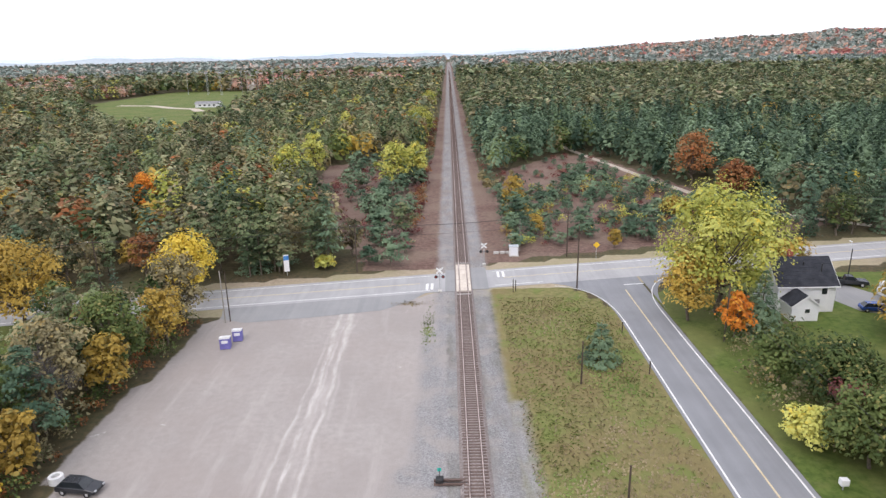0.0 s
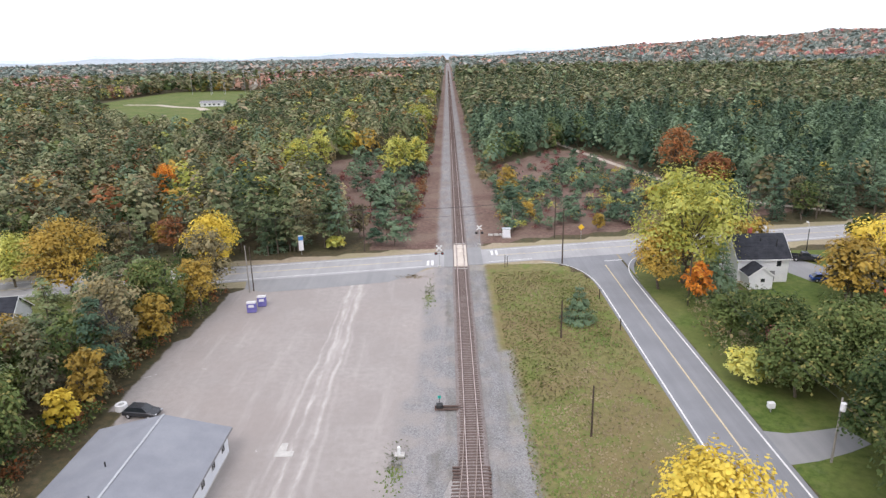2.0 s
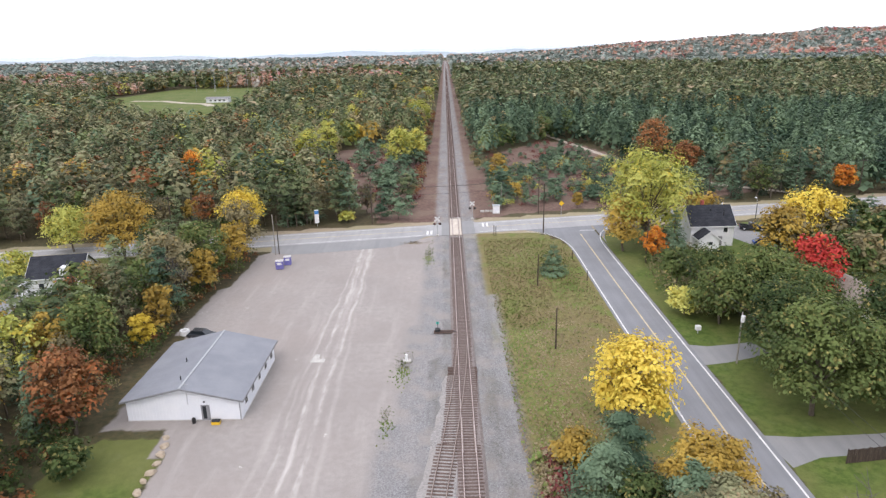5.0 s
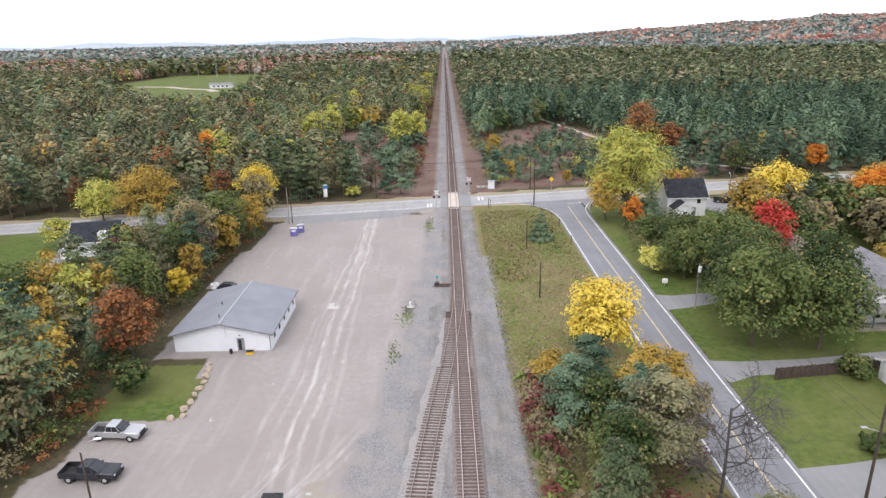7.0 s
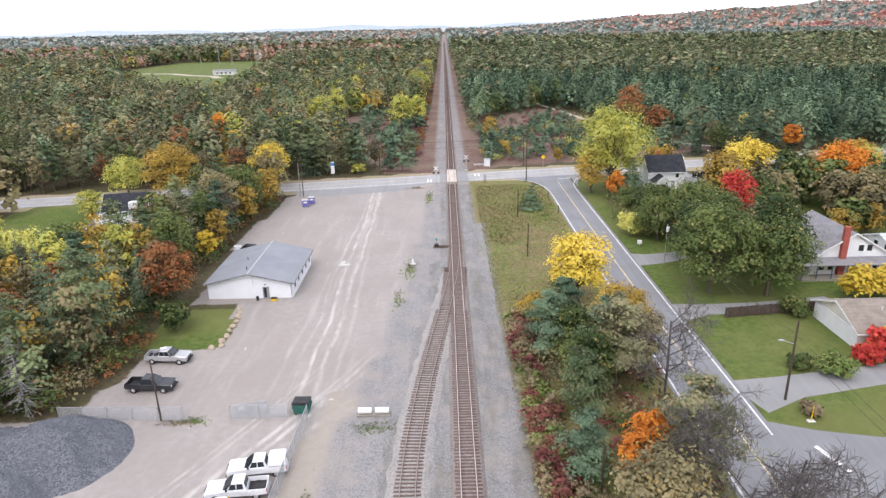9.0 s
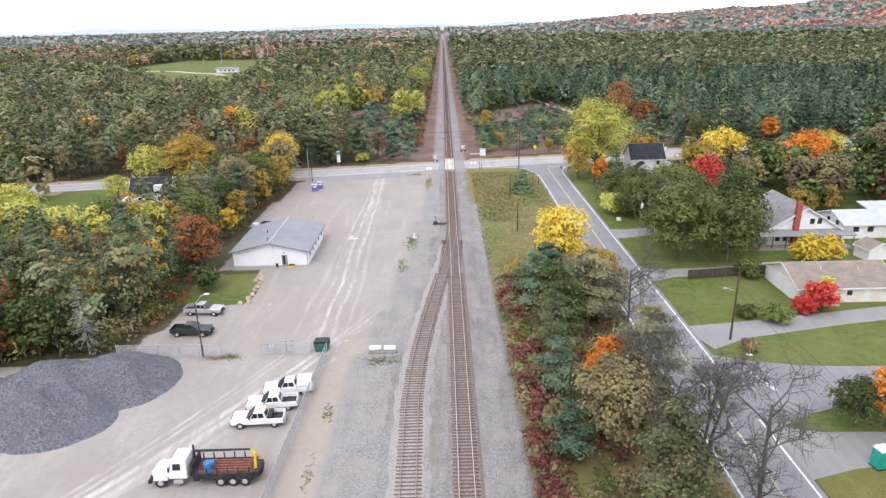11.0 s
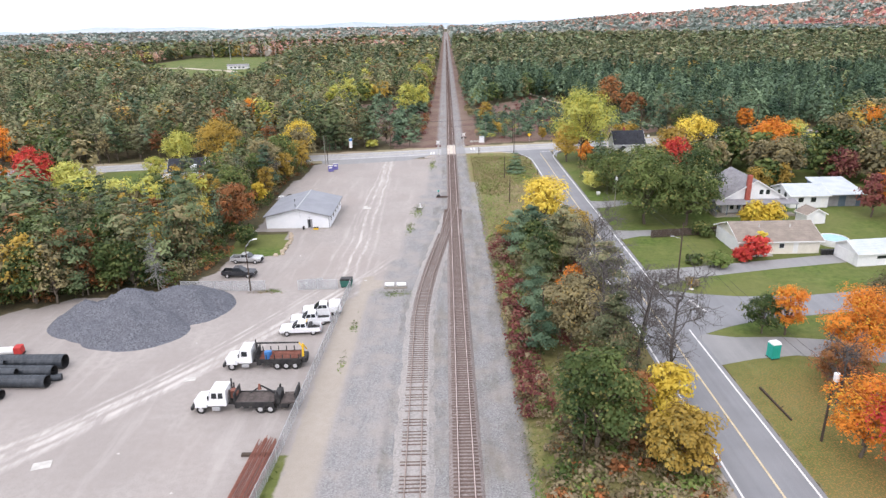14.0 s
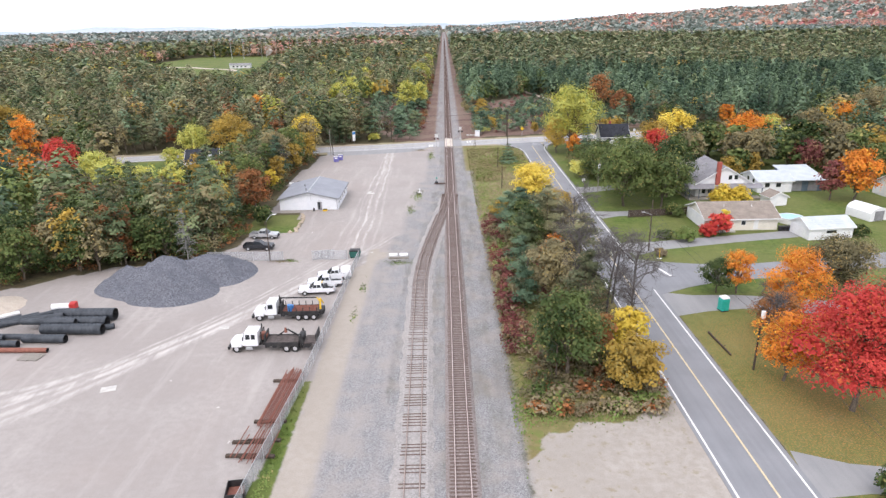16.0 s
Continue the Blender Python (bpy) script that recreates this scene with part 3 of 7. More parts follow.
def flat(name, pts, z, material, label, kind="structure"):
    bm = bmesh.new()
    top = bm.faces.new([bm.verts.new((x, y, z)) for x, y in pts])
    if top.normal.z < 0:
        top.normal_flip()
    return solid(name, bm, material, label, "", kind)


def curve_fan(corner, a, b, n=10):
    """A corner with a rounded mouth: from a to b, bowed towards the corner."""
    c, p, q = Vector(corner), Vector(a), Vector(b)
    arc = []
    for i in range(n + 1):
        t = i / n
        arc.append(tuple(p * (1 - t) ** 2 + c * 2 * t * (1 - t) + q * t * t))
    return arc


flat("road_mouth_left", [(27.0, 117)] + curve_fan((26.9, 112.2), (27.0, 97), (17, 114.4)), 0.031, ASPHALT, "rounded asphalt mouth of the side road")
flat("road_mouth_right", [(35.6, 118)] + curve_fan((35.6, 116.6), (35.6, 100), (47, 119.5)), 0.031, ASPHALT, "rounded asphalt mouth of the side road")
flat("pavement_apron", [(-40, 105.5), (-38.5, 99.5), (-34, 97.8), (-24, 99.5), (-12, 102.2), (-7.5, 106), (-4.5, 110.5), (-6, 112)], 0.03, ASPHALT_APRON, "old grey asphalt apron between highway and yard")
ribbon("road_street", [(34.5, -12.6), (40, -12.3), (46, -11.9), (55, -11.4), (68, -9.4), (82, -6.7), (110, -1), (150, 7)], [8.5, 6, 4.2, 3.3, 3.3, 3.3, 3.3, 3.3], 0.028, ASPHALT, "grey asphalt residential street", thick=0.04)
ribbon("driveway_house", [(35, 0.5), (41, 2.4), (57, 5.7), (73, 8.7), (84, 10.5)], [3.6, 2.4, 2.0, 2.0, 2.0], 0.024, ASPHALT_APRON, "pale asphalt driveway", thick=0.03)
ribbon("driveway_fence", [(35, 24), (39, 24.6), (48, 25.2), (60, 27.0)], [3.0, 1.9, 1.7, 1.7], 0.024, ASPHALT_APRON, "pale gravel driveway", thick=0.03)
ribbon("driveway_wood", [(35, 47), (38, 47), (42, 48), (45, 49)], [3.2, 2.6, 2.2, 1.8], 0.024, ASPHALT_APRON, "pale gravel driveway", thick=0.03)
ribbon("driveway_gravel", [(35, -24.5), (40, -24.5), (46, -24.2), (55, -26), (66, -29)], [4.5, 3.0, 2.6, 2.8, 2.5], 0.024, ASPHALT_APRON, "pale gravel pull-off", thick=0.03)
ribbon("driveway_south", [(35, -64.5), (40, -65.3), (46, -66), (60, -67)], [3.6, 2.2, 1.8, 1.8], 0.024, ASPHALT_APRON, "pale asphalt driveway", thick=0.03)
ribbon("driveway_left", [(-87, 98), (-84, 90), (-80, 78), (-76, 62), (-75, 54)], 1.7, 0.024, ASPHALT_APRON, "pale gravel driveway", thick=0.03)
ribbon("driveway_lot", [(64, 124), (66, 112), (70, 102), (80, 98), (92, 99)], [4, 4, 5, 5, 4], 0.024, ASPHALT_APRON, "grey asphalt parking area", thick=0.03)
ribbon("trail", [(100, 150), (84, 163), (73, 182), (64, 220), (55, 262), (48, 300)], 1.3, 0.02, SAND_STONE, "narrow sandy trail", thick=0.03)

# painted lines
lines = [("edge_line", 27.45, -140, 96, LINE_WHITE), ("edge_line", 34.55, -140, -19, LINE_WHITE), ("edge_line", 34.55, -7, 100, LINE_WHITE), ("centre_line", 31.25, -140, 110, LINE_YELLOW)]
for name, x, y0, y1, m in lines:
    ribbon(name, [(x + 0.02 * math.sin(i), y0 + (y1 - y0) * i / 20) for i in range(21)], 0.11, 0.041, m, "worn painted road line")
ribbon("edge_line", curve_fan((27.3, 111.0), (27.45, 96), (19, 112.6)), 0.085, 0.041, LINE_WHITE, "worn painted road line")
ribbon("edge_line", curve_fan((34.5, 114.2), (34.55, 100), (43, 117.6)), 0.085, 0.041, LINE_WHITE, "worn painted road line")
ribbon("stop_line", [(31.6, 112.6), (35.5, 113.2)], 0.14, 0.041, LINE_WHITE, "white stop line")
ribbon("stop_line", [(39.2, -13.2), (38.0, -9.0)], 0.25, 0.041, LINE_WHITE, "white stop line")
for off in (3.95, -3.95):
    for x0, x1 in ((-420, -4), (8, 17 if off < 0 else 420)) + (((48, 420),) if off < 0 else ()):
        n = max(2, int((x1 - x0) / 12))
        ribbon("edge_line", [(x0 + (x1 - x0) * i / n, road_y(x0 + (x1 - x0) * i / n) + off) for i in range(n + 1)], 0.09, 0.057, LINE_WHITE, "worn painted road line")
for off in (-0.14, 0.14):
    for x0, x1 in ((-420, -6), (10, 420)):
        n = int((x1 - x0) / 12)
        ribbon("centre_line", [(x0 + (x1 - x0) * i / n, road_y(x0 + (x1 - x0) * i / n) + off) for i in range(n + 1)], 0.06, 0.057, LINE_YELLOW, "worn painted road line")
for x0, side in ((-4.6, -1), (-3.7, -1), (9.0, 1), (10.0, 1)):
    yc = road_y(x0) + side * 1.95
    ribbon("stop_bar", [(x0, yc - 1.6), (x0, yc + 1.6)], 0.25, 0.058, LINE_WHITE, "white stop bar before the tracks")

# ---- railway ----
def ballast_strip(name, path, label, material, half_top=1.36, half_foot=1.7, z=0.255, rise=False):
    bm = bmesh.new()
    rows = []
    for x, y in path:
        j = 0.18 * math.sin(y * 1.7) + 0.12 * math.sin(y * 0.61)
        rows.append([bm.verts.new((x + o + (j if abs(o) > 2 else 0), y, h)) for o, h in ((-half_foot, 0.003), (-half_top, z + (0.056 * min(1, max(0, (-y - 4) / 30)) if rise else 0)), (half_top, z + (0.056 * min(1, max(0, (-y - 4) / 30)) if rise else 0)), (half_foot, 0.003))])
    for a, b in zip(rows, rows[1:]):
        for k in range(3):
            bm.faces.new((a[k], a[k + 1], b[k + 1], b[k]))
    return solid(name, bm, material, label)


ballast_strip("ballast_main", [(TRACK_X, y) for y in np.concatenate([np.arange(-140, 140, 2.0), np.arange(140, 2400, 20.0)])], "brown-grey crushed stone track bed", BALLAST_BED)
ballast_strip("ballast_siding", [(x, y) for x, y in zip(SID_X[::2], SID_Y[::2]) if y < 44], "grey crushed stone siding bed", BALLAST_SIDE, 1.5, 2.1, 0.24, True)


def rail(path, name, parent, head):
    """A rail along (x, y) points: rusty web and foot, with its head as a part."""
    bm, hm = bmesh.new(), bmesh.new()
    for b, prof in ((bm, ((-0.07, 0.30), (-0.02, 0.34), (-0.02, 0.415), (0.02, 0.415), (0.02, 0.34), (0.07, 0.30))), (hm, ((-0.037, 0.41), (-0.04, 0.445), (-0.03, 0.46), (0.03, 0.46), (0.04, 0.445), (0.037, 0.41)))):
        rows = [[b.verts.new((x + o, y, z)) for o, z in prof] for x, y in path]
        for r, q in zip(rows, rows[1:]):
            for k in range(len(prof)):
                kk = (k + 1) % len(prof)
                b.faces.new((r[k], r[kk], q[kk], q[k]))
    web = part(name, bm, RAIL_RUST, parent)
    part("railhead", hm, head, web, "bright worn running surface")
    return web


main_track = thing("railway_track", "straight single railway track on weathered wooden ties", "railway track", kind="structure")
side_track = thing("railway_siding", "rusty siding track curving off from a turnout", "railway track", kind="structure")
far_path = [(0, y) for y in np.concatenate([np.arange(-140, 140, 10.0), np.arange(140, 2401, 80.0)])]
for s in (-0.752, 0.752):
    rail([(TRACK_X + s, y) for _, y in far_path], "rail", main_track, RAIL_TOP)
    rail([(x + s, y) for x, y in zip(SID_X, SID_Y) if y < 55.5], "rail", side_track, RAIL_DULL)
for s in (-0.66, 0.66):
    rail([(TRACK_X + s, y) for y in range(24, 32)], "guard_rail", main_track, RAIL_DULL)

# crossing panels of pale concrete between and beside the rails
crossing = thing("level_crossing", "pale concrete panels of a level crossing", "level crossing", kind="structure")
for k in range(5):
    y0 = 109.9 + 3.0 * k
    for x0, x1 in ((-1.35, -0.86), (-0.64, 0.64), (0.86, 1.35)):
        part("panel", box(TRACK_X + x0, TRACK_X + x1, y0 + 0.02, y0 + 2.96, 0.06, 0.445), PANEL, crossing, "", 0.02)
part("apron", box(TRACK_X - 3.4, TRACK_X - 1.38, 110.5, 122.4, 0.02, 0.10), ASPHALT_APRON, crossing, "asphalt ramp")
part("apron", box(TRACK_X + 1.38, TRACK_X + 4.6, 111.5, 123.6, 0.02, 0.10), ASPHALT_APRON, crossing, "asphalt ramp")
for y in (108.6, 126.2):
    part("panel", box(TRACK_X - 1.3, TRACK_X + 1.3, y - 0.3, y + 0.3, 0.2, 0.30), CONCRETE, crossing)

# ---- trees ----
class Shape:
    """Corners and four-cornered faces, gathered for one mesh."""

    def __init__(self, seed):
        self.r = np.random.default_rng(seed)
        self.v, self.q, self.n = [], [], 0

    def add(self, v, q):
        self.v.append(np.asarray(v, float).reshape(-1, 3))
        self.q.append(np.asarray(q, int).reshape(-1, 4) + self.n)
        self.n += len(self.v[-1])

    def clumps(self, c, size, up=0.5, flat=0.7, out=None):
        """Small folded leaf clumps at the centres c, turned at random but mostly facing up and out."""
        c = np.asarray(c, float)
        n = len(c)
        if out is None:
            out = (c - c.mean(0)) * (1, 1, 0.8)
        out = out / (np.linalg.norm(out, axis=1)[:, None] + 0.1)
        nrm = self.r.normal(size=(n, 3)) * 0.24 + out
        nrm[:, 2] = np.abs(nrm[:, 2]) * 0.7 + nrm[:, 2] * 0.3 + up
        nrm /= np.linalg.norm(nrm, axis=1)[:, None]
        a = np.cross(nrm, self.r.normal(size=(n, 3)))
        a /= np.linalg.norm(a, axis=1)[:, None] + 1e-9
        b = np.cross(nrm, a)
        s = (size * self.r.uniform(0.6, 1.25, n))[:, None]
        j = self.r.uniform(0.65, 1.2, (4, n, 1))
        fold = nrm * s * 0.16
        v = np.stack([c - a * s * j[0] - fold, c - b * s * flat * j[1] + fold * 0.4, c + a * s * j[2] - fold, c + b * s * flat * j[3] + fold * 0.4], 1)
        self.add(v, np.arange(4 * n).reshape(n, 4))

    def limb(self, p0, p1, r0, r1, n=5):
        p0, p1 = np.asarray(p0, float), np.asarray(p1, float)
        d = (p1 - p0) / (np.linalg.norm(p1 - p0) + 1e-9)
        a = np.cross(d, (0.3, 0.9, 0.2) if abs(d[2]) > 0.8 else (0, 0, 1.0))
        a /= np.linalg.norm(a)
        b = np.cross(d, a)
        t = 2 * np.pi * np.arange(n) / n
        ring = np.outer(np.cos(t), a) + np.outer(np.sin(t), b)
        i = np.arange(n)
        k = (i + 1) % n
        self.add(np.concatenate([p0 + ring * r0, p1 + ring * r1]), np.stack([i, k, k + n, i + n], 1))

    def arrays(self):
        return np.concatenate(self.v), np.concatenate(self.q)


def broadleaf(seed, h, w, leaf, count, bare=0.16, tall=1.0):
    """A broad crown of uneven lobes on a forked trunk. Returns wood and leaves."""
    wood, crown = Shape(seed), Shape(seed + 7)
    r = wood.r
    base = h * bare
    tr = max(0.08, h * 0.018)
    wood.limb((0, 0, 0), (0.02 * h * r.normal(), 0.02 * h * r.normal(), base), tr * 1.25, tr, 7)
    top = (0.03 * h * r.normal(), 0.03 * h * r.normal(), h * 0.82)
    wood.limb((0, 0, base), top, tr, tr * 0.25, 6)
    lobes = max(9, int(13 + 1.9 * w))
    per = max(4, count // lobes)
    cz, rz = (h + base * 0.6) / 2, (h - base * 0.6) / 2
    pts, outs, sizes = [], [], []
    for k in range(lobes):
        ang = k * 2.4 + r.uniform(-0.5, 0.5)
        u = -0.75 + 1.6 * ((k + 0.5) / lobes) + r.uniform(-0.14, 0.14)
        rad = math.sqrt(max(0.05, 1 - min(0.98, abs(u)) ** (2.0 * tall))) * w / 2 * r.uniform(0.5, 0.86)
        if k == lobes - 1 or (k % 4 == 1 and u > -0.3):
            rad *= 0.3
        c = np.array((math.cos(ang) * rad, math.sin(ang) * rad, cz + u * rz * 0.82))
        lr = w * r.uniform(0.13, 0.23)
        s0 = np.array((0, 0, base + (c[2] - base) * r.uniform(0.1, 0.45))) if c[2] > base else np.array((0, 0, base * 0.9))
        wood.limb(s0, c, tr * 0.45, tr * 0.12, 4)
        d = r.normal(size=(per, 3))
        d /= np.linalg.norm(d, axis=1)[:, None]
        d[:, 2] = np.where(d[:, 2] < -0.3, -d[:, 2], d[:, 2])
        deep = r.uniform(size=per) < 0.14
        far = np.where(deep, 0.5, r.uniform(0.76, 1.14, per)) * (1 + 0.22 * np.sin(5 * d[:, 0] + k) + 0.14 * np.sin(9 * d[:, 1] + 2 * k))
        pts.append(c + d * (lr * far)[:, None] * (1, 1, 0.82))
        outs.append(d)
        sizes.append(np.where(deep, max(1.5 * leaf, 0.14 * lr), leaf))
    p, o, z = np.concatenate(pts), np.concatenate(outs), np.concatenate(sizes)
    ok = p[:, 2] > 0.25
    crown.clumps(p[ok], z[ok], 0.4, 0.7, o[ok])
    return wood.arrays(), crown.arrays()


def spruce(seed, h, w, leaf, count, bare=0.06):
    """A cone of drooping whorled branches."""
    wood, crown = Shape(seed), Shape(seed + 7)
    r = wood.r
    wood.limb((0, 0, 0), (0, 0, h * 0.97), max(0.07, h * 0.014), 0.02, 6)
    layers = max(6, int(h / 0.9))
    tot = sum(1 - k / layers for k in range(layers))
    pts = []
    for k in range(layers):
        f = k / layers
        z = h * (bare + (1 - bare) * f)
        rad = w / 2 * (1 - f) ** 0.85 * r.uniform(0.82, 1.12) + 0.12
        n = max(4, int(count * (1 - f) / tot))
        arms = max(5, int(9 - 3 * f))
        a0 = r.uniform(0, 6.28)
        arm = r.integers(0, arms, n)
        armlen = rad * r.uniform(0.7, 1.15, arms)
        t = r.uniform(0.15, 1.0, n) ** 0.6
        a = a0 + arm * 2 * np.pi / arms + r.normal(size=n) * 0.17
        d = armlen[arm] * t
        pts.append(np.stack([np.cos(a) * d, np.sin(a) * d, z - 0.28 * d + 0.12 * d * t + r.normal(size=n) * 0.12], 1))
    p = np.concatenate(pts + [np.array([(0, 0, h * 0.985), (0, 0, h * 0.95)])])
    p = p[p[:, 2] > 0.15]
    crown.clumps(p, leaf, 0.9, 0.5)
    return wood.arrays(), crown.arrays()


def pine(seed, h, w, leaf, count, bare=0.22):
    """Irregular tufted layers of needles on spreading arms round a tall stem."""
    wood, crown = Shape(seed), Shape(seed + 7)
    r = wood.r
    lean = r.normal(size=2) * 0.02 * h
    wood.limb((0, 0, 0), (*lean, h * 0.96), max(0.08, h * 0.014), 0.03, 6)
    arms = max(10, int(h * 1.6))
    per = max(3, count // arms)
    pts = []
    for k in range(arms):
        f = (k + 0.5) / arms
        z = h * (bare + (1 - bare) * f)
        a = k * 2.4 + r.uniform(-0.5, 0.5)
        ln = w / 2 * (1 - f ** 1.8) ** 0.7 * r.uniform(0.6, 1.15) * (0.75 + 0.25 * min(1, f * 4)) + 0.2
        tip = np.array((math.cos(a) * ln + lean[0] * f, math.sin(a) * ln + lean[1] * f, z + ln * r.uniform(0.0, 0.3)))
        if k % 2 == 0:
            wood.limb((lean[0] * f, lean[1] * f, z), tip, 0.045, 0.015, 3)
        t = r.uniform(0.35, 1.05, per)[:, None]
        root = np.array((lean[0] * f, lean[1] * f, z))
        spread = 0.16 * ln + 0.22
        pts.append(root + (tip - root) * t + r.normal(size=(per, 3)) * (spread, spread, spread * 0.45))
    p = np.concatenate(pts)
    p = p[p[:, 2] > 0.15]
    crown.clumps(p, leaf, 0.55, 0.6, np.stack([p[:, 0], p[:, 1], p[:, 2] * 0 + 0.25 * w], 1))
    return wood.arrays(), crown.arrays()


def bare_tree(seed, h, w, leaf, count, bare=0.3):
    """A leafless tree: forked stem, boughs, branches and fine twigs."""
    wood, crown = Shape(seed), Shape(seed + 7)
    r = wood.r

    def spread(p, d, ln, rad, level):
        bend = d + r.normal(size=3) * 0.16
        bend /= np.linalg.norm(bend)
        m = p + d * ln * 0.5
        q = m + bend * ln * 0.5
        if level == 3:
            wood.limb(p, q, rad, rad * 0.5, 3)
            return
        wood.limb(p, m, rad, rad * 0.75, 5 if level == 0 else 3)
        wood.limb(m, q, rad * 0.75, rad * 0.45, 5 if level == 0 else 3)
        for k in range((13, 9, 7)[level]):
            t = r.uniform(0.35, 1.0) if level else 0.3 + 0.7 * (k + 0.5) / 13
            root = p + (m - p) * t * 2 if t < 0.5 else m + (q - m) * (t - 0.5) * 2
            side = np.cross(bend, r.normal(size=3))
            side /= np.linalg.norm(side) + 1e-9
            e = bend * r.uniform(0.3, 0.7) + side + np.array((0, 0, 0.25 if level < 2 else 0.0))
            e /= np.linalg.norm(e)
            length = (w * 0.44, w * 0.22, w * 0.12)[level] * r.uniform(0.6, 1.2)
            spread(root, e, length, max(0.021, rad * 0.42), level + 1)

    spread(np.zeros(3), np.array((0.05 * r.normal(), 0.05 * r.normal(), 1.0)), h * 0.86, h * 0.015, 0)
    crown.clumps(np.array([(0, 0, h * 0.8), (0.1, 0, h * 0.8)]), 0.05)
    return wood.arrays(), crown.arrays()


def snag(seed, h, w, leaf, count, bare=0.1):
    """A dead conifer: a straight stem with whorls of drooping bare branches."""
    wood, crown = Shape(seed), Shape(seed + 7)
    r = wood.r
    wood.limb((0, 0, 0), (0, 0, h), h * 0.013, 0.02, 6)
    for k in range(int(h * 11)):
        f = r.uniform(0, 1)
        z = h * (bare + (1 - bare) * f)
        a, ln = r.uniform(0, 6.28), w / 2 * (1 - f) ** 0.8 * r.uniform(0.5, 1.15) + 0.2
        p0 = np.array((0, 0, z))
        p1 = p0 + (math.cos(a) * ln, math.sin(a) * ln, -0.25 * ln)
        wood.limb(p0, p1, 0.05, 0.02, 3)
        for j in range(5):
            q = p0 + (p1 - p0) * r.uniform(0.3, 1.0)
            wood.limb(q, q + r.normal(size=3) * (0.28, 0.28, 0.12) * (0.5 + 0.4 * ln) - (0, 0, 0.15), 0.026, 0.012, 3)
    crown.clumps(np.array([(0, 0, h * 0.9), (0.1, 0, h * 0.9)]), 0.05)
    return wood.arrays(), crown.arrays()


MAKERS = {"broad": broadleaf, "spruce": spruce, "pine": pine, "bare": bare_tree, "snag": snag}
KIND_WORDS = {
    "pine": "dark green pine", "olive": "olive-green pine", "spruce": "dark green spruce", "bluepine": "blue-green pine", "green": "green broadleaf tree turning yellow", "ygreen": "yellow-green broadleaf tree",
    "yellow": "bright yellow autumn tree", "gold": "golden-brown autumn tree", "orange": "orange autumn maple", "red": "bright red autumn maple", "rust": "rust-brown autumn tree", "brown": "olive-brown fading tree",
    "maroon": "dark red leafy shrub", "grey": "bare grey leafless tree", "weeds": "low green weeds", "dry": "dry tan weeds",
}
tree_seed = [100]


def grow(form, tint, x, y, h, w, where, leaf=0.3, count=1500, bare=None, name=None, lean=0.0):
    """A tree or bush of its own: trunk and crown under one thing."""
    tree_seed[0] += 11
    kw = {} if bare is None else {"bare": bare}
    wood, crown = MAKERS[form](tree_seed[0], h, w, leaf, count, **kw)
    noun = name or {"broad": "broadleaf_tree", "spruce": "spruce_tree", "pine": "pine_tree", "bare": "dead_tree", "snag": "dead_conifer"}[form]
    ob = thing(noun, KIND_WORDS[tint] + " " + where, "bush" if "bush" in noun else "tree", pose(x, y, 0, 0, lean, (x * 37 + y * 11) % 360))
    t = new("trunk", quads_mesh("trunk", *wood, [{"bare": BARK_GREY, "snag": BARK_PALE}.get(form, BARK)], smooth=True))
    t.parent = ob
    if form not in ("bare", "snag"):
        c = new("crown", quads_mesh("crown", *crown, [LEAF[tint]]))
        c.parent = ob
    return ob

# ---- the woods ----
def lump(x, y, k):
    """Smooth drifts over the land, from -1 to 1."""
    return np.sin(x / k + 1.3 * np.sin(y / (k * 1.7))) * np.cos(y / (k * 0.9) + 0.8 * np.sin(x / (k * 1.3)))


LANDMARKS = [(-17.4, 203, 12), (-49.6, 198, 13), (-46, 220, 9), (-14, 328, 14), (-52, 334, 10), (-41, 276, 6), (-14, 489, 12), (74.6, 199, 12), (80, 180, 10), (113.8, 183, 7), (-79.5, 165, 8), (-66, 126, 5), (131, 149, 8), (114, 148, 7)]
WEST_MARKS = [(-110, 68.4, 10), (-134, 92, 10), (-152, 112, 13), (-98, 64, 10)]


def woods(x, y):
    """Where closed forest stands; the landmark trees have room before them."""
    ry = road_y(x)
    side = np.where(y < 300, 12.0, 10.0)
    north = (y > ry + 11) & ((x < -side - 1) | (x > side + 2))
    for poly in (CLEAR_R, CLEAR_L, FIELD):
        north &= ~inside(x, y, poly)
    north &= ~((x < -290) & (x > -420) & (y > 430) & (y < 580) & (lump(x, y, 25) > -0.2))
    for lx, ly, lw in LANDMARKS:
        north &= ~((np.abs(x - lx * (y + 60) / (ly + 60)) < lw * 0.55) & (y > ly - 17) & (y < ly + 4))
    west = (y < ry - 9) & (x < -47) & (y > -3 + (x + 47) * 0.25) & ~inside(x, y, LEFT_YARD)
    for lx, ly, lw in WEST_MARKS:
        west &= ~((np.abs(x - lx * (y + 116) / (ly + 116)) < lw * 0.55) & (y > ly - 22) & (y < ly + 4))
    west |= (x < -160) & (y < ry - 9) & (y > -160)
    east = (y < ry - 9) & (x > 128) & (y > -140)
    return north | west | east


def scatter(spacing, x0, x1, y0, y1, rng, keep):
    gx, gy = np.meshgrid(np.arange(x0, x1, spacing), np.arange(y0, y1, spacing))
    x, y = gx.ravel(), gy.ravel()
    x = x + rng.uniform(-0.48, 0.48, len(x)) * spacing
    y = y + rng.uniform(-0.48, 0.48, len(y)) * spacing
    ok = woods(x, y) & keep(x, y)
    return x[ok], y[ok]


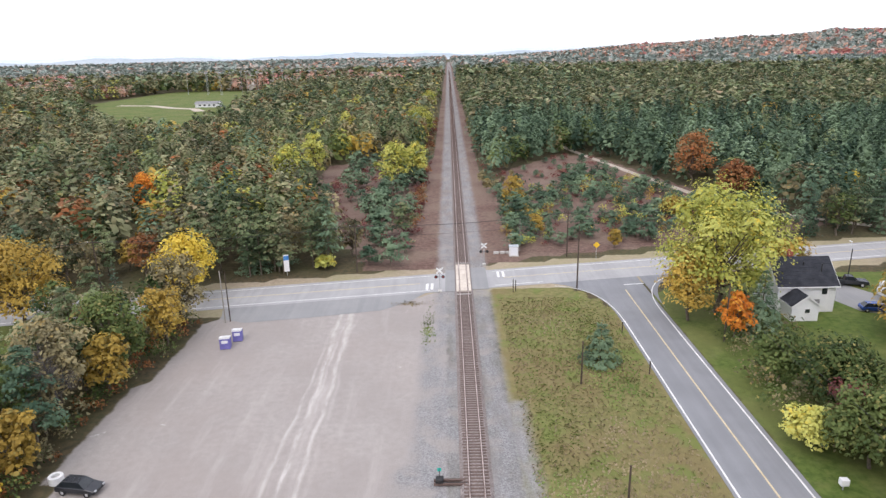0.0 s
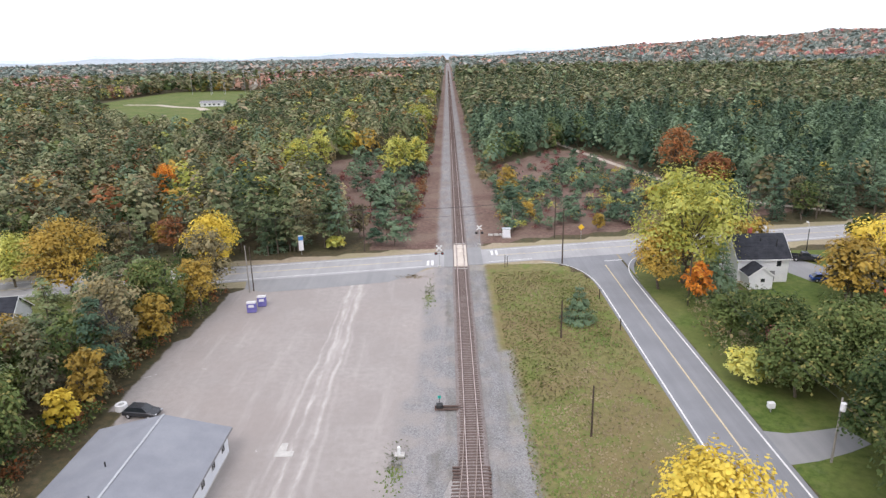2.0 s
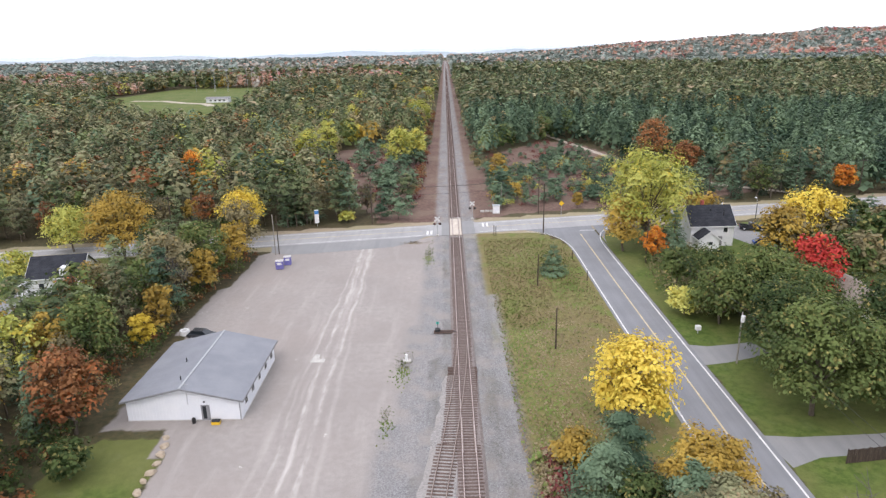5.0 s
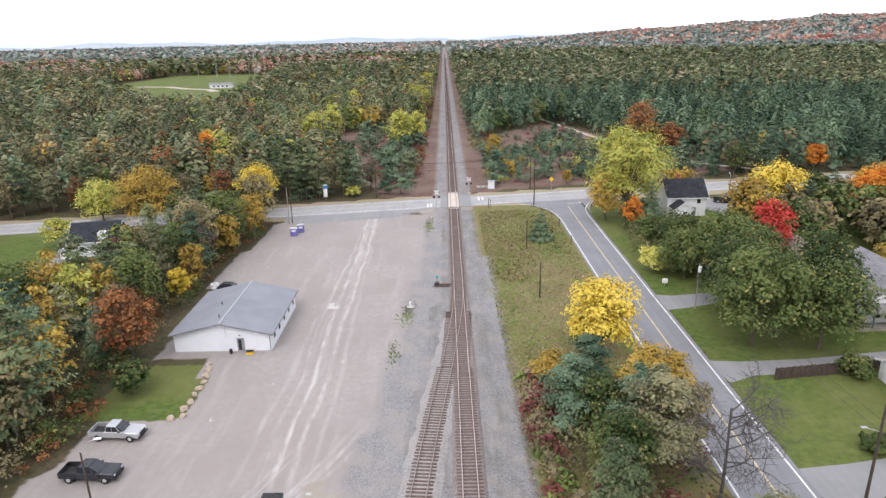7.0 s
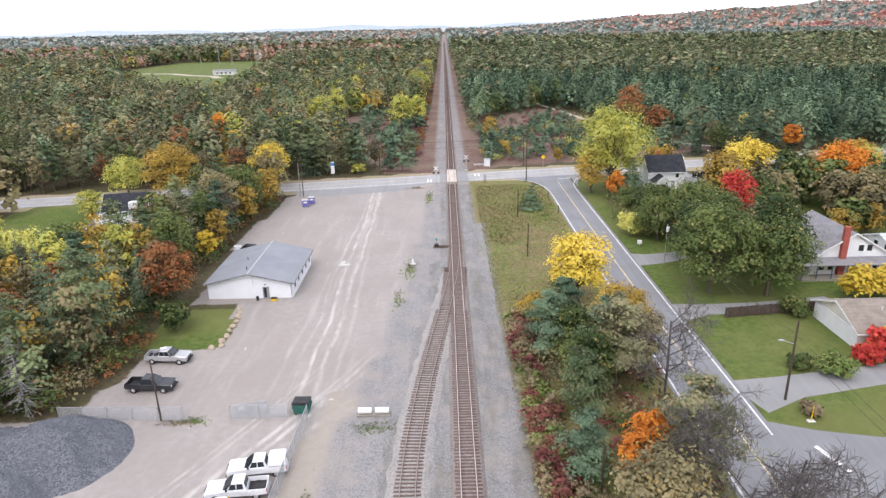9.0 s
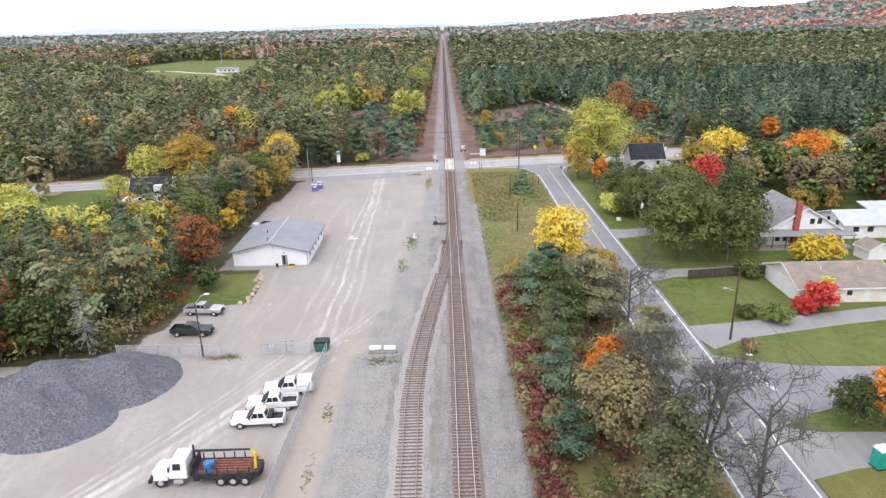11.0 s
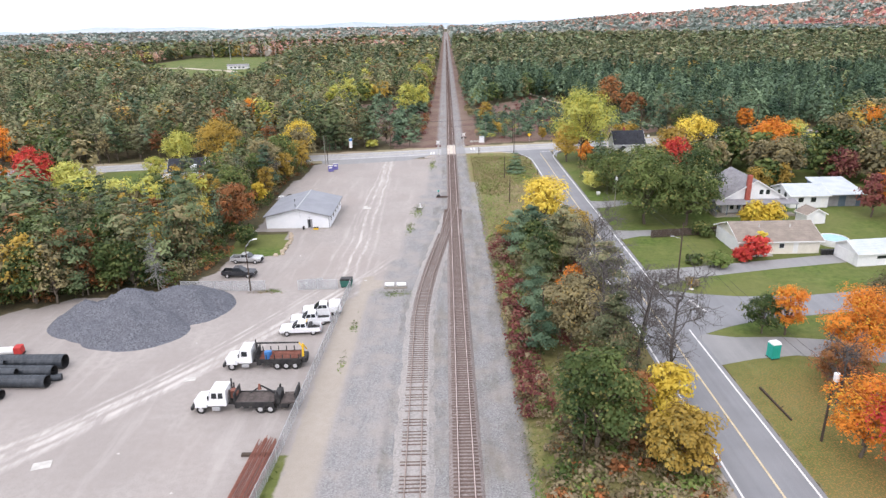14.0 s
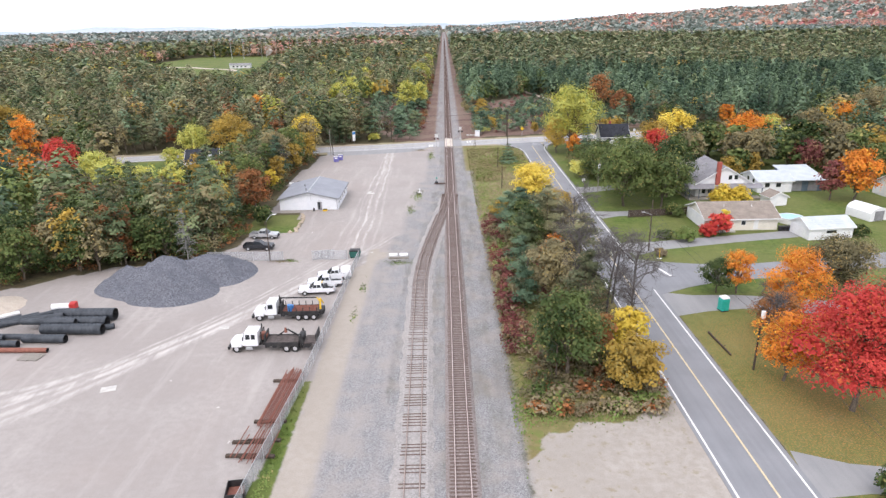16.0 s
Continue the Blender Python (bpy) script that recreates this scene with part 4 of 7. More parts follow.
def seen_wedge(x, y):
    """The land that opens up ahead of the flight line."""
    return np.abs(x) < (y + 135) * 0.78 + 12


TINTS = ["pine", "olive", "spruce", "bluepine", "green", "ygreen", "gold", "orange", "red", "rust", "brown", "yellow", "hill_green", "hill_brown", "hill_orange", "hill_red"]


def pick_tint(x, y, rng):
    """The kind of each tree: stands of pine and spruce, with autumn colours in drifts and hazed tints far off."""
    n = len(x)
    u, drift = rng.uniform(size=n), lump(x, y, 42.0)
    out = np.zeros(n, int)
    left, near = x < 0, y < 330
    # pine stands to the west, spruce and blue-green pine to the east near by, dark olive pine beyond
    base_l = np.where(u < 0.36 + 0.2 * drift, 1, np.where(u < 0.66, 0, np.where(u < 0.79, 10, np.where(u < 0.87, 4, np.where(u < 0.905, 6, np.where(u < 0.945, 9, np.where(u < 0.98, 3, 5)))))))
    base_r = np.where(u < 0.42 + 0.2 * drift, 3, np.where(u < 0.90, 2, np.where(u < 0.93, 0, np.where(u < 0.965, 4, np.where(u < 0.988, 10, 6)))))
    base_f = np.where(u < 0.48, 1, np.where(u < 0.92, 0, np.where(u < 0.97, 2, 10)))
    out = np.where(left, base_l, np.where(near, base_r, base_f))
    v = rng.uniform(size=n)
    # the strip along the railway and the belt round the field turn red and orange, partly in hazed tints
    warm = ((y > 560) & (y < 1050) & (x < -60) & (lump(x, y, 60) > -0.15) & (y > 720 + 0.25 * (x + 200)))
    out = np.where(warm & (v < 0.62), np.where(v < 0.18, 14, np.where(v < 0.27, 15, np.where(v < 0.42, 13, np.where(v < 0.52, 9, 10)))), out)
    far_warm = (y > 1100) & (np.abs(x) < 500) & (lump(x, y, 90) > 0)
    out = np.where(far_warm & (v < 0.5), np.where(v < 0.25, 6, np.where(v < 0.4, 7, 10)), out)
    hill = terrain(x, y) > 8
    hd = lump(x, y, 110) + 0.5 * lump(x + 50, y, 37)
    out = np.where(hill, np.where((hd > 0.25) & (v < 0.75), np.where(v < 0.25, 8, np.where(v < 0.5, 7, np.where(v < 0.62, 9, 6))), np.where(v < 0.35, 4, np.where(v < 0.6, 10, np.where(v < 0.72, 9, 0)))), out)
    # beyond about a kilometre, swap to the tints that carry haze in their colour
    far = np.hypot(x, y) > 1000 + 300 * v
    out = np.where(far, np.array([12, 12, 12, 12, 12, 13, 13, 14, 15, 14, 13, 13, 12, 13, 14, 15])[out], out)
    res = (y < road_y(x)) & (x > 0) & (v < 0.7)
    wood = (y < road_y(x)) & (x < 0)
    out = np.where(wood, np.where(v < 0.36, 4, np.where(v < 0.48, 10, np.where(v < 0.72, 0, np.where(v < 0.83, 2, np.where(v < 0.89, 9, np.where(v < 0.94, 6, np.where(v < 0.97, 5, 7))))))), out)
    return np.where(res, np.where(v < 0.12, 7, np.where(v < 0.16, 8, np.where(v < 0.3, 6, np.where(v < 0.5, 4, np.where(v < 0.6, 10, 0))))), out)


FORM_OF = ["pine", "pine", "spruce", "pine"] + ["broad"] * 12


def template(form, seed, h, w, leaf, count):
    """A closed crown for the inner forest: most clumps lie on its upper side, larger ones below."""
    crown = Shape(seed)
    r = crown.r
    depth = {"spruce": 0.9, "pine": 0.72, "broad": 0.8}[form] * h
    low = r.uniform(size=count) < 0.2
    f = np.where(low, r.uniform(0.55, 1.0, count), r.uniform(0, 1, count) ** 0.8 * 0.62)
    f[:2] = (0.01, 0.05)
    az = r.uniform(0, 2 * np.pi, count)
    lobes = 1 + 0.20 * np.sin(3 * az + 9 * f + seed) + 0.14 * np.sin(5 * az - 14 * f + 2 * seed)
    if form == "spruce":
        rad = f ** 0.9 * (0.78 + 0.32 * ((f * 9) % 1.0))
    elif form == "pine":
        rad = np.minimum(1.25 * f ** 0.52, 1.0) * (0.84 + 0.24 * ((f * 6 + 0.15 * np.sin(2 * az)) % 1.0))
    else:
        rad = np.sqrt(np.clip(1 - (1 - 1.5 * np.minimum(f, 0.66)) ** 2, 0, 1))
    rad = (rad * lobes + 0.02) * w / 2
    p = np.stack([np.cos(az) * rad, np.sin(az) * rad, h - depth * f], 1)
    rise = {"spruce": 0.35, "pine": 0.6, "broad": 0.2}[form]
    out = np.stack([np.cos(az) * (0.2 + f), np.sin(az) * (0.2 + f), rise + np.clip(0.6 - f, 0, 1)], 1)
    crown.clumps(p, np.where(low, leaf * 1.7, leaf), 0.3, 0.72, out)
    out = out / np.linalg.norm(out, axis=1)[:, None] + r.normal(size=(count, 3)) * 0.16
    v, q = crown.arrays()
    return v, q, np.repeat(out / np.linalg.norm(out, axis=1)[:, None], 4, axis=0)


def plant(name, x, y, tint, scale, bank, label, rng):
    """Many trees in one mesh, from a small bank of shapes, each turned and sized on its own."""
    z = terrain(x, y)
    vs, qs, ix, tones, turned, base = [], [], [], [], [], 0
    for form in ("pine", "spruce", "broad"):
        shapes = bank[form]
        mine = np.array([FORM_OF[t] == form for t in tint])
        for k, (tv, tq, tn) in enumerate(shapes):
            sel = np.where(mine & (np.arange(len(x)) % len(shapes) == k))[0]
            if not len(sel):
                continue
            a = rng.uniform(0, 2 * np.pi, len(sel))
            s = scale[sel]
            sx = s * rng.uniform(0.85, 1.15, len(sel))
            c, d = np.cos(a), np.sin(a)
            p = np.empty((len(sel), len(tv), 3))
            p[:, :, 0] = (c[:, None] * tv[:, 0] - d[:, None] * tv[:, 1]) * sx[:, None] + x[sel][:, None]
            p[:, :, 1] = (d[:, None] * tv[:, 0] + c[:, None] * tv[:, 1]) * sx[:, None] + y[sel][:, None]
            p[:, :, 2] = tv[:, 2] * s[:, None] + z[sel][:, None]
            turned.append(np.stack([c[:, None] * tn[:, 0] - d[:, None] * tn[:, 1], d[:, None] * tn[:, 0] + c[:, None] * tn[:, 1], np.broadcast_to(tn[:, 2], (len(sel), len(tn)))], -1).reshape(-1, 3))
            q = tq[None] + (base + np.arange(len(sel)) * len(tv))[:, None, None]
            vs.append(p.reshape(-1, 3)), qs.append(q.reshape(-1, 4))
            ix.append(np.repeat(tint[sel], len(tq)))
            tones.append(np.repeat(rng.uniform(-0.3, 0.3, len(sel)), len(tv)))
            base += len(sel) * len(tv)
    me = quads_mesh(name, np.concatenate(vs), np.concatenate(qs), [LEAF[t] for t in TINTS], np.concatenate(ix))
    tone = me.attributes.new("tone", "FLOAT", "POINT")
    tone.data.foreach_set("value", np.concatenate(tones).astype(np.float32))
    # the crowns shade as rounded masses, not leaf by leaf
    me.normals_split_custom_set_from_vertices(np.concatenate(turned).astype(np.float32))
    return tagged(new(name, me), label, "forest", "", "stuff")


def bank_of(leaf, count, k=3):
    return {
        "pine": [template("pine", 31 + i, 14 + i % 3 - 1, 6.2, leaf, count) for i in range(k)],
        "spruce": [template("spruce", 51 + i, 15 + i % 3 - 1, 5.8, leaf, count) for i in range(k)],
        "broad": [template("broad", 71 + i, 11.5, 7.4, leaf * 1.1, count) for i in range(k)],
    }


def build_woods():
    rng = np.random.default_rng(5)
    size = lambda x, y: rng.uniform(0.76, 1.14, len(x)) * (1.08 + 0.16 * lump(x, y, 70.0))
    # the forest behind the front rows
    x, y = scatter(6.0, -330, 330, -140, 330, rng, lambda x, y: seen_wedge(x, y) & ~((y > road_y(x)) & (y < road_y(x) + 22) & (np.abs(x) < 120)) & ~((y < road_y(x)) & (x > -75) & (x < 0)))
    plant("forest_near", x, y, pick_tint(x, y, rng), size(x, y), bank_of(0.66, 145, 5), "mixed pine and autumn broadleaf forest", rng)
    x, y = scatter(6.6, -620, 700, 330, 760, rng, seen_wedge)
    plant("forest_middle", x, y, pick_tint(x, y, rng), size(x, y), bank_of(1.15, 40, 4), "mixed pine and autumn broadleaf forest", rng)
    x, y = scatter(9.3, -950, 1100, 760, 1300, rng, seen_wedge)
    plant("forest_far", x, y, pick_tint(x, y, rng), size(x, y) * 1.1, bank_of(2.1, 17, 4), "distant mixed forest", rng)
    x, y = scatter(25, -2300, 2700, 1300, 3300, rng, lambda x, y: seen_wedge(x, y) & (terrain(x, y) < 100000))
    plant("forest_hills", x, y, pick_tint(x, y, rng), size(x, y) * 1.25, bank_of(3.9, 10, 4), "wooded hills in hazy autumn colours", rng)
    # the front rows, tree by tree
    bank = {}
    for t, (form, tint) in enumerate(zip(FORM_OF[:12], TINTS)):
        h, w = (14, 5.8) if form != "broad" else (12, 7.5)
        for k in range(2):
            wood, crown = MAKERS[form](300 + 10 * t + k, h, w, 0.36, 900)
            noun = {"broad": "broadleaf_tree", "spruce": "spruce_tree", "pine": "pine_tree"}[form]
            ob = thing(noun, KIND_WORDS[tint] + " at the edge of the forest", "tree", None, "forest edge trees")
            for nm, arr, m in (("trunk", wood, BARK), ("crown", crown, LEAF[tint])):
                c = new(nm, quads_mesh(nm, *arr, [m]))
                c.parent = ob
            bank[t, k] = [ob, False]
    x1, y1 = scatter(4.6, -120, 120, 70, 170, rng, lambda x, y: (y > road_y(x) + 9) & (y < road_y(x) + 22) & seen_wedge(x, y))
    x2, y2 = scatter(4.4, -75, -46, -6, 108, rng, lambda x, y: (y < road_y(x) - 8) & ((y < 40) | (x > -63)))
    x, y = np.concatenate([x1, x2]), np.concatenate([y1, y2])
    tint = pick_tint(x, y, rng)
    v = rng.uniform(size=len(x))
    tint = np.where(y < road_y(x), np.where(v < 0.2, 10, np.where(v < 0.40, 0, np.where(v < 0.62, 4, np.where(v < 0.70, 6, np.where(v < 0.76, 9, np.where(v < 0.88, 2, np.where(v < 0.92, 5, 1))))))), tint)
    for i in range(len(x)):
        slot = bank[int(tint[i]), i % 2]
        s = float(rng.uniform(0.75, 1.12)) * (0.92 if y[i] < road_y(x[i]) else 1.0)
        m = pose(x[i], y[i], 0, 0, 0, float(rng.uniform(0, 360))) @ Matrix.Diagonal((s, s, s * float(rng.uniform(0.9, 1.1)), 1))
        if slot[1]:
            copy_thing(slot[0], m)
        else:
            slot[0].matrix_basis, slot[1] = m, True
    for slot in bank.values():
        if not slot[1]:
            for c in list(slot[0].children):
                bpy.data.objects.remove(c)
            bpy.data.objects.remove(slot[0])


build_woods()

# far ridges on the horizon, the haze of distance put into their pale base colours
def ridge(name, dist, height, material, label):
    bm = bmesh.new()
    rows = []
    for i in range(161):
        a = radians(-48 + 96 * i / 160)
        h = height + 7 * math.sin(i * 0.21) + 4 * math.sin(i * 0.57 + 1) + 1.5 * math.sin(i * 1.9)
        d = Vector((math.sin(a), math.cos(a), 0))
        rows.append([bm.verts.new(d * (dist - 260)), bm.verts.new(d * dist + Vector((0, 0, h))), bm.verts.new(d * (dist + 150))])
    for a, b in zip(rows, rows[1:]):
        for k in (0, 1):
            bm.faces.new((a[k], b[k], b[k + 1], a[k + 1]))
    return solid(name, bm, material, label, "", "structure", True)


HAZE_A = worn("haze_tinted_ridge", (0.36, 0.42, 0.46), (0.46, 0.50, 0.52), 0.004, 0.05, 1.0, 0, 0, 0.1, 0.0)
HAZE_B = worn("haze_tinted_ridge_pale", (0.55, 0.61, 0.66), (0.64, 0.68, 0.71), 0.004, 0.05, 1.0, 0, 0, 0.1, 0.0)
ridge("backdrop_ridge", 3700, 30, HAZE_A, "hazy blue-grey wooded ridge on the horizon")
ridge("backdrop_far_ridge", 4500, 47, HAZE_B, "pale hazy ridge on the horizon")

# ---- young growth in the clearings ----
pine_count = [0]


def clearing(poly, n, rng, words, choices):
    """Young pines, each a thing, over an undergrowth of shrubs, which is one sheet of stuff."""
    xs, ys = [p[0] for p in poly], [p[1] for p in poly]
    bank, shrubs = [], []
    for form, tint, h, w in choices:
        for k in range(2):
            wood, crown = MAKERS[form](900 + 13 * len(bank), h, w, 0.2 if h < 3.4 else 0.37, 75 if h < 3.4 else 300)
            if form != "pine":
                bank.append((tint, crown))
                continue
            ob = thing("young_pine", KIND_WORDS[tint] + " " + words, "tree", None, words)
            for nm, arr, m in (("trunk", wood, BARK), ("crown", crown, LEAF[tint])):
                c = new(nm, quads_mesh(nm, *arr, [m]))
                c.parent = ob
            bank.append([ob, False])
    for i in range(n * 2):
        x, y = float(rng.uniform(min(xs), max(xs))), float(rng.uniform(min(ys), max(ys)))
        if not inside(np.array([x]), np.array([y]), poly)[0]:
            continue
        slot = bank[int(rng.integers(0, len(bank)))]
        s, a = float(rng.uniform(0.6, 1.3)), float(rng.uniform(0, 360))
        if isinstance(slot, tuple):
            t = math.radians(a)
            v = slot[1][0] * s
            v = np.stack([v[:, 0] * math.cos(t) - v[:, 1] * math.sin(t) + x, v[:, 0] * math.sin(t) + v[:, 1] * math.cos(t) + y, v[:, 2]], 1)
            shrubs.append((slot[0], v, slot[1][1]))
            continue
        m = pose(x, y, 0, 0, 0, a) @ Matrix.Diagonal((s, s, s, 1))
        if slot[1] and pine_count[0] > 270:
            continue
        pine_count[0] += 1
        if slot[1]:
            copy_thing(slot[0], m)
        else:
            slot[0].matrix_basis, slot[1] = m, True
    for slot in bank:
        if isinstance(slot, list) and not slot[1]:
            slot[0].matrix_basis = pose(xs[0] + 3, ys[0] + 4, 0)
    tints = sorted({t for t, _, _ in shrubs})
    off = np.cumsum([0] + [len(v) for _, v, _ in shrubs])
    q = np.concatenate([q + o for (_, _, q), o in zip(shrubs, off)])
    ix = np.concatenate([np.full(len(q), tints.index(t)) for t, _, q in shrubs])
    me = quads_mesh("undergrowth", np.concatenate([v for _, v, _ in shrubs]), q, [LEAF[t] for t in tints], ix)
    tagged(new("undergrowth", me), "low autumn shrubs " + words, "undergrowth", "", "stuff")


clear_rng = np.random.default_rng(21)
clearing([(12, 134), (60, 144), (86, 153), (70, 180), (56, 225), (30, 200), (14, 190)], 330, clear_rng, "growing in the clearing", [("pine", "bluepine", 4.6, 4.6), ("pine", "spruce", 4.5, 4.4), ("pine", "bluepine", 3.5, 4.0), ("broad", "ygreen", 2.2, 2.8), ("broad", "maroon", 1.5, 2.8), ("broad", "gold", 3.2, 2.8)])
clearing([(30, 200), (56, 225), (56, 258), (45, 262), (24, 236)], 40, clear_rng, "growing in the clearing", [("pine", "bluepine", 3.5, 3.4), ("broad", "maroon", 1.2, 3.0), ("broad", "maroon", 1.4, 2.6)])
clearing([(-9, 130), (-14, 136), (-24, 150), (-40, 190), (-38, 244), (-20, 258), (-8, 258)], 150, clear_rng, "growing west of the railway", [("broad", "maroon", 1.4, 3.2), ("broad", "maroon", 1.2, 2.6), ("broad", "maroon", 1.5, 2.8), ("pine", "bluepine", 4.2, 3.8), ("broad", "dry", 1.2, 2.6)])
clearing([(10.5, 190), (16, 190), (24, 236), (14, 420), (10.5, 420)], 110, clear_rng, "along the railway", [("broad", "maroon", 1.6, 2.6), ("pine", "bluepine", 6, 4.2), ("broad", "brown", 4.0, 3.0)])
clearing([(-7.5, 150), (-10.5, 150), (-10.5, 420), (-7.0, 420)], 140, clear_rng, "along the railway", [("broad", "maroon", 1.5, 2.4), ("broad", "dry", 1.4, 2.4), ("broad", "rust", 1.8, 2.0)])
clearing([(9, -40), (12, -40), (12, 24), (9.3, 24)], 150, clear_rng, "at the foot of the belt of trees", [("broad", "maroon", 1.7, 2.4), ("broad", "brown", 1.3, 2.2), ("broad", "dry", 1.2, 2.0), ("broad", "maroon", 1.2, 2.0), ("broad", "weeds", 1.0, 1.8)])
clearing([(11, -52), (26, -46), (26, 20), (12, 24)], 180, clear_rng, "under the belt of trees", [("broad", "brown", 2.4, 3.0), ("broad", "green", 2.2, 2.8), ("broad", "maroon", 2.0, 2.6), ("pine", "bluepine", 4, 3.2), ("broad", "dry", 1.4, 2.2)])
clearing([(9.8, -55), (26, -53.5), (26.3, -44), (10.5, -40)], 110, clear_rng, "at the south end of the belt of trees", [("broad", "dry", 1.0, 2.2), ("broad", "brown", 1.4, 2.4), ("broad", "weeds", 1.0, 2.2), ("broad", "rust", 1.1, 2.0), ("broad", "dry", 0.8, 1.8)])
clearing([(36.5, 72), (44, 108), (52, 104), (50, 58), (40, 58)], 90, clear_rng, "beside the side road", [("broad", "green", 3.0, 3.6), ("broad", "brown", 3.2, 3.6), ("pine", "bluepine", 5, 4)])
clearing([(-46, -4), (-40.5, 16), (-44, 30), (-42.5, 56), (-44.5, 67), (-41.5, 86), (-41, 98), (-46, 98), (-52, 10)], 190, clear_rng, "at the rim of the yard", [("broad", "green", 2.6, 3.2), ("broad", "rust", 1.5, 2.4), ("broad", "green", 2.4, 2.8), ("broad", "brown", 3, 3)])

clearing([(-47, -2), (-60, -4.5), (-76, -14), (-130, -21), (-130, -12), (-76, -5), (-60, 3), (-47, 6)], 260, clear_rng, "at the rim of the yard", [("broad", "green", 2.8, 3.4), ("broad", "rust", 1.8, 2.6), ("broad", "green", 3.0, 3.2), ("broad", "green", 3.3, 3.4)])

# ---- single trees and bushes ----
# form, tint, x, y, height, width
NORTH = [("broad", "ygreen", -17.4, 203, 14, 12), ("broad", "ygreen", -11.5, 212, 13, 8), ("broad", "ygreen", -49.6, 198, 14.5, 12), ("broad", "ygreen", -46, 220, 16, 8.5), ("broad", "ygreen", -14, 328, 15, 14),
         ("broad", "ygreen", -52, 334, 12, 10), ("broad", "yellow", -41, 276, 8, 5.5), ("broad", "ygreen", -14, 489, 13, 12), ("broad", "rust", 74.6, 199, 16, 12.5), ("broad", "rust", 80, 180, 10.5, 10)]
for form, tint, x, y, h, w in NORTH:
    grow(form, tint, x, y, h * 1.12, w, "among pines north of the highway", 0.42, 1900)
ROADSIDE = [("broad", "gold", 56.8, 161, 5.5, 7), ("broad", "yellow", 113.8, 183, 7, 7), ("broad", "orange", -79.5, 165, 14, 8), ("broad", "gold", -66, 126, 7, 4.5), ("broad", "yellow", -47.5, 109.5, 12.6, 11),
            ("spruce", "bluepine", -39.6, 124, 10.4, 9), ("pine", "bluepine", -12.5, 126, 6, 6), ("broad", "ygreen", -25.5, 124.5, 3, 4), ("pine", "pine", -11.3, 150, 7.7, 6.5), ("broad", "gold", 35.5, 136, 4.5, 3),
            ("broad", "gold", 20.2, 148, 5, 4), ("broad", "gold", 17, 172, 10, 6), ("pine", "pine", -27, 131, 14, 7), ("pine", "bluepine", -17, 127, 4, 4), ("pine", "bluepine", -34, 125, 4, 4)]
for form, tint, x, y, h, w in ROADSIDE:
    grow(form, tint, x, y, h, w, "beside the highway", 0.3, int(500 + 28 * w * w))
LEFT = [("broad", "gold", -69.6, 96.5, 15, 14), ("broad", "ygreen", -84, 103, 10.5, 11), ("broad", "ygreen", -84, 83.8, 6.2, 6.5), ("broad", "brown", -44, 97, 13, 9), ("broad", "gold", -43, 89, 10, 7),
        ("broad", "green", -46, 80, 13, 9), ("broad", "brown", -48, 70, 14, 9), ("pine", "bluepine", -46, 62, 13, 6), ("broad", "yellow", -45.5, 52, 6, 4), ("broad", "green", -49, 45, 12, 8),
        ("broad", "rust", -43.5, 29.5, 11.5, 8.5), ("broad", "green", -39.5, 21, 4.5, 5), ("pine", "pine", -47, 12, 16, 8), ("pine", "spruce", -50, 19, 16, 8)]
for form, tint, x, y, h, w in LEFT:
    grow(form, tint, x, y, h, w, "at the edge of the dirt yard", 0.27, int(600 + 34 * w * w))
LEFT_B = [("snag", "grey", -48.2, -1.0, 10.5, 5.5), ("bare", "grey", -46, 67, 11, 6), ("broad", "gold", -44.5, 75, 9, 6), ("broad", "gold", -45, 57, 9, 5), ("spruce", "spruce", -53, 5, 15, 7), ("pine", "pine", -57, 8, 15, 8),
          ("broad", "red", -110, 68.4, 12.7, 10), ("broad", "orange", -134, 92, 17, 9.5), ("broad", "gold", -152, 112, 18, 14), ("broad", "ygreen", -98, 64, 9, 10), ("broad", "ygreen", -86, 48, 10, 10), ("broad", "ygreen", -76, 44, 9, 9), ("broad", "green", -66, 40, 11, 10), ("broad", "green", -70, 4, 12, 10),
          ("broad", "green", -78, -4, 11, 9), ("broad", "rust", -62, 1, 11, 8), ("broad", "green", -55, -1, 9, 7), ("broad", "green", -66, -6, 10, 8), ("pine", "pine", -60, -3, 12, 7), ("broad", "green", -74, -10, 10, 8), ("broad", "green", -84, -12, 10, 9)]
for form, tint, x, y, h, w in LEFT_B:
    grow(form, tint, x, y, h, w, "in the wood west of the yard", 0.3, int(600 + 28 * w * w))
CORNER = [("broad", "ygreen", 43, 99, 21.5, 19), ("broad", "gold", 37.5, 96, 12, 9), ("spruce", "bluepine", 46, 90, 11, 8), ("broad", "orange", 41.5, 88.5, 8, 5), ("broad", "green", 42, 76, 7, 7),
          ("spruce", "spruce", 20.3, 81.5, 6.8, 6.4), ("broad", "yellow", 21, 29, 11.2, 10.5), ("broad", "green", 42.5, 57.5, 9.5, 10), ("broad", "green", 44.8, 42.5, 12.5, 11.5), ("broad", "green", 42.6, 31.0, 14.5, 12.5),
          ("broad", "green", 51.0, 29.5, 13, 12), ("broad", "green", 55.0, 38.5, 14.5, 12.5), ("broad", "green", 51.5, 51, 12, 12), ("broad", "green", 51, 62, 11, 12), ("broad", "green", 46, 69, 9, 10), ("broad", "ygreen", 38.4, 61.5, 4.8, 5.5), ("broad", "maroon", 44.5, 63, 6.5, 7)]
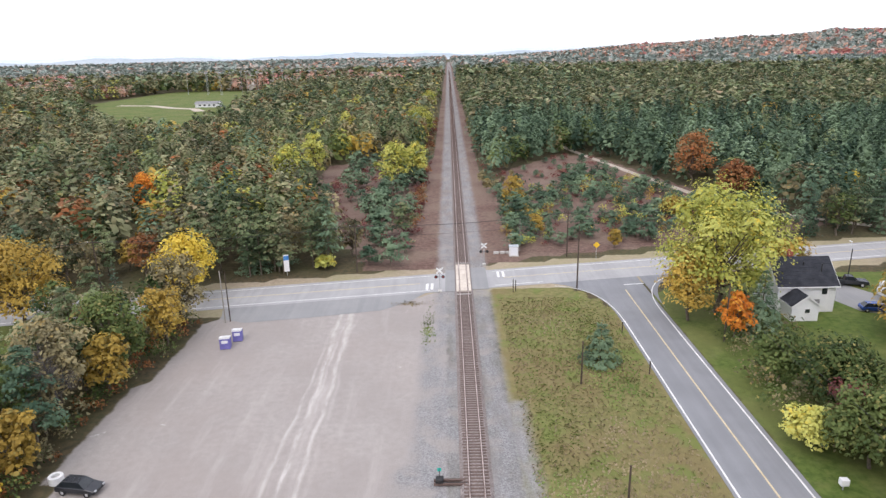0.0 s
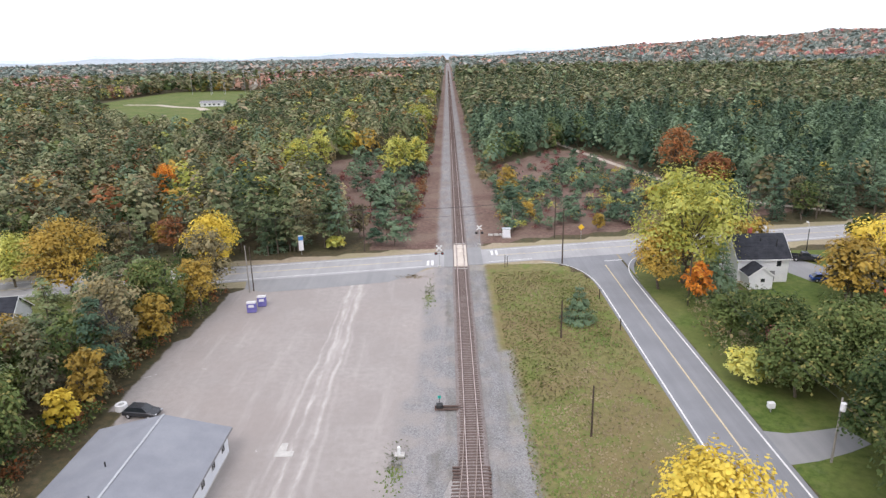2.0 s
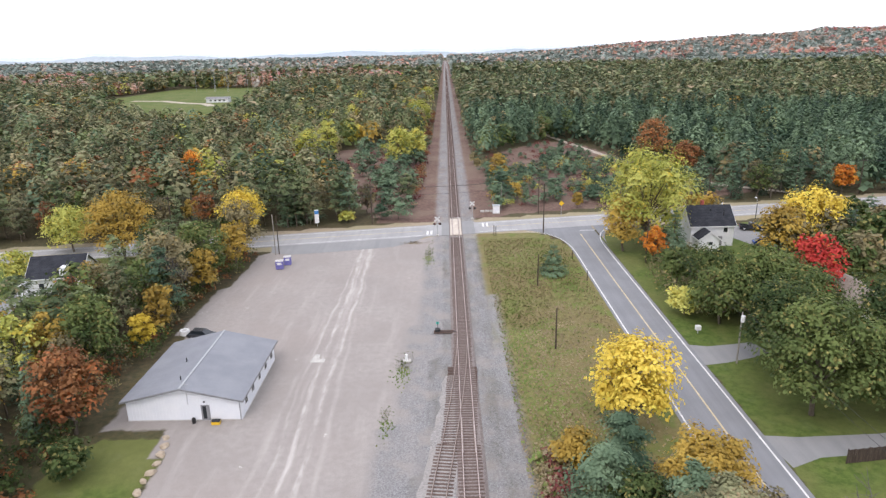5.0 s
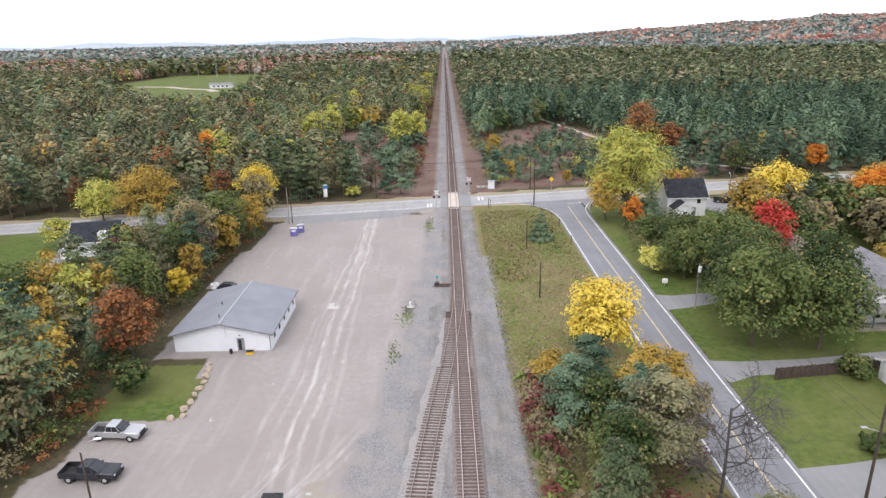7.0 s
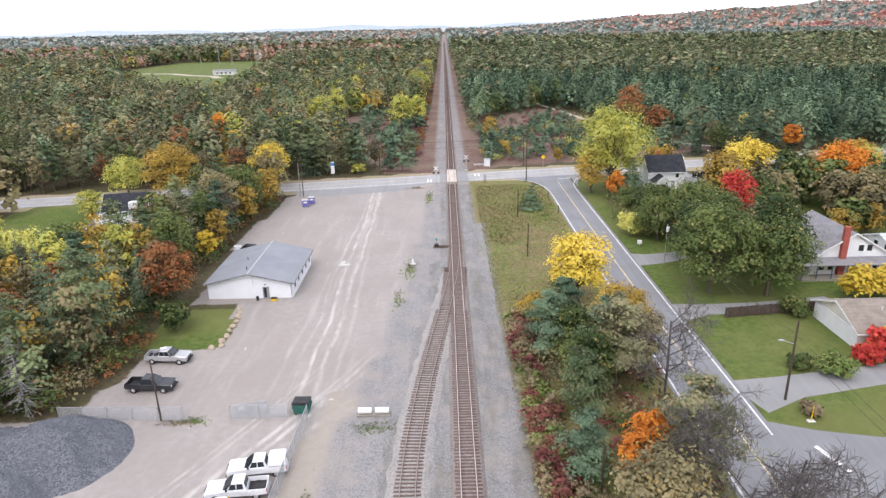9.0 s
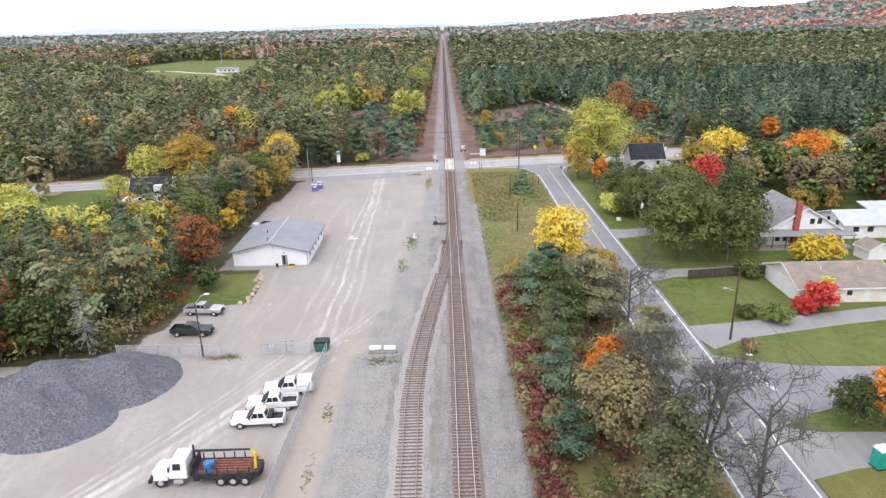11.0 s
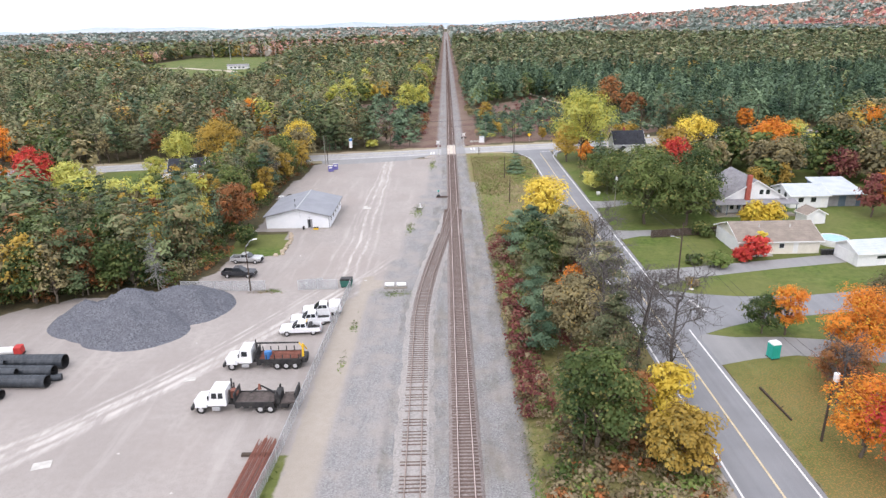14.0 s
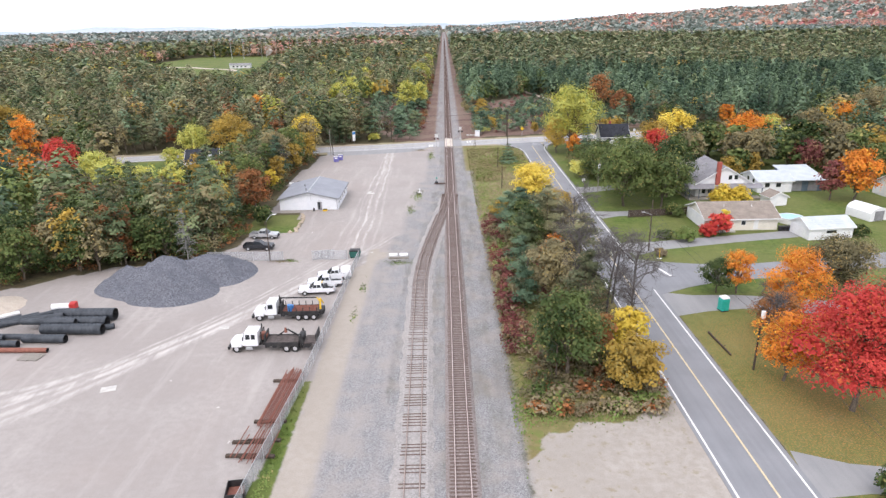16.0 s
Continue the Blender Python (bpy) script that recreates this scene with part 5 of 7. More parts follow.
for form, tint, x, y, h, w in CORNER:
    grow(form, tint, x, y, h, w, "beside the side road", 0.25, int(min(15000, 700 + 48 * w * w)))
VILLAGE = [("broad", "red", 59, 62, 13.5, 9), ("broad", "orange", 96, 88, 13, 13.5), ("broad", "yellow", 75, 92, 14.5, 12), ("broad", "gold", 66, 87, 12, 10), ("broad", "green", 83, 86, 8.5, 11), ("broad", "orange", 114, 148, 8.5, 7),
           ("spruce", "bluepine", 131, 149, 17.5, 9), ("broad", "yellow", 63.8, 27.2, 5.6, 6), ("broad", "yellow", 68.5, 28.5, 4.8, 5.5), ("broad", "red", 56.3, 8.6, 4.4, 4.6), ("broad", "yellow", 57.2, 9.6, 5.2, 2.2), ("broad", "orange", 97, 32, 12.5, 11), ("broad", "orange", 143, 118, 11, 17),
           ("broad", "maroon", 101, 62, 9, 10), ("broad", "brown", 152, 117, 18, 14), ("broad", "maroon", 92, 33, 10, 7), ("broad", "brown", 88, 66, 12, 11), ("spruce", "spruce", 78, 84, 12, 7)]
for form, tint, x, y, h, w in VILLAGE:
    grow(form, tint, x, y, h, w, "among the houses", 0.32, int(500 + 25 * w * w))
VILLAGE_B = [("broad", "green", 70, 74, 9, 12), ("broad", "green", 110, 48, 11, 10), ("broad", "brown", 118, 78, 12, 12), ("broad", "gold", 84, 58, 7, 6), ("broad", "ygreen", 106, 96, 11, 11),
             ("broad", "brown", 124, 104, 12, 12), ("broad", "gold", 58, 108, 10, 9), ("broad", "orange", 112, 22, 12, 11), ("broad", "green", 104, 8, 9, 9), ("broad", "gold", 120, 60, 10, 10)]
for form, tint, x, y, h, w in VILLAGE_B:
    grow(form, tint, x, y, h, w, "behind the houses", 0.38, int(500 + 18 * w * w))
SOUTH = [("broad", "red", 46, -54, 15, 13.5), ("broad", "orange", 41.5, -47.5, 9, 7.5), ("broad", "orange", 51.4, -30, 10.5, 9), ("broad", "brown", 62, -22, 10, 11), ("broad", "orange", 47, -21, 7.5, 5),
         ("broad", "green", 44, -20.5, 6, 5.5), ("broad", "rust", 46, -36, 7, 6), ("bare", "grey", 44.5, -38, 9, 5), ("broad", "brown", 58, -40, 10, 10)]
for form, tint, x, y, h, w in SOUTH:
    grow(form, tint, x, y, h, w, "on the grass beside the side road", 0.145, int(1200 + 105 * w * w))
BELT = [("broad", "green", 15.5, -46, 12.6, 8.5), ("broad", "gold", 22.5, -49.5, 7.4, 7), ("broad", "yellow", 24, -46, 5.5, 4.5), ("pine", "bluepine", 13.5, 12, 9, 7), ("pine", "bluepine", 17, 19, 8, 7), ("pine", "olive", 20.5, 3, 12, 9),
        ("broad", "gold", 23.5, 14, 9, 8), ("broad", "green", 16.5, 1, 8.5, 7), ("broad", "brown", 23.5, 7, 9, 7.5), ("bare", "grey", 24.2, -3, 13.5, 11), ("broad", "orange", 18.5, -15, 9, 5.5), ("pine", "olive", 23, -15, 12, 9),
        ("pine", "pine", 15, -4, 9, 6), ("pine", "bluepine", 13, -14, 8, 5), ("pine", "bluepine", 12.6, -26, 7, 4.5)]
for form, tint, x, y, h, w in BELT:
    grow(form, tint, x, y, h, w, "in the belt between track and road", 0.205, int(900 + 85 * w * w))
BELT_B = [("broad", "brown", 17, -24, 11, 8), ("bare", "grey", 24, -30, 14, 9), ("bare", "grey", 26, -37, 15, 10), ("bare", "grey", 21, -27, 12, 8), ("pine", "olive", 20, -33, 12, 7),
          ("pine", "spruce", 15, -42, 8, 6), ("broad", "rust", 20, -41, 7, 5), ("broad", "yellow", 24.5, -40, 7, 5), ("bare", "grey", 22, -20, 13, 9), ("bare", "grey", 26.5, -24, 12, 8), ("broad", "green", 16.5, 10, 8, 6), ("broad", "gold", 13, 21, 5, 5), ("pine", "bluepine", 20, 9, 9, 7)]
for form, tint, x, y, h, w in BELT_B:
    grow(form, tint, x, y, h, w, "in the belt between track and road", 0.205, int(900 + 85 * w * w))

# more garden trees between and behind the houses
yard_rng = np.random.default_rng(44)
spots = []
while len(spots) < 34:
    x, y = float(yard_rng.uniform(62, 128)), float(yard_rng.uniform(48, 122))
    blocked = [(58, 76, 34, 66), (77, 98, 38, 54), (94, 108, 92, 103), (112, 126, 105, 118), (127, 141, 86, 98), (62, 84, 92, 118)]
    if y > road_y(x) - 9 or any(a - 3 < x < b + 3 and c - 3 < y < d + 3 for a, b, c, d in blocked) or any(math.hypot(x - p, y - q) < 6.5 for p, q in spots):
        continue
    spots.append((x, y))
for k, (x, y) in enumerate(spots):
    tint = ("green", "brown", "green", "spruce", "green", "brown", "gold", "green")[k % 8]
    grow("spruce" if tint == "spruce" else "broad", tint, x, y, 7 + (k * 37 % 50) / 10, 6.5 + (k * 23 % 40) / 10, "in a back garden", 0.6, 800)

# ---- the yard ----
def long_shed():
    """The white building with a low ridge roof."""
    ob = thing("yard_building", "long white metal-clad building with a low grey roof", "building", pose(0, 0, 0))
    x0, x1, y0, y1, e, r = -38.5, -24.8, 32.0, 47.6, 2.85, 4.45
    xm = (x0 + x1) / 2
    wall = bmesh.new()
    prism([(x0, 0), (x1, 0), (x1, e), (xm, r - 0.1), (x0, e)], y0, y0 + 0.2, "y", wall)
    prism([(x0, 0), (x1, 0), (x1, e), (xm, r - 0.1), (x0, e)], y1 - 0.2, y1, "y", wall)
    box(x0, x0 + 0.2, y0 + 0.2, y1 - 0.2, 0, e, wall)
    box(x1 - 0.2, x1, y0 + 0.2, y1 - 0.2, 0, e, wall)
    part("wall", wall, WHITE_WALL, ob, "white corrugated sheet wall")
    for k in range(34):
        x = x0 + 0.2 + k * 0.403
        part("wall_rib", box(x, x + 0.05, y0 - 0.025, y0, 0.15, e + (r - 0.25 - e) * (1 - abs(x - xm) / (xm - x0))), WHITE_WALL, ob)
    s = (r - e) / (xm - x0)
    for side in (-1, 1):
        xe = xm + side * (xm - x0 + 0.45)
        ze = r - s * (xm - x0 + 0.45)
        part("roof", prism([(xm, r), (xe, ze), (xe, ze + 0.12), (xm, r + 0.12)], y0 - 0.5, y1 + 0.5, "y"), ROOF_METAL, ob, "grey sheet metal roof slope")
        part("fascia", box(min(xe, xe + side * 0.06), max(xe, xe + side * 0.06), y0 - 0.5, y1 + 0.5, ze - 0.12, ze + 0.14), TRIM_GREY, ob, "dark grey eave trim")
        part("gable_trim", prism([(xm, r - 0.1), (xe, ze - 0.1), (xe, ze + 0.13), (xm, r + 0.13)], y0 - 0.56, y0 - 0.5, "y"), TRIM_GREY, ob, "dark grey gable trim")
    part("ridge_cap", box(xm - 0.12, xm + 0.12, y0 - 0.52, y1 + 0.52, r + 0.13, r + 0.17), GALV, ob, "pale ridge cap")
    for k, y in enumerate((34.0, 36.9, 39.9, 42.9, 45.9)):
        w = part("window", box(x1 - 0.02, x1 + 0.05, y - 0.5, y + 0.5, 1.15, 2.25), FLAT_WHITE, ob, "white framed window", 0.01)
        for j in (-0.23, 0.23):
            part("pane", box(x1 + 0.05, x1 + 0.065, y + j - 0.19, y + j + 0.19, 1.22, 2.18), GLASS_DARK, w, "dark glass")
    d = part("door", box(-29.6, -28.55, y0 - 0.06, y0 + 0.01, 0.05, 2.1), TRIM_GREY, ob, "dark grey door", 0.01)
    part("pane", box(-29.4, -28.95, y0 - 0.075, y0 - 0.06, 0.3, 1.95), GLASS_DARK, d, "dark glass")
    part("door_light", box(-29.2, -29.0, y0 - 0.2, y0, 2.5, 2.62), BLACK, ob, "small black wall lamp")
    part("downpipe", tube((x1 - 0.12, y0 - 0.08, 0.05), (x1 - 0.12, y0 - 0.08, e), 0.05, None, 6), TRIM_GREY, ob, "grey downpipe")
    part("mast", tube((xm + 0.6, y0 - 0.1, 2.2), (xm + 0.6, y0 - 0.1, 5.3), 0.03, None, 6), GALV, ob, "thin service mast")
    part("mast_arm", tube((xm + 0.2, y0 - 0.1, 4.9), (xm + 1.0, y0 - 0.1, 4.9), 0.025, None, 6), GALV, ob)
    for x, y in ((-33.8, 39.5), (-32.4, 34.0)):
        z = r - s * abs(x - xm)
        part("roof_vent", tube((x, y, z), (x, y, z + 0.65), 0.07, None, 8), BLACK, ob, "dark roof vent pipe")
    part("foundation", box(x0 - 0.05, x1 + 0.05, y0 - 0.05, y1 + 0.05, 0, 0.14), CONCRETE, ob, "concrete footing")
    return ob


long_shed()


def wheel(parent, x, y, r, w, rim=RIM, name="wheel"):
    side = 1 if y > 0 else -1
    t = part(name, tube((x, y - w / 2, r), (x, y + w / 2, r), r, None, 16), TYRE, parent, "black tyre")
    part("rim", tube((x, y + side * (w / 2 - 0.02), r), (x, y + side * (w / 2 + 0.02), r), r * 0.58, r * 0.5, 12), rim, t, "pale wheel rim")
    return t


def pickup(label, paint, m, cap=False, load=None, name="pickup_truck"):
    """A crew-cab pickup, front towards -x."""
    ob = thing(name, label, "pickup truck", m)
    w = 0.97
    part("body", prism([(-2.85, 0.5), (-2.88, 0.95), (-2.75, 1.12), (-1.35, 1.2), (-1.3, 0.55)], -w, w), paint, ob, "bonnet and front wings", 0.05)
    part("cab", prism([(-1.33, 0.5), (-1.33, 1.2), (1.05, 1.2), (1.05, 0.5)], -w, w), paint, ob, "", 0.03)
    part("roof", hexa((-0.75, 0.98, -0.86, 0.86, 1.2), (-0.28, 0.78, -0.72, 0.72, 1.86)), paint, ob, "cab pillars and roof", 0.06)
    part("windscreen", prism([(-1.18, 1.205), (-0.80, 1.205), (-0.34, 1.79), (-0.40, 1.80)], -0.74, 0.74), GLASS_DARK, ob, "dark windscreen")
    for s in (-1, 1):
        for a, b in ((-0.62, 0.08), (0.16, 0.78)):
            part("side_window", hexa((a, b, s * 0.868 - 0.02, s * 0.868 + 0.02, 1.26), (a + (0.26 if a < 0 else 0.0), b - (0.0 if a < 0 else 0.08), s * 0.765 - 0.02, s * 0.765 + 0.02, 1.74)), GLASS_DARK, ob, "dark side window")
        part("mirror", box(-0.85, -0.68, s * 1.0 - 0.08, s * 1.0 + 0.08, 1.2, 1.38), BLACK, ob, "black door mirror", 0.02)
        part("bed_side", prism([(1.07, 0.55), (1.07, 1.2), (2.85, 1.2), (2.88, 0.6)], s * w - 0.07, s * w + 0.0 if s < 0 else s * w), paint, ob, "side of the load bed")
        part("headlight", box(-2.9, -2.78, s * 0.72 - 0.16, s * 0.72 + 0.16, 0.82, 1.0), RIM, ob, "clear headlight", 0.02)
        part("tail_light", box(2.84, 2.9, s * 0.88 - 0.06, s * 0.88 + 0.06, 0.8, 1.12), RED_PAINT, ob, "red tail light")
        for x in (-1.85, 1.85):
            wheel(ob, x, s * 0.86, 0.4, 0.27)
    part("rear_window", prism([(0.99, 1.26), (1.01, 1.26), (0.83, 1.74), (0.81, 1.74)], -0.62, 0.62), GLASS_DARK, ob, "dark rear window")
    part("bed_floor", box(1.07, 2.84, -w + 0.07, w - 0.07, 0.55, 0.72), BLACK, ob, "dark load bed floor")
    part("tailgate", box(2.80, 2.88, -w + 0.07, w - 0.07, 0.6, 1.2), paint, ob, "tailgate")
    part("bumper", box(-2.98, -2.84, -0.92, 0.92, 0.42, 0.62), BLACK, ob, "front bumper", 0.03)
    part("bumper", box(2.86, 3.0, -0.9, 0.9, 0.45, 0.6), GALV, ob, "rear bumper", 0.03)
    part("chassis", box(-2.6, 2.8, -0.6, 0.6, 0.32, 0.52), BLACK, ob, "dark underbody")
    part("grille", box(-2.92, -2.86, -0.5, 0.5, 0.66, 1.0), BLACK, ob, "dark grille")
    if cap:
        part("bed_cap", hexa((1.08, 2.86, -0.95, 0.95, 1.2), (1.2, 2.8, -0.84, 0.84, 1.95)), paint, ob, "white canopy over the load bed", 0.05)
    if load == "rack":
        part("tool_box", box(1.12, 1.6, -0.85, 0.85, 1.0, 1.36), BLACK, ob, "dark toolbox across the bed", 0.02)
        part("light_bar", box(0.9, 1.0, -0.5, 0.5, 1.9, 1.98), YELLOW, ob, "amber light bar")
    return ob


pickup("silver crew-cab pickup parked on the dirt yard", CAR_SILVER, pose(-36.9, 11.6, 0, 0, 0, 176))
pickup("charcoal crew-cab pickup parked on the dirt yard", CAR_DARK, pose(-36.2, 4.5, 0, 0, 0, 178))
pickup("white crew-cab pickup with a dark toolbox", CAR_WHITE, pose(-20.6, -18.0, 0, 0, 0, 4), False, "rack")
pickup("white pickup with an open dark bed", CAR_WHITE, pose(-19.8, -14.8, 0, 0, 0, 6))
pickup("white pickup with a canopy over its bed", CAR_WHITE, pose(-18.7, -11.6, 0, 0, 0, 7), True)


def car(label, paint, m, name="car"):
    """A plain estate car, front towards -x."""
    ob = thing(name, label, "car", m)
    part("body", prism([(-2.2, 0.35), (-2.25, 0.72), (-1.2, 0.92), (2.05, 0.95), (2.2, 0.75), (2.15, 0.35)], -0.88, 0.88), paint, ob, "", 0.06)
    part("cabin", hexa((-1.15, 1.95, -0.8, 0.8, 0.93), (-0.45, 1.4, -0.62, 0.62, 1.45)), GLASS_DARK, ob, "dark windows")
    part("roof", box(-0.42, 1.38, -0.61, 0.61, 1.43, 1.49), paint, ob, "", 0.03)
    for s in (-1, 1):
        for x in (-1.35, 1.35):
            wheel(ob, x, s * 0.8, 0.33, 0.22)
        part("headlight", box(-2.27, -2.15, s * 0.62 - 0.15, s * 0.62 + 0.15, 0.6, 0.74), RIM, ob, "clear headlight")
    return ob


car("black estate car parked behind the white building", CAR_DARK, pose(-38.0, 55.5, 0, 0, 0, 172))


def heavy_truck(label, m, style):
    """A bonneted rail service truck, front towards -x."""
    ob = thing("service_truck", label, "truck", m)
    part("frame", box(-4.6, 5.4, -0.45, 0.45, 0.75, 1.1), BLACK, ob, "black chassis frame")
    part("bonnet", prism([(-5.0, 0.9), (-5.05, 1.5), (-4.7, 1.75), (-3.3, 1.95), (-3.3, 0.9)], -0.85, 0.85), CAR_WHITE, ob, "white sloping bonnet", 0.08)
    for s in (-1, 1):
        part("wing", prism([(-4.9, 0.8), (-4.75, 1.25), (-3.75, 1.3), (-3.45, 0.8)], s * 1.0 - 0.2, s * 1.0 + 0.2), CAR_WHITE, ob, "white front wing", 0.05)
    cab_end = -1.2 if style == "flat" else -1.55
    part("cab", hexa((-3.35, cab_end, -1.15, 1.15, 0.95), (-2.95, cab_end, -1.02, 1.02, 2.95)), CAR_WHITE, ob, "white cab", 0.06)
    part("windscreen", prism([(-3.22, 2.0), (-3.12, 2.0), (-2.98, 2.72), (-3.06, 2.72)], -0.92, 0.92), GLASS_DARK, ob, "dark windscreen")
    for s in (-1, 1):
        for a, b in ([(-2.85, -2.25), (-2.1, -1.55)] if style == "flat" else [(-2.85, -2.1)]):
            part("side_window", hexa((a, b, s * 1.115 - 0.03, s * 1.115 + 0.03, 1.95), (a + 0.05, b, s * 1.06 - 0.03, s * 1.06 + 0.03, 2.6)), GLASS_DARK, ob, "dark side window")
        part("step", box(-2.9, -2.0, s * 1.12 - 0.14, s * 1.12 + 0.14, 0.45, 0.85), GALV, ob, "metal fuel tank step", 0.03)
        part("mirror", box(-3.2, -3.1, s * 1.32 - 0.1, s * 1.32 + 0.1, 1.9, 2.4), BLACK, ob, "black mirror")
        wheel(ob, -4.2, s * 1.02, 0.52, 0.3)
        for x in ((2.6, 3.75) if style == "flat" else (1.6, 2.75, 3.9)):
            wheel(ob, x, s * 0.95, 0.52, 0.55)
    part("bumper", box(-5.35, -5.05, -1.2, 1.2, 0.5, 0.9), BLACK, ob, "black front bumper", 0.03)
    part("exhaust", tube((cab_end + 0.12, 0.95, 1.2), (cab_end + 0.12, 0.95, 3.3), 0.09, None, 8), BLACK, ob, "dark exhaust stack")
    d0, d1 = (-0.2, 4.2) if style == "flat" else (-0.9, 4.7)
    part("deck", box(d0, d1, -1.2, 1.2, 1.15, 1.4), DECK, ob, "worn brown deck")
    for s in (-1, 1):
        part("side_rail", box(d0, d1, s * 1.22 - 0.04, s * 1.22 + 0.04, 0.95, 1.5), BLACK, ob, "black deck side")
        n = 5 if style == "flat" else 6
        for k in range(n):
            x = d0 + 0.25 + (d1 - d0 - 0.5) * k / (n - 1)
            if style != "flat":
                part("stake", box(x - 0.05, x + 0.05, s * 1.22 - 0.05, s * 1.22 + 0.05, 1.4, 2.15), BLACK, ob, "black side stake")
            part("deck_box", box(x - 0.3, x + 0.25, s * 1.1 - 0.13, s * 1.1 + 0.13, 0.72, 1.12), BLACK, ob, "dark tool locker")
    part("headboard", box(d0 - 0.12, d0, -1.2, 1.2, 1.15, 2.5), BLACK, ob, "black headboard")
    if style == "flat":
        part("hose_reel", tube((-0.62, -0.35, 2.0), (-0.62, 0.35, 2.0), 0.5, None, 14), STEEL_RUST, ob, "rust-red hose reel")
        for y in (-0.8, 0.75):
            part("crane_post", tube((-0.85, y, 1.3), (-0.75, y, 2.9), 0.12, 0.09, 8), BLACK, ob, "dark crane post")
        part("boom", tube((4.5, 0.2, 1.5), (2.6, 0.25, 2.75), 0.14, 0.1, 8), BLACK, ob, "folded crane boom")
        part("boom", tube((2.6, 0.25, 2.75), (1.2, 0.3, 1.75), 0.1, 0.08, 8), BLACK, ob, "folded crane boom")
        part("grapple", tube((2.35, 0.25, 2.3), (2.35, 0.25, 2.95), 0.24, 0.12, 8), STEEL_RUST, ob, "rust-red grapple")
        part("crane_base", box(4.25, 4.95, -0.9, 0.9, 0.9, 2.2), BLACK, ob, "black crane base", 0.08)
        for y in (-0.8, 0.8):
            part("outrigger", tube((4.6, y, 0.45), (4.6, y, 2.6), 0.12, None, 8), BLACK, ob, "black outrigger leg")
        part("tail_deck", box(5.0, 6.7, -1.15, 1.15, 1.2, 1.35), DECK, ob, "drop deck at the tail")
        part("tail_board", box(6.65, 6.8, -1.2, 1.2, 1.3, 2.6), BLACK, ob, "upright tail board")
        part("rear_locker", box(5.0, 5.8, -1.1, 1.1, 0.6, 1.2), BLACK, ob, "dark rear locker", 0.04)
    else:
        part("crane_base", box(-1.3, -0.95, -0.7, 0.7, 1.2, 2.2), BLACK, ob, "black crane base")
        part("crane_post", tube((-1.15, 0.2, 2.0), (-1.1, 0.2, 3.2), 0.16, 0.12, 8), BLACK, ob, "dark crane post")
        part("boom", tube((-1.1, 0.2, 3.15), (4.3, 0.35, 3.05), 0.13, 0.1, 8), BLACK, ob, "long folded boom over the deck")
        part("jib", tube((4.3, 0.35, 3.05), (4.75, 0.4, 2.3), 0.09, None, 8), YELLOW, ob, "yellow jib")
        part("blue_drum", tube((0.35, -0.7, 1.4), (0.35, -0.7, 2.4), 0.34, None, 12), BLUE_PAINT, ob, "blue drum")
        part("blue_crate", box(-0.1, 0.7, -0.3, 0.4, 1.4, 2.0), BLUE_PAINT, ob, "blue crate", 0.04)
        part("rear_crane", tube((4.85, -0.5, 0.8), (4.95, -0.4, 3.2), 0.16, 0.13, 8), YELLOW, ob, "yellow rear crane arm")
        part("rear_crane_base", box(4.75, 5.35, -1.0, 0.9, 0.8, 1.5), BLACK, ob, "black crane housing", 0.06)
        part("rear_crane", tube((4.95, -0.4, 3.2), (5.25, 0.35, 2.1), 0.11, 0.08, 8), YELLOW, ob, "yellow folded crane jib")
        for k in range(5):
            part("rail_length", box(d0 + 0.3, d1 - 0.3, -0.85 + 0.4 * k, -0.7 + 0.4 * k, 1.42, 1.58), STEEL_RUST, ob, "rusty rail on the deck")
    return ob


heavy_truck("white cab railway truck with a black deck and folded cranes", pose(-23.6, -37.0, 0, 0, 0, 0), "flat")
heavy_truck("white cab railway truck with stakes and a yellow rear crane", pose(-23.1, -27.2, 0, 0, 0, 1), "stake")


def stone_pile():
    """A long heap of dark crushed stone with several humps."""
    n = 110
    gx, gy = np.meshgrid(np.linspace(-63, -32, n), np.linspace(-26, 3, n))
    humps = [(-48.0, -12.0, 10.0, 9.0, 4.4), (-41.0, -8.5, 8.0, 7.5, 3.9), (-54, -13.0, 5.5, 6.0, 2.6), (-45, -17.0, 8, 6, 3.4)]
    z = np.zeros_like(gx)
    for cx, cy, a, b, h in humps:
        d = np.hypot((gx - cx) / a, (gy - cy) / b)
        z = (z ** 3 + (h * np.clip(1.0 - d, 0, 1)) ** 3) ** (1 / 3)
    core = np.clip(z / 0.8, 0, 1)
    z = z * (1 + 0.10 * lump(gx, gy, 1.6)) + core * (0.16 * lump(gx, gy, 0.45) + 0.5 * lump(gx + 3, gy, 1.3) + 0.4 * np.abs(lump(gx, gy + 5, 2.3)) + np.random.default_rng(3).normal(size=z.shape) * 0.08) - 0.12
    i = np.arange(n * n).reshape(n, n)
    q = np.stack([i[:-1, :-1], i[:-1, 1:], i[1:, 1:], i[1:, :-1]], -1).reshape(-1, 4)
    v = np.stack([gx, gy, z], -1).reshape(-1, 3)
    keep = (v[q][:, :, 2] > -0.06).any(1)
    me = quads_mesh("stone_pile", v, q[keep], [PILE_STONE])
    me.validate()
    tagged(new("stone_pile", me), "large heap of dark grey crushed stone", "gravel pile", "", "stuff")


stone_pile()


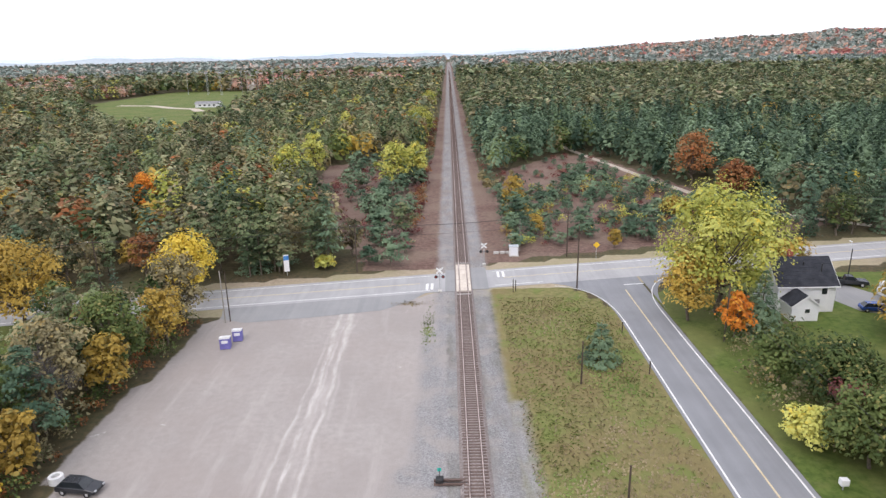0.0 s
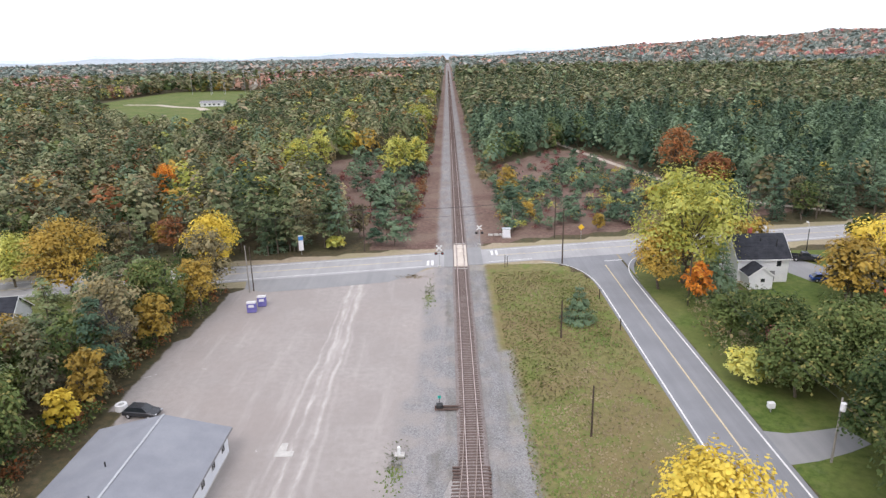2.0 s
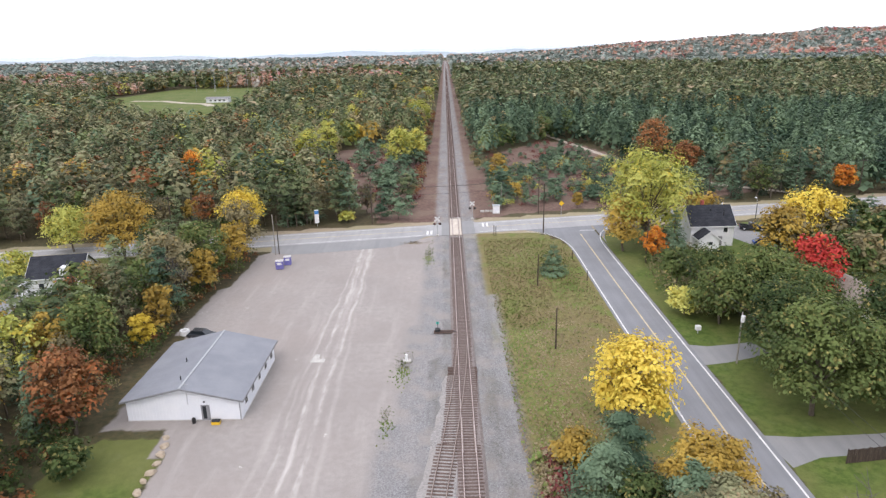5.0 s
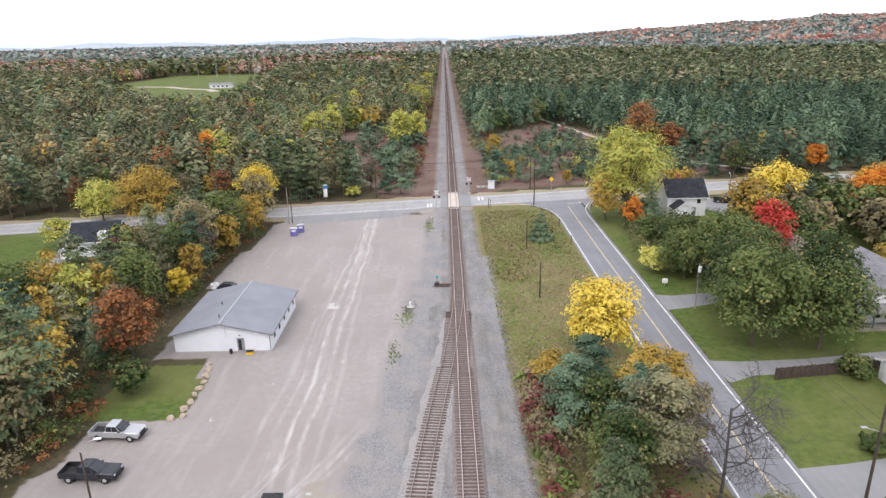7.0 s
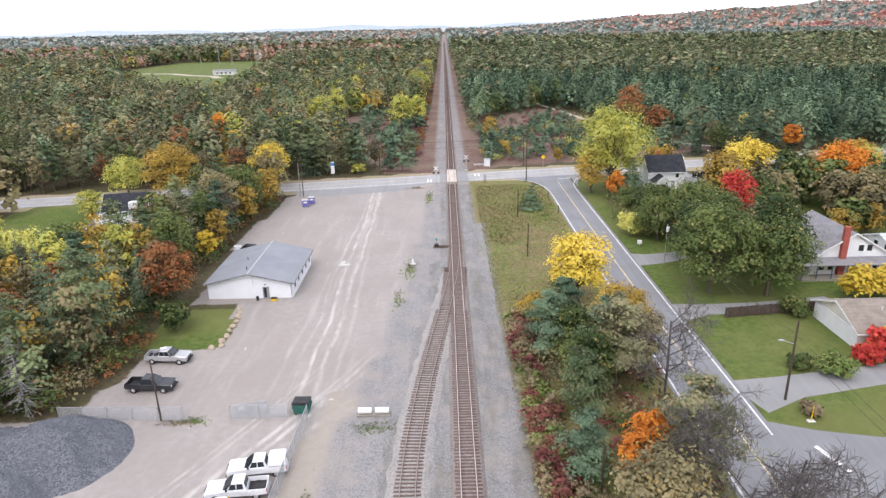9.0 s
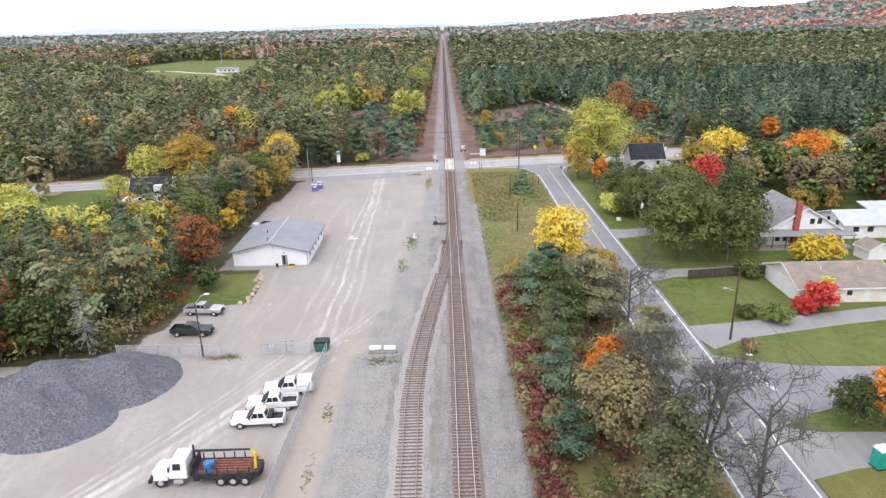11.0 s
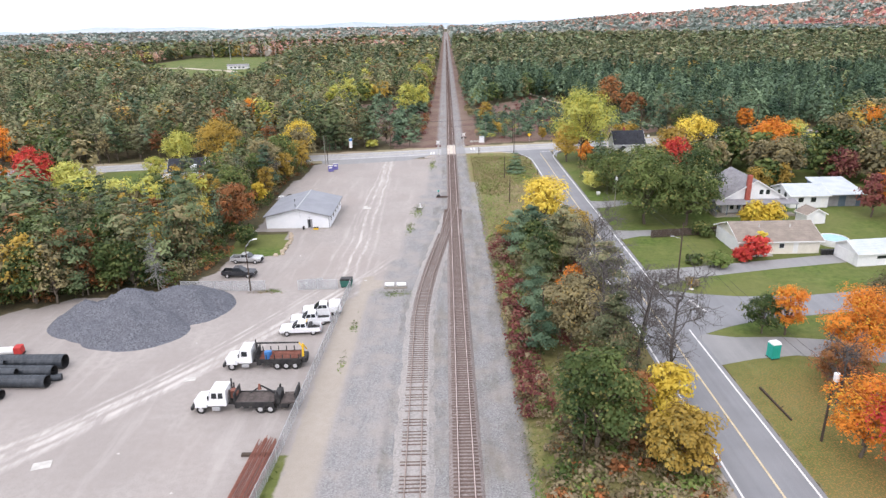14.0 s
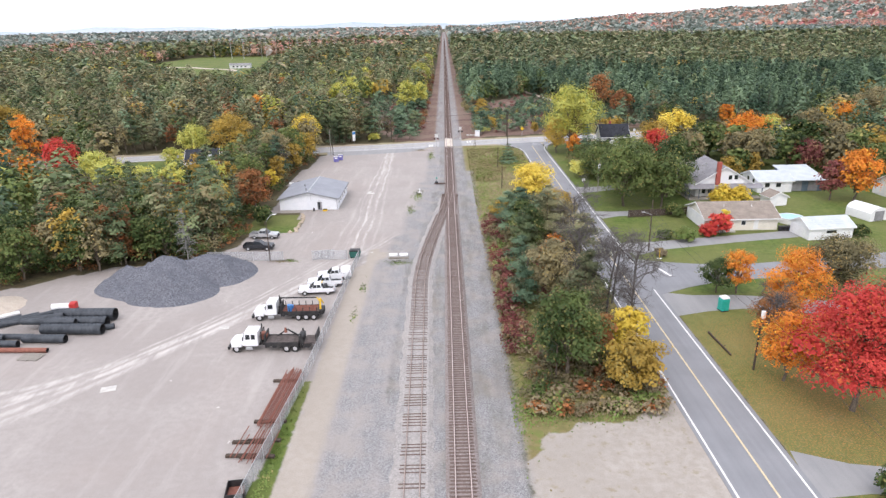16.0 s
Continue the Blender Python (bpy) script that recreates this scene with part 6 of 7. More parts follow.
def heap(name, x, y, r, h, material, label, seed):
    n = 28
    v, q = [(0, 0, h)], []
    bm = bmesh.new()
    rng = random.Random(seed)
    top = bm.verts.new((x, y, h))
    rings = []
    for k in range(1, 7):
        f = k / 6
        rings.append([bm.verts.new((x + r * f * math.cos(6.283 * i / n) * (1 + 0.1 * math.sin(3 * i)), y + r * f * math.sin(6.283 * i / n), h * (1 - f) ** 1.2 - 0.02 + rng.uniform(-0.04, 0.04) * (1 - f))) for i in range(n)])
    for i in range(n):
        j = (i + 1) % n
        bm.faces.new((top, rings[0][i], rings[0][j]))
        for a, b in zip(rings, rings[1:]):
            bm.faces.new((a[i], b[i], b[j], a[j]))
    return solid(name, bm, material, label, "pile", "stuff")


heap("sand_heap", -72, -22, 5.0, 2.0, SAND_STONE, "low heap of brown sand", 4)


def culvert(x, y, z, r, length, yaw, label, material=CULVERT):
    """A ribbed drain pipe lying on its side."""
    ob = thing("culvert_pipe", label, "pipe", pose(x, y, z + r, 0, 0, yaw), "stack of drain pipes")
    bm = bmesh.new()
    n, seg = 18, max(6, int(length / 0.28))
    rows = []
    for k in range(seg + 1):
        rr = r * (1.0 if k % 2 else 0.955)
        rows.append([bm.verts.new((-length / 2 + length * k / seg, rr * math.cos(6.2832 * i / n), rr * math.sin(6.2832 * i / n))) for i in range(n)])
    for a, b in zip(rows, rows[1:]):
        for i in range(n):
            j = (i + 1) % n
            bm.faces.new((a[i], a[j], b[j], b[i]))
    part("shell", bm, material, ob, "", 0, False)
    part("liner", tube((-length / 2, 0, 0), (length / 2, 0, 0), r * 0.94, None, n, None, 0.03), BLACK, ob, "dark inside of the pipe")
    return ob


for x, y, z, r, ln, yaw in ((-54.0, -26.9, 0, 0.95, 9, -1), (-54.6, -29.2, 0, 0.8, 10, -2), (-53.6, -31.6, 0, 0.8, 9, -2), (-61.5, -33.0, 0, 0.42, 6, -2), (-56.2, -34.2, 0, 0.62, 6.2, -3), (-63, -27.2, 0, 0.45, 8, 38), (-65.2, -28.0, 0, 0.45, 8, 38), (-67.4, -28.8, 0, 0.45, 8, 38), (-57.5, -30.5, 1.0, 0.5, 8, -2), (-60.5, -29.4, 0.9, 0.45, 8, 20), (-66, -33.5, 0, 0.45, 7, 2), (-62.2, -35.4, 0, 0.5, 6, -2), (-69.5, -31.5, 0, 0.45, 8, 30)):
    culvert(x, y, z, r, ln, yaw, "black ribbed plastic drain pipe lying in the yard")
culvert(-68.6, -26.6, 0, 0.3, 7, 38, "pale grey plastic pipe lying in the yard", FLAT_WHITE)
culvert(-59.6, -37.0, 0, 0.35, 11, -2, "rusty brown steel pipe lying in the yard", STEEL_RUST)
culvert(-48.9, -30.2, 0, 0.42, 1.2, 20, "short black pipe end lying in the yard")


def pallet(x, y, yaw):
    ob = thing("pallet", "weathered wooden pallet on the ground", "pallet", pose(x, y, 0, 0, 0, yaw))
    for k in range(7):
        part("slat", box(-1.5, 1.5, -0.9 + k * 0.28, -0.72 + k * 0.28, 0.12, 0.16), GREY_WOOD, ob)
    for k in (-1.3, 0, 1.3):
        part("bearer", box(k - 0.08, k + 0.08, -0.9, 0.98, 0, 0.12), GREY_WOOD, ob)


pallet(-55.6, -38.6, -6)
float_boat = thing("covered_skid", "red and white machine part under a cover", "machine", pose(-59.5, -23.4, 0, 0, 0, 10))
part("tank", tube((-1.6, 0, 0.7), (1.2, 0, 0.7), 0.6, 0.5, 12), FLAT_WHITE, float_boat, "white rounded tank", 0.03)
part("guard", box(1.0, 2.0, -0.6, 0.6, 0.2, 1.3), RED_PAINT, float_boat, "red end guard", 0.08)
part("skid", box(-1.8, 2.0, -0.7, 0.7, 0.0, 0.16), BLACK, float_boat, "black skid")


def rod_bundle(x, y0, y1, n, label, z=0.32, slope=0.12):
    ob = thing("steel_rods", label, "steel rods", pose(0, 0, 0), "stored steel rods")
    rng = random.Random(int(y0 * 7))
    for yb in (y0 + 1.0, y1 - 1.5):
        part("bearer", box(x - 2.0, x + 1.6, yb - 0.2, yb + 0.2, 0, 0.3), POLE_WOOD, ob, "dark timber bearer", 0.02)
    for k in range(n):
        xx = x - 1.5 + 2.6 * k / n
        a, b = y0 + rng.uniform(-0.5, 0.6), y1 + rng.uniform(-0.5, 1.6)
        part("rod", tube((xx + rng.uniform(-0.1, 0.1), a, z + 0.06 * (k % 2)), (xx + slope * (b - a) * 0.5, b, z + 0.06 * (k % 2)), 0.055, None, 5), STEEL_RUST, ob)
    return ob


rod_bundle(-18.9, -55.6, -44.4, 20, "bundle of rusty red steel rods on timber bearers")
rod_bundle(-18.7, -61.8, -56.6, 9, "short bundle of rusty steel rods on timber bearers", 0.32, 0.14)
rod_bundle(-20.2, -61.6, -56.8, 4, "few loose rusty steel rods on timber bearers", 0.34, 0.2)
scrap = thing("steel_crate", "rusty open steel crate beside the fence", "crate", pose(-19.4, -66.2, 0, 0, 0, 8))
for a in (-0.9, 0.86):
    part("side", box(a, a + 0.06, -1.1, 1.1, 0, 0.8), BLACK, scrap)
    part("end", box(-0.84, 0.86, a * 1.2, a * 1.2 + 0.06, 0, 0.8), BLACK, scrap)
part("base", box(-0.84, 0.86, -1.0, 1.0, 0.02, 0.1), STEEL_RUST, scrap)


def dumpster(x, y):
    ob = thing("waste_container", "dark green steel waste container", "dumpster", pose(x, y, 0, 0, 0, 0))
    part("body", hexa((-0.85, 0.85, -0.75, 0.75, 0.15), (-0.95, 0.95, -0.9, 0.9, 1.35)), GREEN_STEEL, ob, "", 0.03)
    part("lid", prism([(-0.92, 1.35), (0.92, 1.35), (0.92, 1.4), (-0.92, 1.65)], -0.95, 0.95, "x"), BLACK, ob, "dark plastic lid")
    for s in (-1, 1):
        part("sleeve", box(s * 1.0 - 0.06, s * 1.0 + 0.06, -0.7, 0.7, 0.8, 0.95), GREEN_STEEL, ob)
        part("skid", box(s * 0.6 - 0.1, s * 0.6 + 0.1, -0.75, 0.75, 0, 0.15), BLACK, ob)


dumpster(-16.5, -0.9)


def chain_fence(name, p0, p1, label, gap=3.0, h=1.8):
    """Posts, rails and mesh panels between two points."""
    a, b = Vector((*p0, 0)), Vector((*p1, 0))
    d = b - a
    ln, yaw = d.length, math.degrees(math.atan2(d.y, d.x))
    ob = thing(name, label, "fence", pose(*p0, 0, 0, 0, yaw))
    n = max(1, round(ln / gap))
    for k in range(n + 1):
        part("post", tube((ln * k / n, 0, 0), (ln * k / n, 0, h + 0.1), 0.04, None, 6), GALV, ob)
    for k in range(n):
        x0, x1 = ln * k / n, ln * (k + 1) / n
        part("rail", tube((x0, 0, h), (x1, 0, h), 0.028, None, 5), GALV, ob)
        part("mesh_panel", box(x0 + 0.04, x1 - 0.04, -0.006, 0.006, 0.05, h - 0.03), CHAIN, ob, "grey chain-link mesh")
    return ob


chain_fence("chain_fence", (-15.6, -2.4), (-16.3, -24), "grey chain-link fence along the yard")
chain_fence("chain_fence", (-16.3, -24), (-17.0, -47), "grey chain-link fence along the yard")
chain_fence("chain_fence", (-17.0, -47), (-18.7, -70), "grey chain-link fence along the yard")
chain_fence("chain_fence", (-18.7, -70), (-21, -100), "grey chain-link fence along the yard")
chain_fence("chain_fence", (-24.4, -2.2), (-17.8, -2.2), "chain-link fence beside the gateway")
chain_fence("chain_fence", (-44, -2.0), (-29.8, -2.3), "chain-link fence behind the stone heap")
gate = chain_fence("yard_gate", (-23.9, -2.0), (-20.4, -1.2), "open chain-link gate leaf", 3.6, 1.7)
part("sign_board", box(0.4, 1.1, -0.04, -0.015, 0.9, 1.4), FLAT_WHITE, gate, "small pale sign board")


def boulder(x, y, s, seed, label="tan boulder along the edge of the grass"):
    r = random.Random(seed)
    bm = bmesh.new()
    bmesh.ops.create_icosphere(bm, subdivisions=2, radius=1)
    for v in bm.verts:
        k = 0.8 + 0.35 * noise.noise(v.co * 1.3 + Vector((seed, 0, 0)))
        v.co = Vector((v.co.x * s * k * r.uniform(0.97, 1.03), v.co.y * s * k * 0.8, max(v.co.z * s * k * 0.6, -0.15 * s) + 0.15 * s))
    ob = part("boulder", bm, ROCK, None)
    ob.matrix_basis = pose(x, y, 0, 0, 0, r.uniform(0, 360))
    return tagged(ob, label, "rock", "row of boulders")


for k, (x, y) in enumerate(((-32.5, 28.3), (-32.0, 26.6), (-31.7, 25.0), (-31.5, 23.4), (-31.4, 21.8), (-31.6, 20.4), (-31.4, 18.6), (-31.6, 17.0), (-31.2, 15.6), (-32.4, 15.0))):
    boulder(x, y, 0.55 + 0.25 * ((k * 7) % 5) / 4, k)

tyre_stack = thing("painted_tyre", "large white-painted tyre lying on the ground", "tyre", pose(-41.3, 57.0, 0))
for z in (0.0, 0.42):
    part("tyre", tube((0, 0, z), (0, 0, z + 0.4), 0.75, 0.72, 20, None, 0.3), FLAT_WHITE, tyre_stack, "white-painted tyre", 0.03)


def bin_box(x, y, w, h, yaw, label):
    ob = thing("donation_bin", label, "bin", pose(x, y, 0, 0, 0, yaw))
    part("body", box(-w / 2, w / 2, -0.6, 0.6, 0.05, h), PURPLE, ob, "", 0.04)
    part("lid", prism([(-0.62, h), (0.62, h), (0.62, h + 0.05), (-0.62, h + 0.3)], -w / 2, w / 2, "x"), FLAT_WHITE, ob, "pale sloping top")
    part("chute", box(-w * 0.3, w * 0.3, -0.68, -0.6, h * 0.6, h * 0.85), FLAT_WHITE, ob, "pale drop chute")
    part("base", box(-w / 2 + 0.05, w / 2 - 0.05, -0.55, 0.55, 0, 0.06), BLACK, ob)


bin_box(-34.0, 88.5, 1.5, 1.7, 8, "violet-blue donation bin at the edge of the yard")
bin_box(-33.0, 91.2, 1.4, 1.7, 8, "violet-blue donation bin with a pale front")
grit = thing("salt_box", "small yellow box by the door", "box", pose(-27.7, 31.2, 0))
part("body", box(-0.5, 0.5, -0.3, 0.3, 0.0, 0.42), YELLOW, grit, "", 0.03)
part("lid", box(-0.52, 0.52, -0.32, 0.32, 0.42, 0.5), BLACK, grit, "dark lid")
can = thing("waste_bin", "small dark bin beside the door", "bin", pose(-30.4, 31.4, 0))
part("body", tube((0, 0, 0), (0, 0, 0.6), 0.2, 0.23, 10), BLACK, can)
part("lid", tube((0, 0, 0.6), (0, 0, 0.68), 0.25, 0.2, 10), BLACK, can)
tank_pair = thing("white_tanks", "two short white cylinders on a timber skid", "tank", pose(-8.2, -1.9, 0))
part("skid", box(-1.9, 1.9, -0.45, 0.45, 0, 0.25), GREY_WOOD, tank_pair, "weathered timber skid", 0.02)
for a, b in ((-1.75, -0.2), (0.2, 1.75)):
    part("cylinder", tube((a, 0, 0.6), (b, 0, 0.6), 0.36, None, 14), FLAT_WHITE, tank_pair, "white painted cylinder", 0.04)

pad = bmesh.new()
prism([(-19.6, 46.6), (-17.6, 46.6), (-17.6, 47.6), (-18.5, 47.6), (-18.6, 49.2), (-19.3, 49.2)], 0.004, 0.03, "z", pad)
solid("concrete_pad", pad, CONCRETE, "small pale concrete pad in the dirt")
for x, y, w in ((-41, -47, 0.9), (-32, -30.5, 0.7), (-13.6, 1.5, 0.25)):
    slab = thing("flat_slab", "pale flat slab lying on the dirt", "slab", pose(x, y, 0, 0, 0, 20 * w))
    part("slab", box(-w, w, -w * 0.7, w * 0.7, 0.0, 0.04), CONCRETE, slab, "", 0.01)

# ---- houses ----
def gabled(ob, x0, x1, y0, y1, e, r, along, wall, roof, over=0.4, trim=FLAT_WHITE):
    """Walls and a ridge roof over a rectangle; the ridge runs along x or y. Returns nothing; parts go under ob."""
    if along == "x":
        m, a0, a1, ax = (y0 + y1) / 2, x0, x1, "x"
        lo, hi = y0, y1
    else:
        m, a0, a1, ax = (x0 + x1) / 2, y0, y1, "y"
        lo, hi = x0, x1
    prof = [(lo, 0), (hi, 0), (hi, e), (m, r - 0.06), (lo, e)]
    part("wall", prism(prof, a0, a1, ax), wall, ob, "outer walls with gable ends")
    s = (r - e) / (m - lo)
    for side in (-1, 1):
        edge = m + side * (m - lo + over)
        ze = r - s * (m - lo + over)
        part("roof", prism([(m, r), (edge, ze), (edge, ze + 0.16), (m, r + 0.16)], a0 - over, a1 + over, ax), roof, ob, "sloping roof side")
        part("eave_trim", prism([(edge, ze - 0.06), (edge + side * 0.05, ze - 0.06), (edge + side * 0.05, ze + 0.15), (edge, ze + 0.15)], a0 - over, a1 + over, ax), trim, ob, "eave trim")
        for a in (a0 - over - 0.05, a1 + over):
            part("gable_trim", prism([(m, r - 0.08), (edge, ze - 0.08), (edge, ze + 0.17), (m, r + 0.17)], a, a + 0.05, ax), trim, ob, "gable trim board")
    # courses of the roof
    for side in (-1, 1):
        n = max(4, int((m - lo + over) / 0.55))
        for k in range(1, n):
            f = (m - lo + over) * k / n
            z = r - s * f + 0.16
            q = m + side * f
            part("roof_course", prism([(q - 0.025, z + (0.025 * s if side > 0 else -0.025 * s)), (q + 0.025, z + (-0.025 * s if side > 0 else 0.025 * s)), (q + 0.025, z + 0.014), (q - 0.025, z + 0.014)], a0 - over, a1 + over, ax), roof, ob)


def window(ob, x, y, z, w, h, face, glass=GLASS_DARK):
    """A framed window on a wall that faces along -x, +x or -y."""
    if face == "-y":
        f = part("window", box(x - w / 2, x + w / 2, y - 0.05, y + 0.02, z, z + h), FLAT_WHITE, ob, "white window frame", 0.01)
        part("pane", box(x - w / 2 + 0.08, x + w / 2 - 0.08, y - 0.065, y - 0.05, z + 0.08, z + h - 0.08), glass, f, "dark glass")
    else:
        s = -1 if face == "-x" else 1
        a, b = sorted((x + s * 0.05, x - s * 0.02))
        f = part("window", box(a, b, y - w / 2, y + w / 2, z, z + h), FLAT_WHITE, ob, "white window frame", 0.01)
        a, b = sorted((x + s * 0.05, x + s * 0.065))
        part("pane", box(a, b, y - w / 2 + 0.08, y + w / 2 - 0.08, z + 0.08, z + h - 0.08), glass, f, "dark glass")


def door(ob, x, y, material=TRIM_GREY, h=2.05):
    d = part("door", box(x - 0.46, x + 0.46, y - 0.05, y + 0.01, 0.15, 0.15 + h), material, ob, "house door", 0.01)
    part("handle", tube((x + 0.34, y - 0.1, 1.1), (x + 0.34, y - 0.05, 1.1), 0.03, None, 6), GALV, d)


corner = thing("corner_house", "white two-storey house with a dark shingle roof", "house", pose(0, 0, 0))
gabled(corner, 52.6, 61.8, 98.5, 106.5, 4.7, 8.1, "x", WHITE_SIDING, ROOF_DARK)
gabled(corner, 53.2, 57.4, 94.9, 98.4, 2.6, 4.2, "y", WHITE_SIDING, ROOF_DARK, 0.3)
window(corner, 55.6, 94.9, 1.3, 0.9, 0.8, "-y")
window(corner, 60, 98.5, 3.0, 1.0, 1.2, "-y")
window(corner, 61.8, 102, 2.8, 1.0, 1.3, "+x")
door(corner, 59.0, 98.5)
for x, y in ((57.5, 101.2), (60.0, 100.2)):
    part("roof_vent", tube((x, y, 6.3), (x, y, 7.7), 0.08, None, 8), BLACK, corner, "black roof vent")
part("chimney", box(56.2, 56.8, 103.5, 104.1, 6.5, 9.0), BRICK_RED, corner, "brick chimney")

bungalow = thing("bungalow", "pale bungalow with a tan shingle roof", "house", pose(-2.0, 0, 0))
gabled(bungalow, 56.2, 71.0, 11.2, 21.6, 2.6, 4.7, "x", CREAM, ROOF_TAN, 0.5)
for y, w in ((18.6, 1.9), (13.6, 0.9)):
    window(bungalow, 56.2, y, 1.0, w, 1.2, "-x")
window(bungalow, 60.2, 11.2, 1.1, 1.3, 1.1, "-y")
window(bungalow, 64.0, 11.2, 1.1, 1.0, 1.0, "-y")
door(bungalow, 66.6, 11.2, FLAT_WHITE)
part("porch", box(57.4, 62.0, 9.9, 11.15, 0, 0.3), CONCRETE, bungalow, "low concrete porch", 0.02)
part("side_wall", box(56.05, 56.19, 11.3, 21.5, 0.1, 2.6), WHITE_SIDING, bungalow, "pale blue-white end cladding")
for x in (61.0, 66.8):
    part("roof_vent", tube((x, 14.6, 3.9), (x, 14.6, 4.6), 0.07, None, 8), FLAT_WHITE, bungalow, "white roof vent")

manor = thing("veranda_house", "large house with grey shingle roof and veranda", "house", pose(0, 0, 0))
gabled(manor, 61.5, 75.0, 37.0, 50.0, 3.6, 7.6, "y", WHITE_SIDING, ROOF_GREY, 0.5)
gabled(manor, 58.0, 70.0, 50.5, 64.0, 3.2, 5.9, "y", CREAM, ROOF_TAN, 0.5)
part("veranda_roof", prism([(59.2, 2.75), (61.4, 3.35), (61.4, 3.5), (59.2, 2.9)], 36.6, 50.0, "y"), ROOF_GREY, manor, "grey veranda roof")
part("veranda_roof", prism([(34.6, 2.75), (36.9, 3.35), (36.9, 3.5), (34.6, 2.9)], 59.2, 77.0, "x"), ROOF_GREY, manor, "grey veranda roof")
part("veranda_floor", box(59.3, 61.45, 34.8, 50, 0, 0.4), GREY_WOOD, manor, "pale veranda deck")
part("veranda_floor", box(61.5, 76.8, 34.8, 36.95, 0, 0.4), GREY_WOOD, manor, "pale veranda deck")
for k in range(7):
    part("veranda_post", box(59.3, 59.45, 35.0 + 2.4 * k, 35.15 + 2.4 * k, 0.4, 2.85), BLUE_SIDING, manor, "dark blue veranda post")
for k in range(7):
    part("veranda_post", box(61.6 + 2.5 * k, 61.75 + 2.5 * k, 34.85, 35.0, 0.4, 2.85), BLUE_SIDING, manor, "dark blue veranda post")
part("railing", box(59.34, 59.4, 35, 49.8, 1.2, 1.28), FLAT_WHITE, manor, "white veranda railing")
part("chimney", box(66.0, 67.0, 36.3, 36.95, 0.4, 8.9), BRICK_RED, manor, "tall red brick chimney", 0.02)
window(manor, 69.6, 37.0, 4.4, 1.0, 1.2, "-y")
window(manor, 71.0, 37.0, 4.4, 1.0, 1.2, "-y")
for x in (63.5, 65.0, 69.0, 72.5):
    window(manor, x, 37.0, 1.1, 1.0, 1.4, "-y")
for y in (40, 43.5, 47):
    window(manor, 61.5, y, 1.1, 1.1, 1.4, "-x")
part("chimney", box(64.6, 65.2, 57, 57.6, 4.8, 6.9), BRICK_RED, manor, "brick chimney")

blue_house = thing("blue_house", "white and slate-blue house with pale metal roofs", "house", pose(0, 0, 0))
gabled(blue_house, 78.5, 87.0, 41.0, 50.0, 2.9, 4.5, "x", WHITE_SIDING, ROOF_WHITE, 0.4)
part("wing", prism([(41.8, 0), (51, 0), (51, 4.2), (41.8, 2.95)], 87.1, 95.0, "x"), BLUE_SIDING, blue_house, "slate-blue wing")
part("wing_roof", prism([(40.8, 2.85), (51.8, 4.4), (51.8, 4.58), (40.8, 3.03)], 86.8, 95.6, "x"), ROOF_WHITE, blue_house, "pale single-slope metal roof")
for y in (43.5, 46.5):
    window(blue_house, 78.5, y, 1.6, 1.2, 1.5, "-x")
for x in (80.8, 83.6):
    window(blue_house, x, 41.0, 1.3, 1.3, 1.2, "-y")
door(blue_house, 85.8, 41.0, FLAT_WHITE)
for x in (88.6, 92.6):
    part("garage_door", box(x - 1.2, x + 1.2, 41.74, 41.82, 0.1, 2.5), TRIM_GREY, blue_house, "grey wide door", 0.02)
part("post", box(95.3, 95.5, 41.2, 41.4, 0, 2.95), BLACK, blue_house, "dark roof post")

garage = thing("garage", "white garage with a pale metal roof", "garage", pose(76.0, 7.6, 0, 0, 0, 6))
gabled(garage, -4.6, 4.6, -3.0, 3.0, 2.4, 3.8, "x", WHITE_SIDING, ROOF_WHITE, 0.35)
window(garage, 0.0, -3.0, 1.2, 2.2, 0.7, "-y")
part("garage_door", box(-4.68, -4.62, -2.2, 2.2, 0.1, 2.15), FLAT_WHITE, garage, "white panelled door", 0.01)
shed = thing("garden_shed", "small white shed with a tan roof", "shed", pose(77.5, 30.5, 0, 0, 0, 10))
gabled(shed, -2.2, 2.2, -1.7, 1.7, 2.1, 3.2, "y", WHITE_SIDING, ROOF_TAN, 0.3)
door(shed, 0.0, -1.7, FLAT_WHITE, 1.8)
white_shed = thing("tent_garage", "white arched fabric garden shelter", "shelter", pose(92, 19, 0, 0, 0, 15))
part("cover", prism([(-2.2, 0), (-2.2, 1.8), (-1.5, 2.6), (0, 3.0), (1.5, 2.6), (2.2, 1.8), (2.2, 0)], -3.2, 3.2, "y"), WHITE_SIDING, white_shed, "", 0.05)
part("end_flap", box(-1.2, 1.2, -3.26, -3.2, 0.1, 2.2), TRIM_GREY, white_shed, "grey end flap")

left_house = thing("roadside_house", "pale house with a dark roof beside the highway", "house", pose(-73, 80, 0, 0, 0, 10))
gabled(left_house, -4.6, 4.6, -4.0, 4.0, 3.4, 6.3, "x", WHITE_SIDING, ROOF_DARK, 0.4)
part("lean_to", prism([(-6.6, 0), (-4.7, 0), (-4.7, 2.7), (-6.6, 2.1)], -4.5, 1.0, "y"), WHITE_SIDING, left_house, "pale lean-to")
part("dormer", box(1.0, 2.8, -4.0, -2.0, 3.6, 5.0), WHITE_SIDING, left_house, "pale dormer")
for x in (-2.4, 2.2):
    window(left_house, x, -4.0, 1.2, 1.0, 1.2, "-y")
window(left_house, 4.6, 0, 1.4, 1.0, 1.2, "+x")


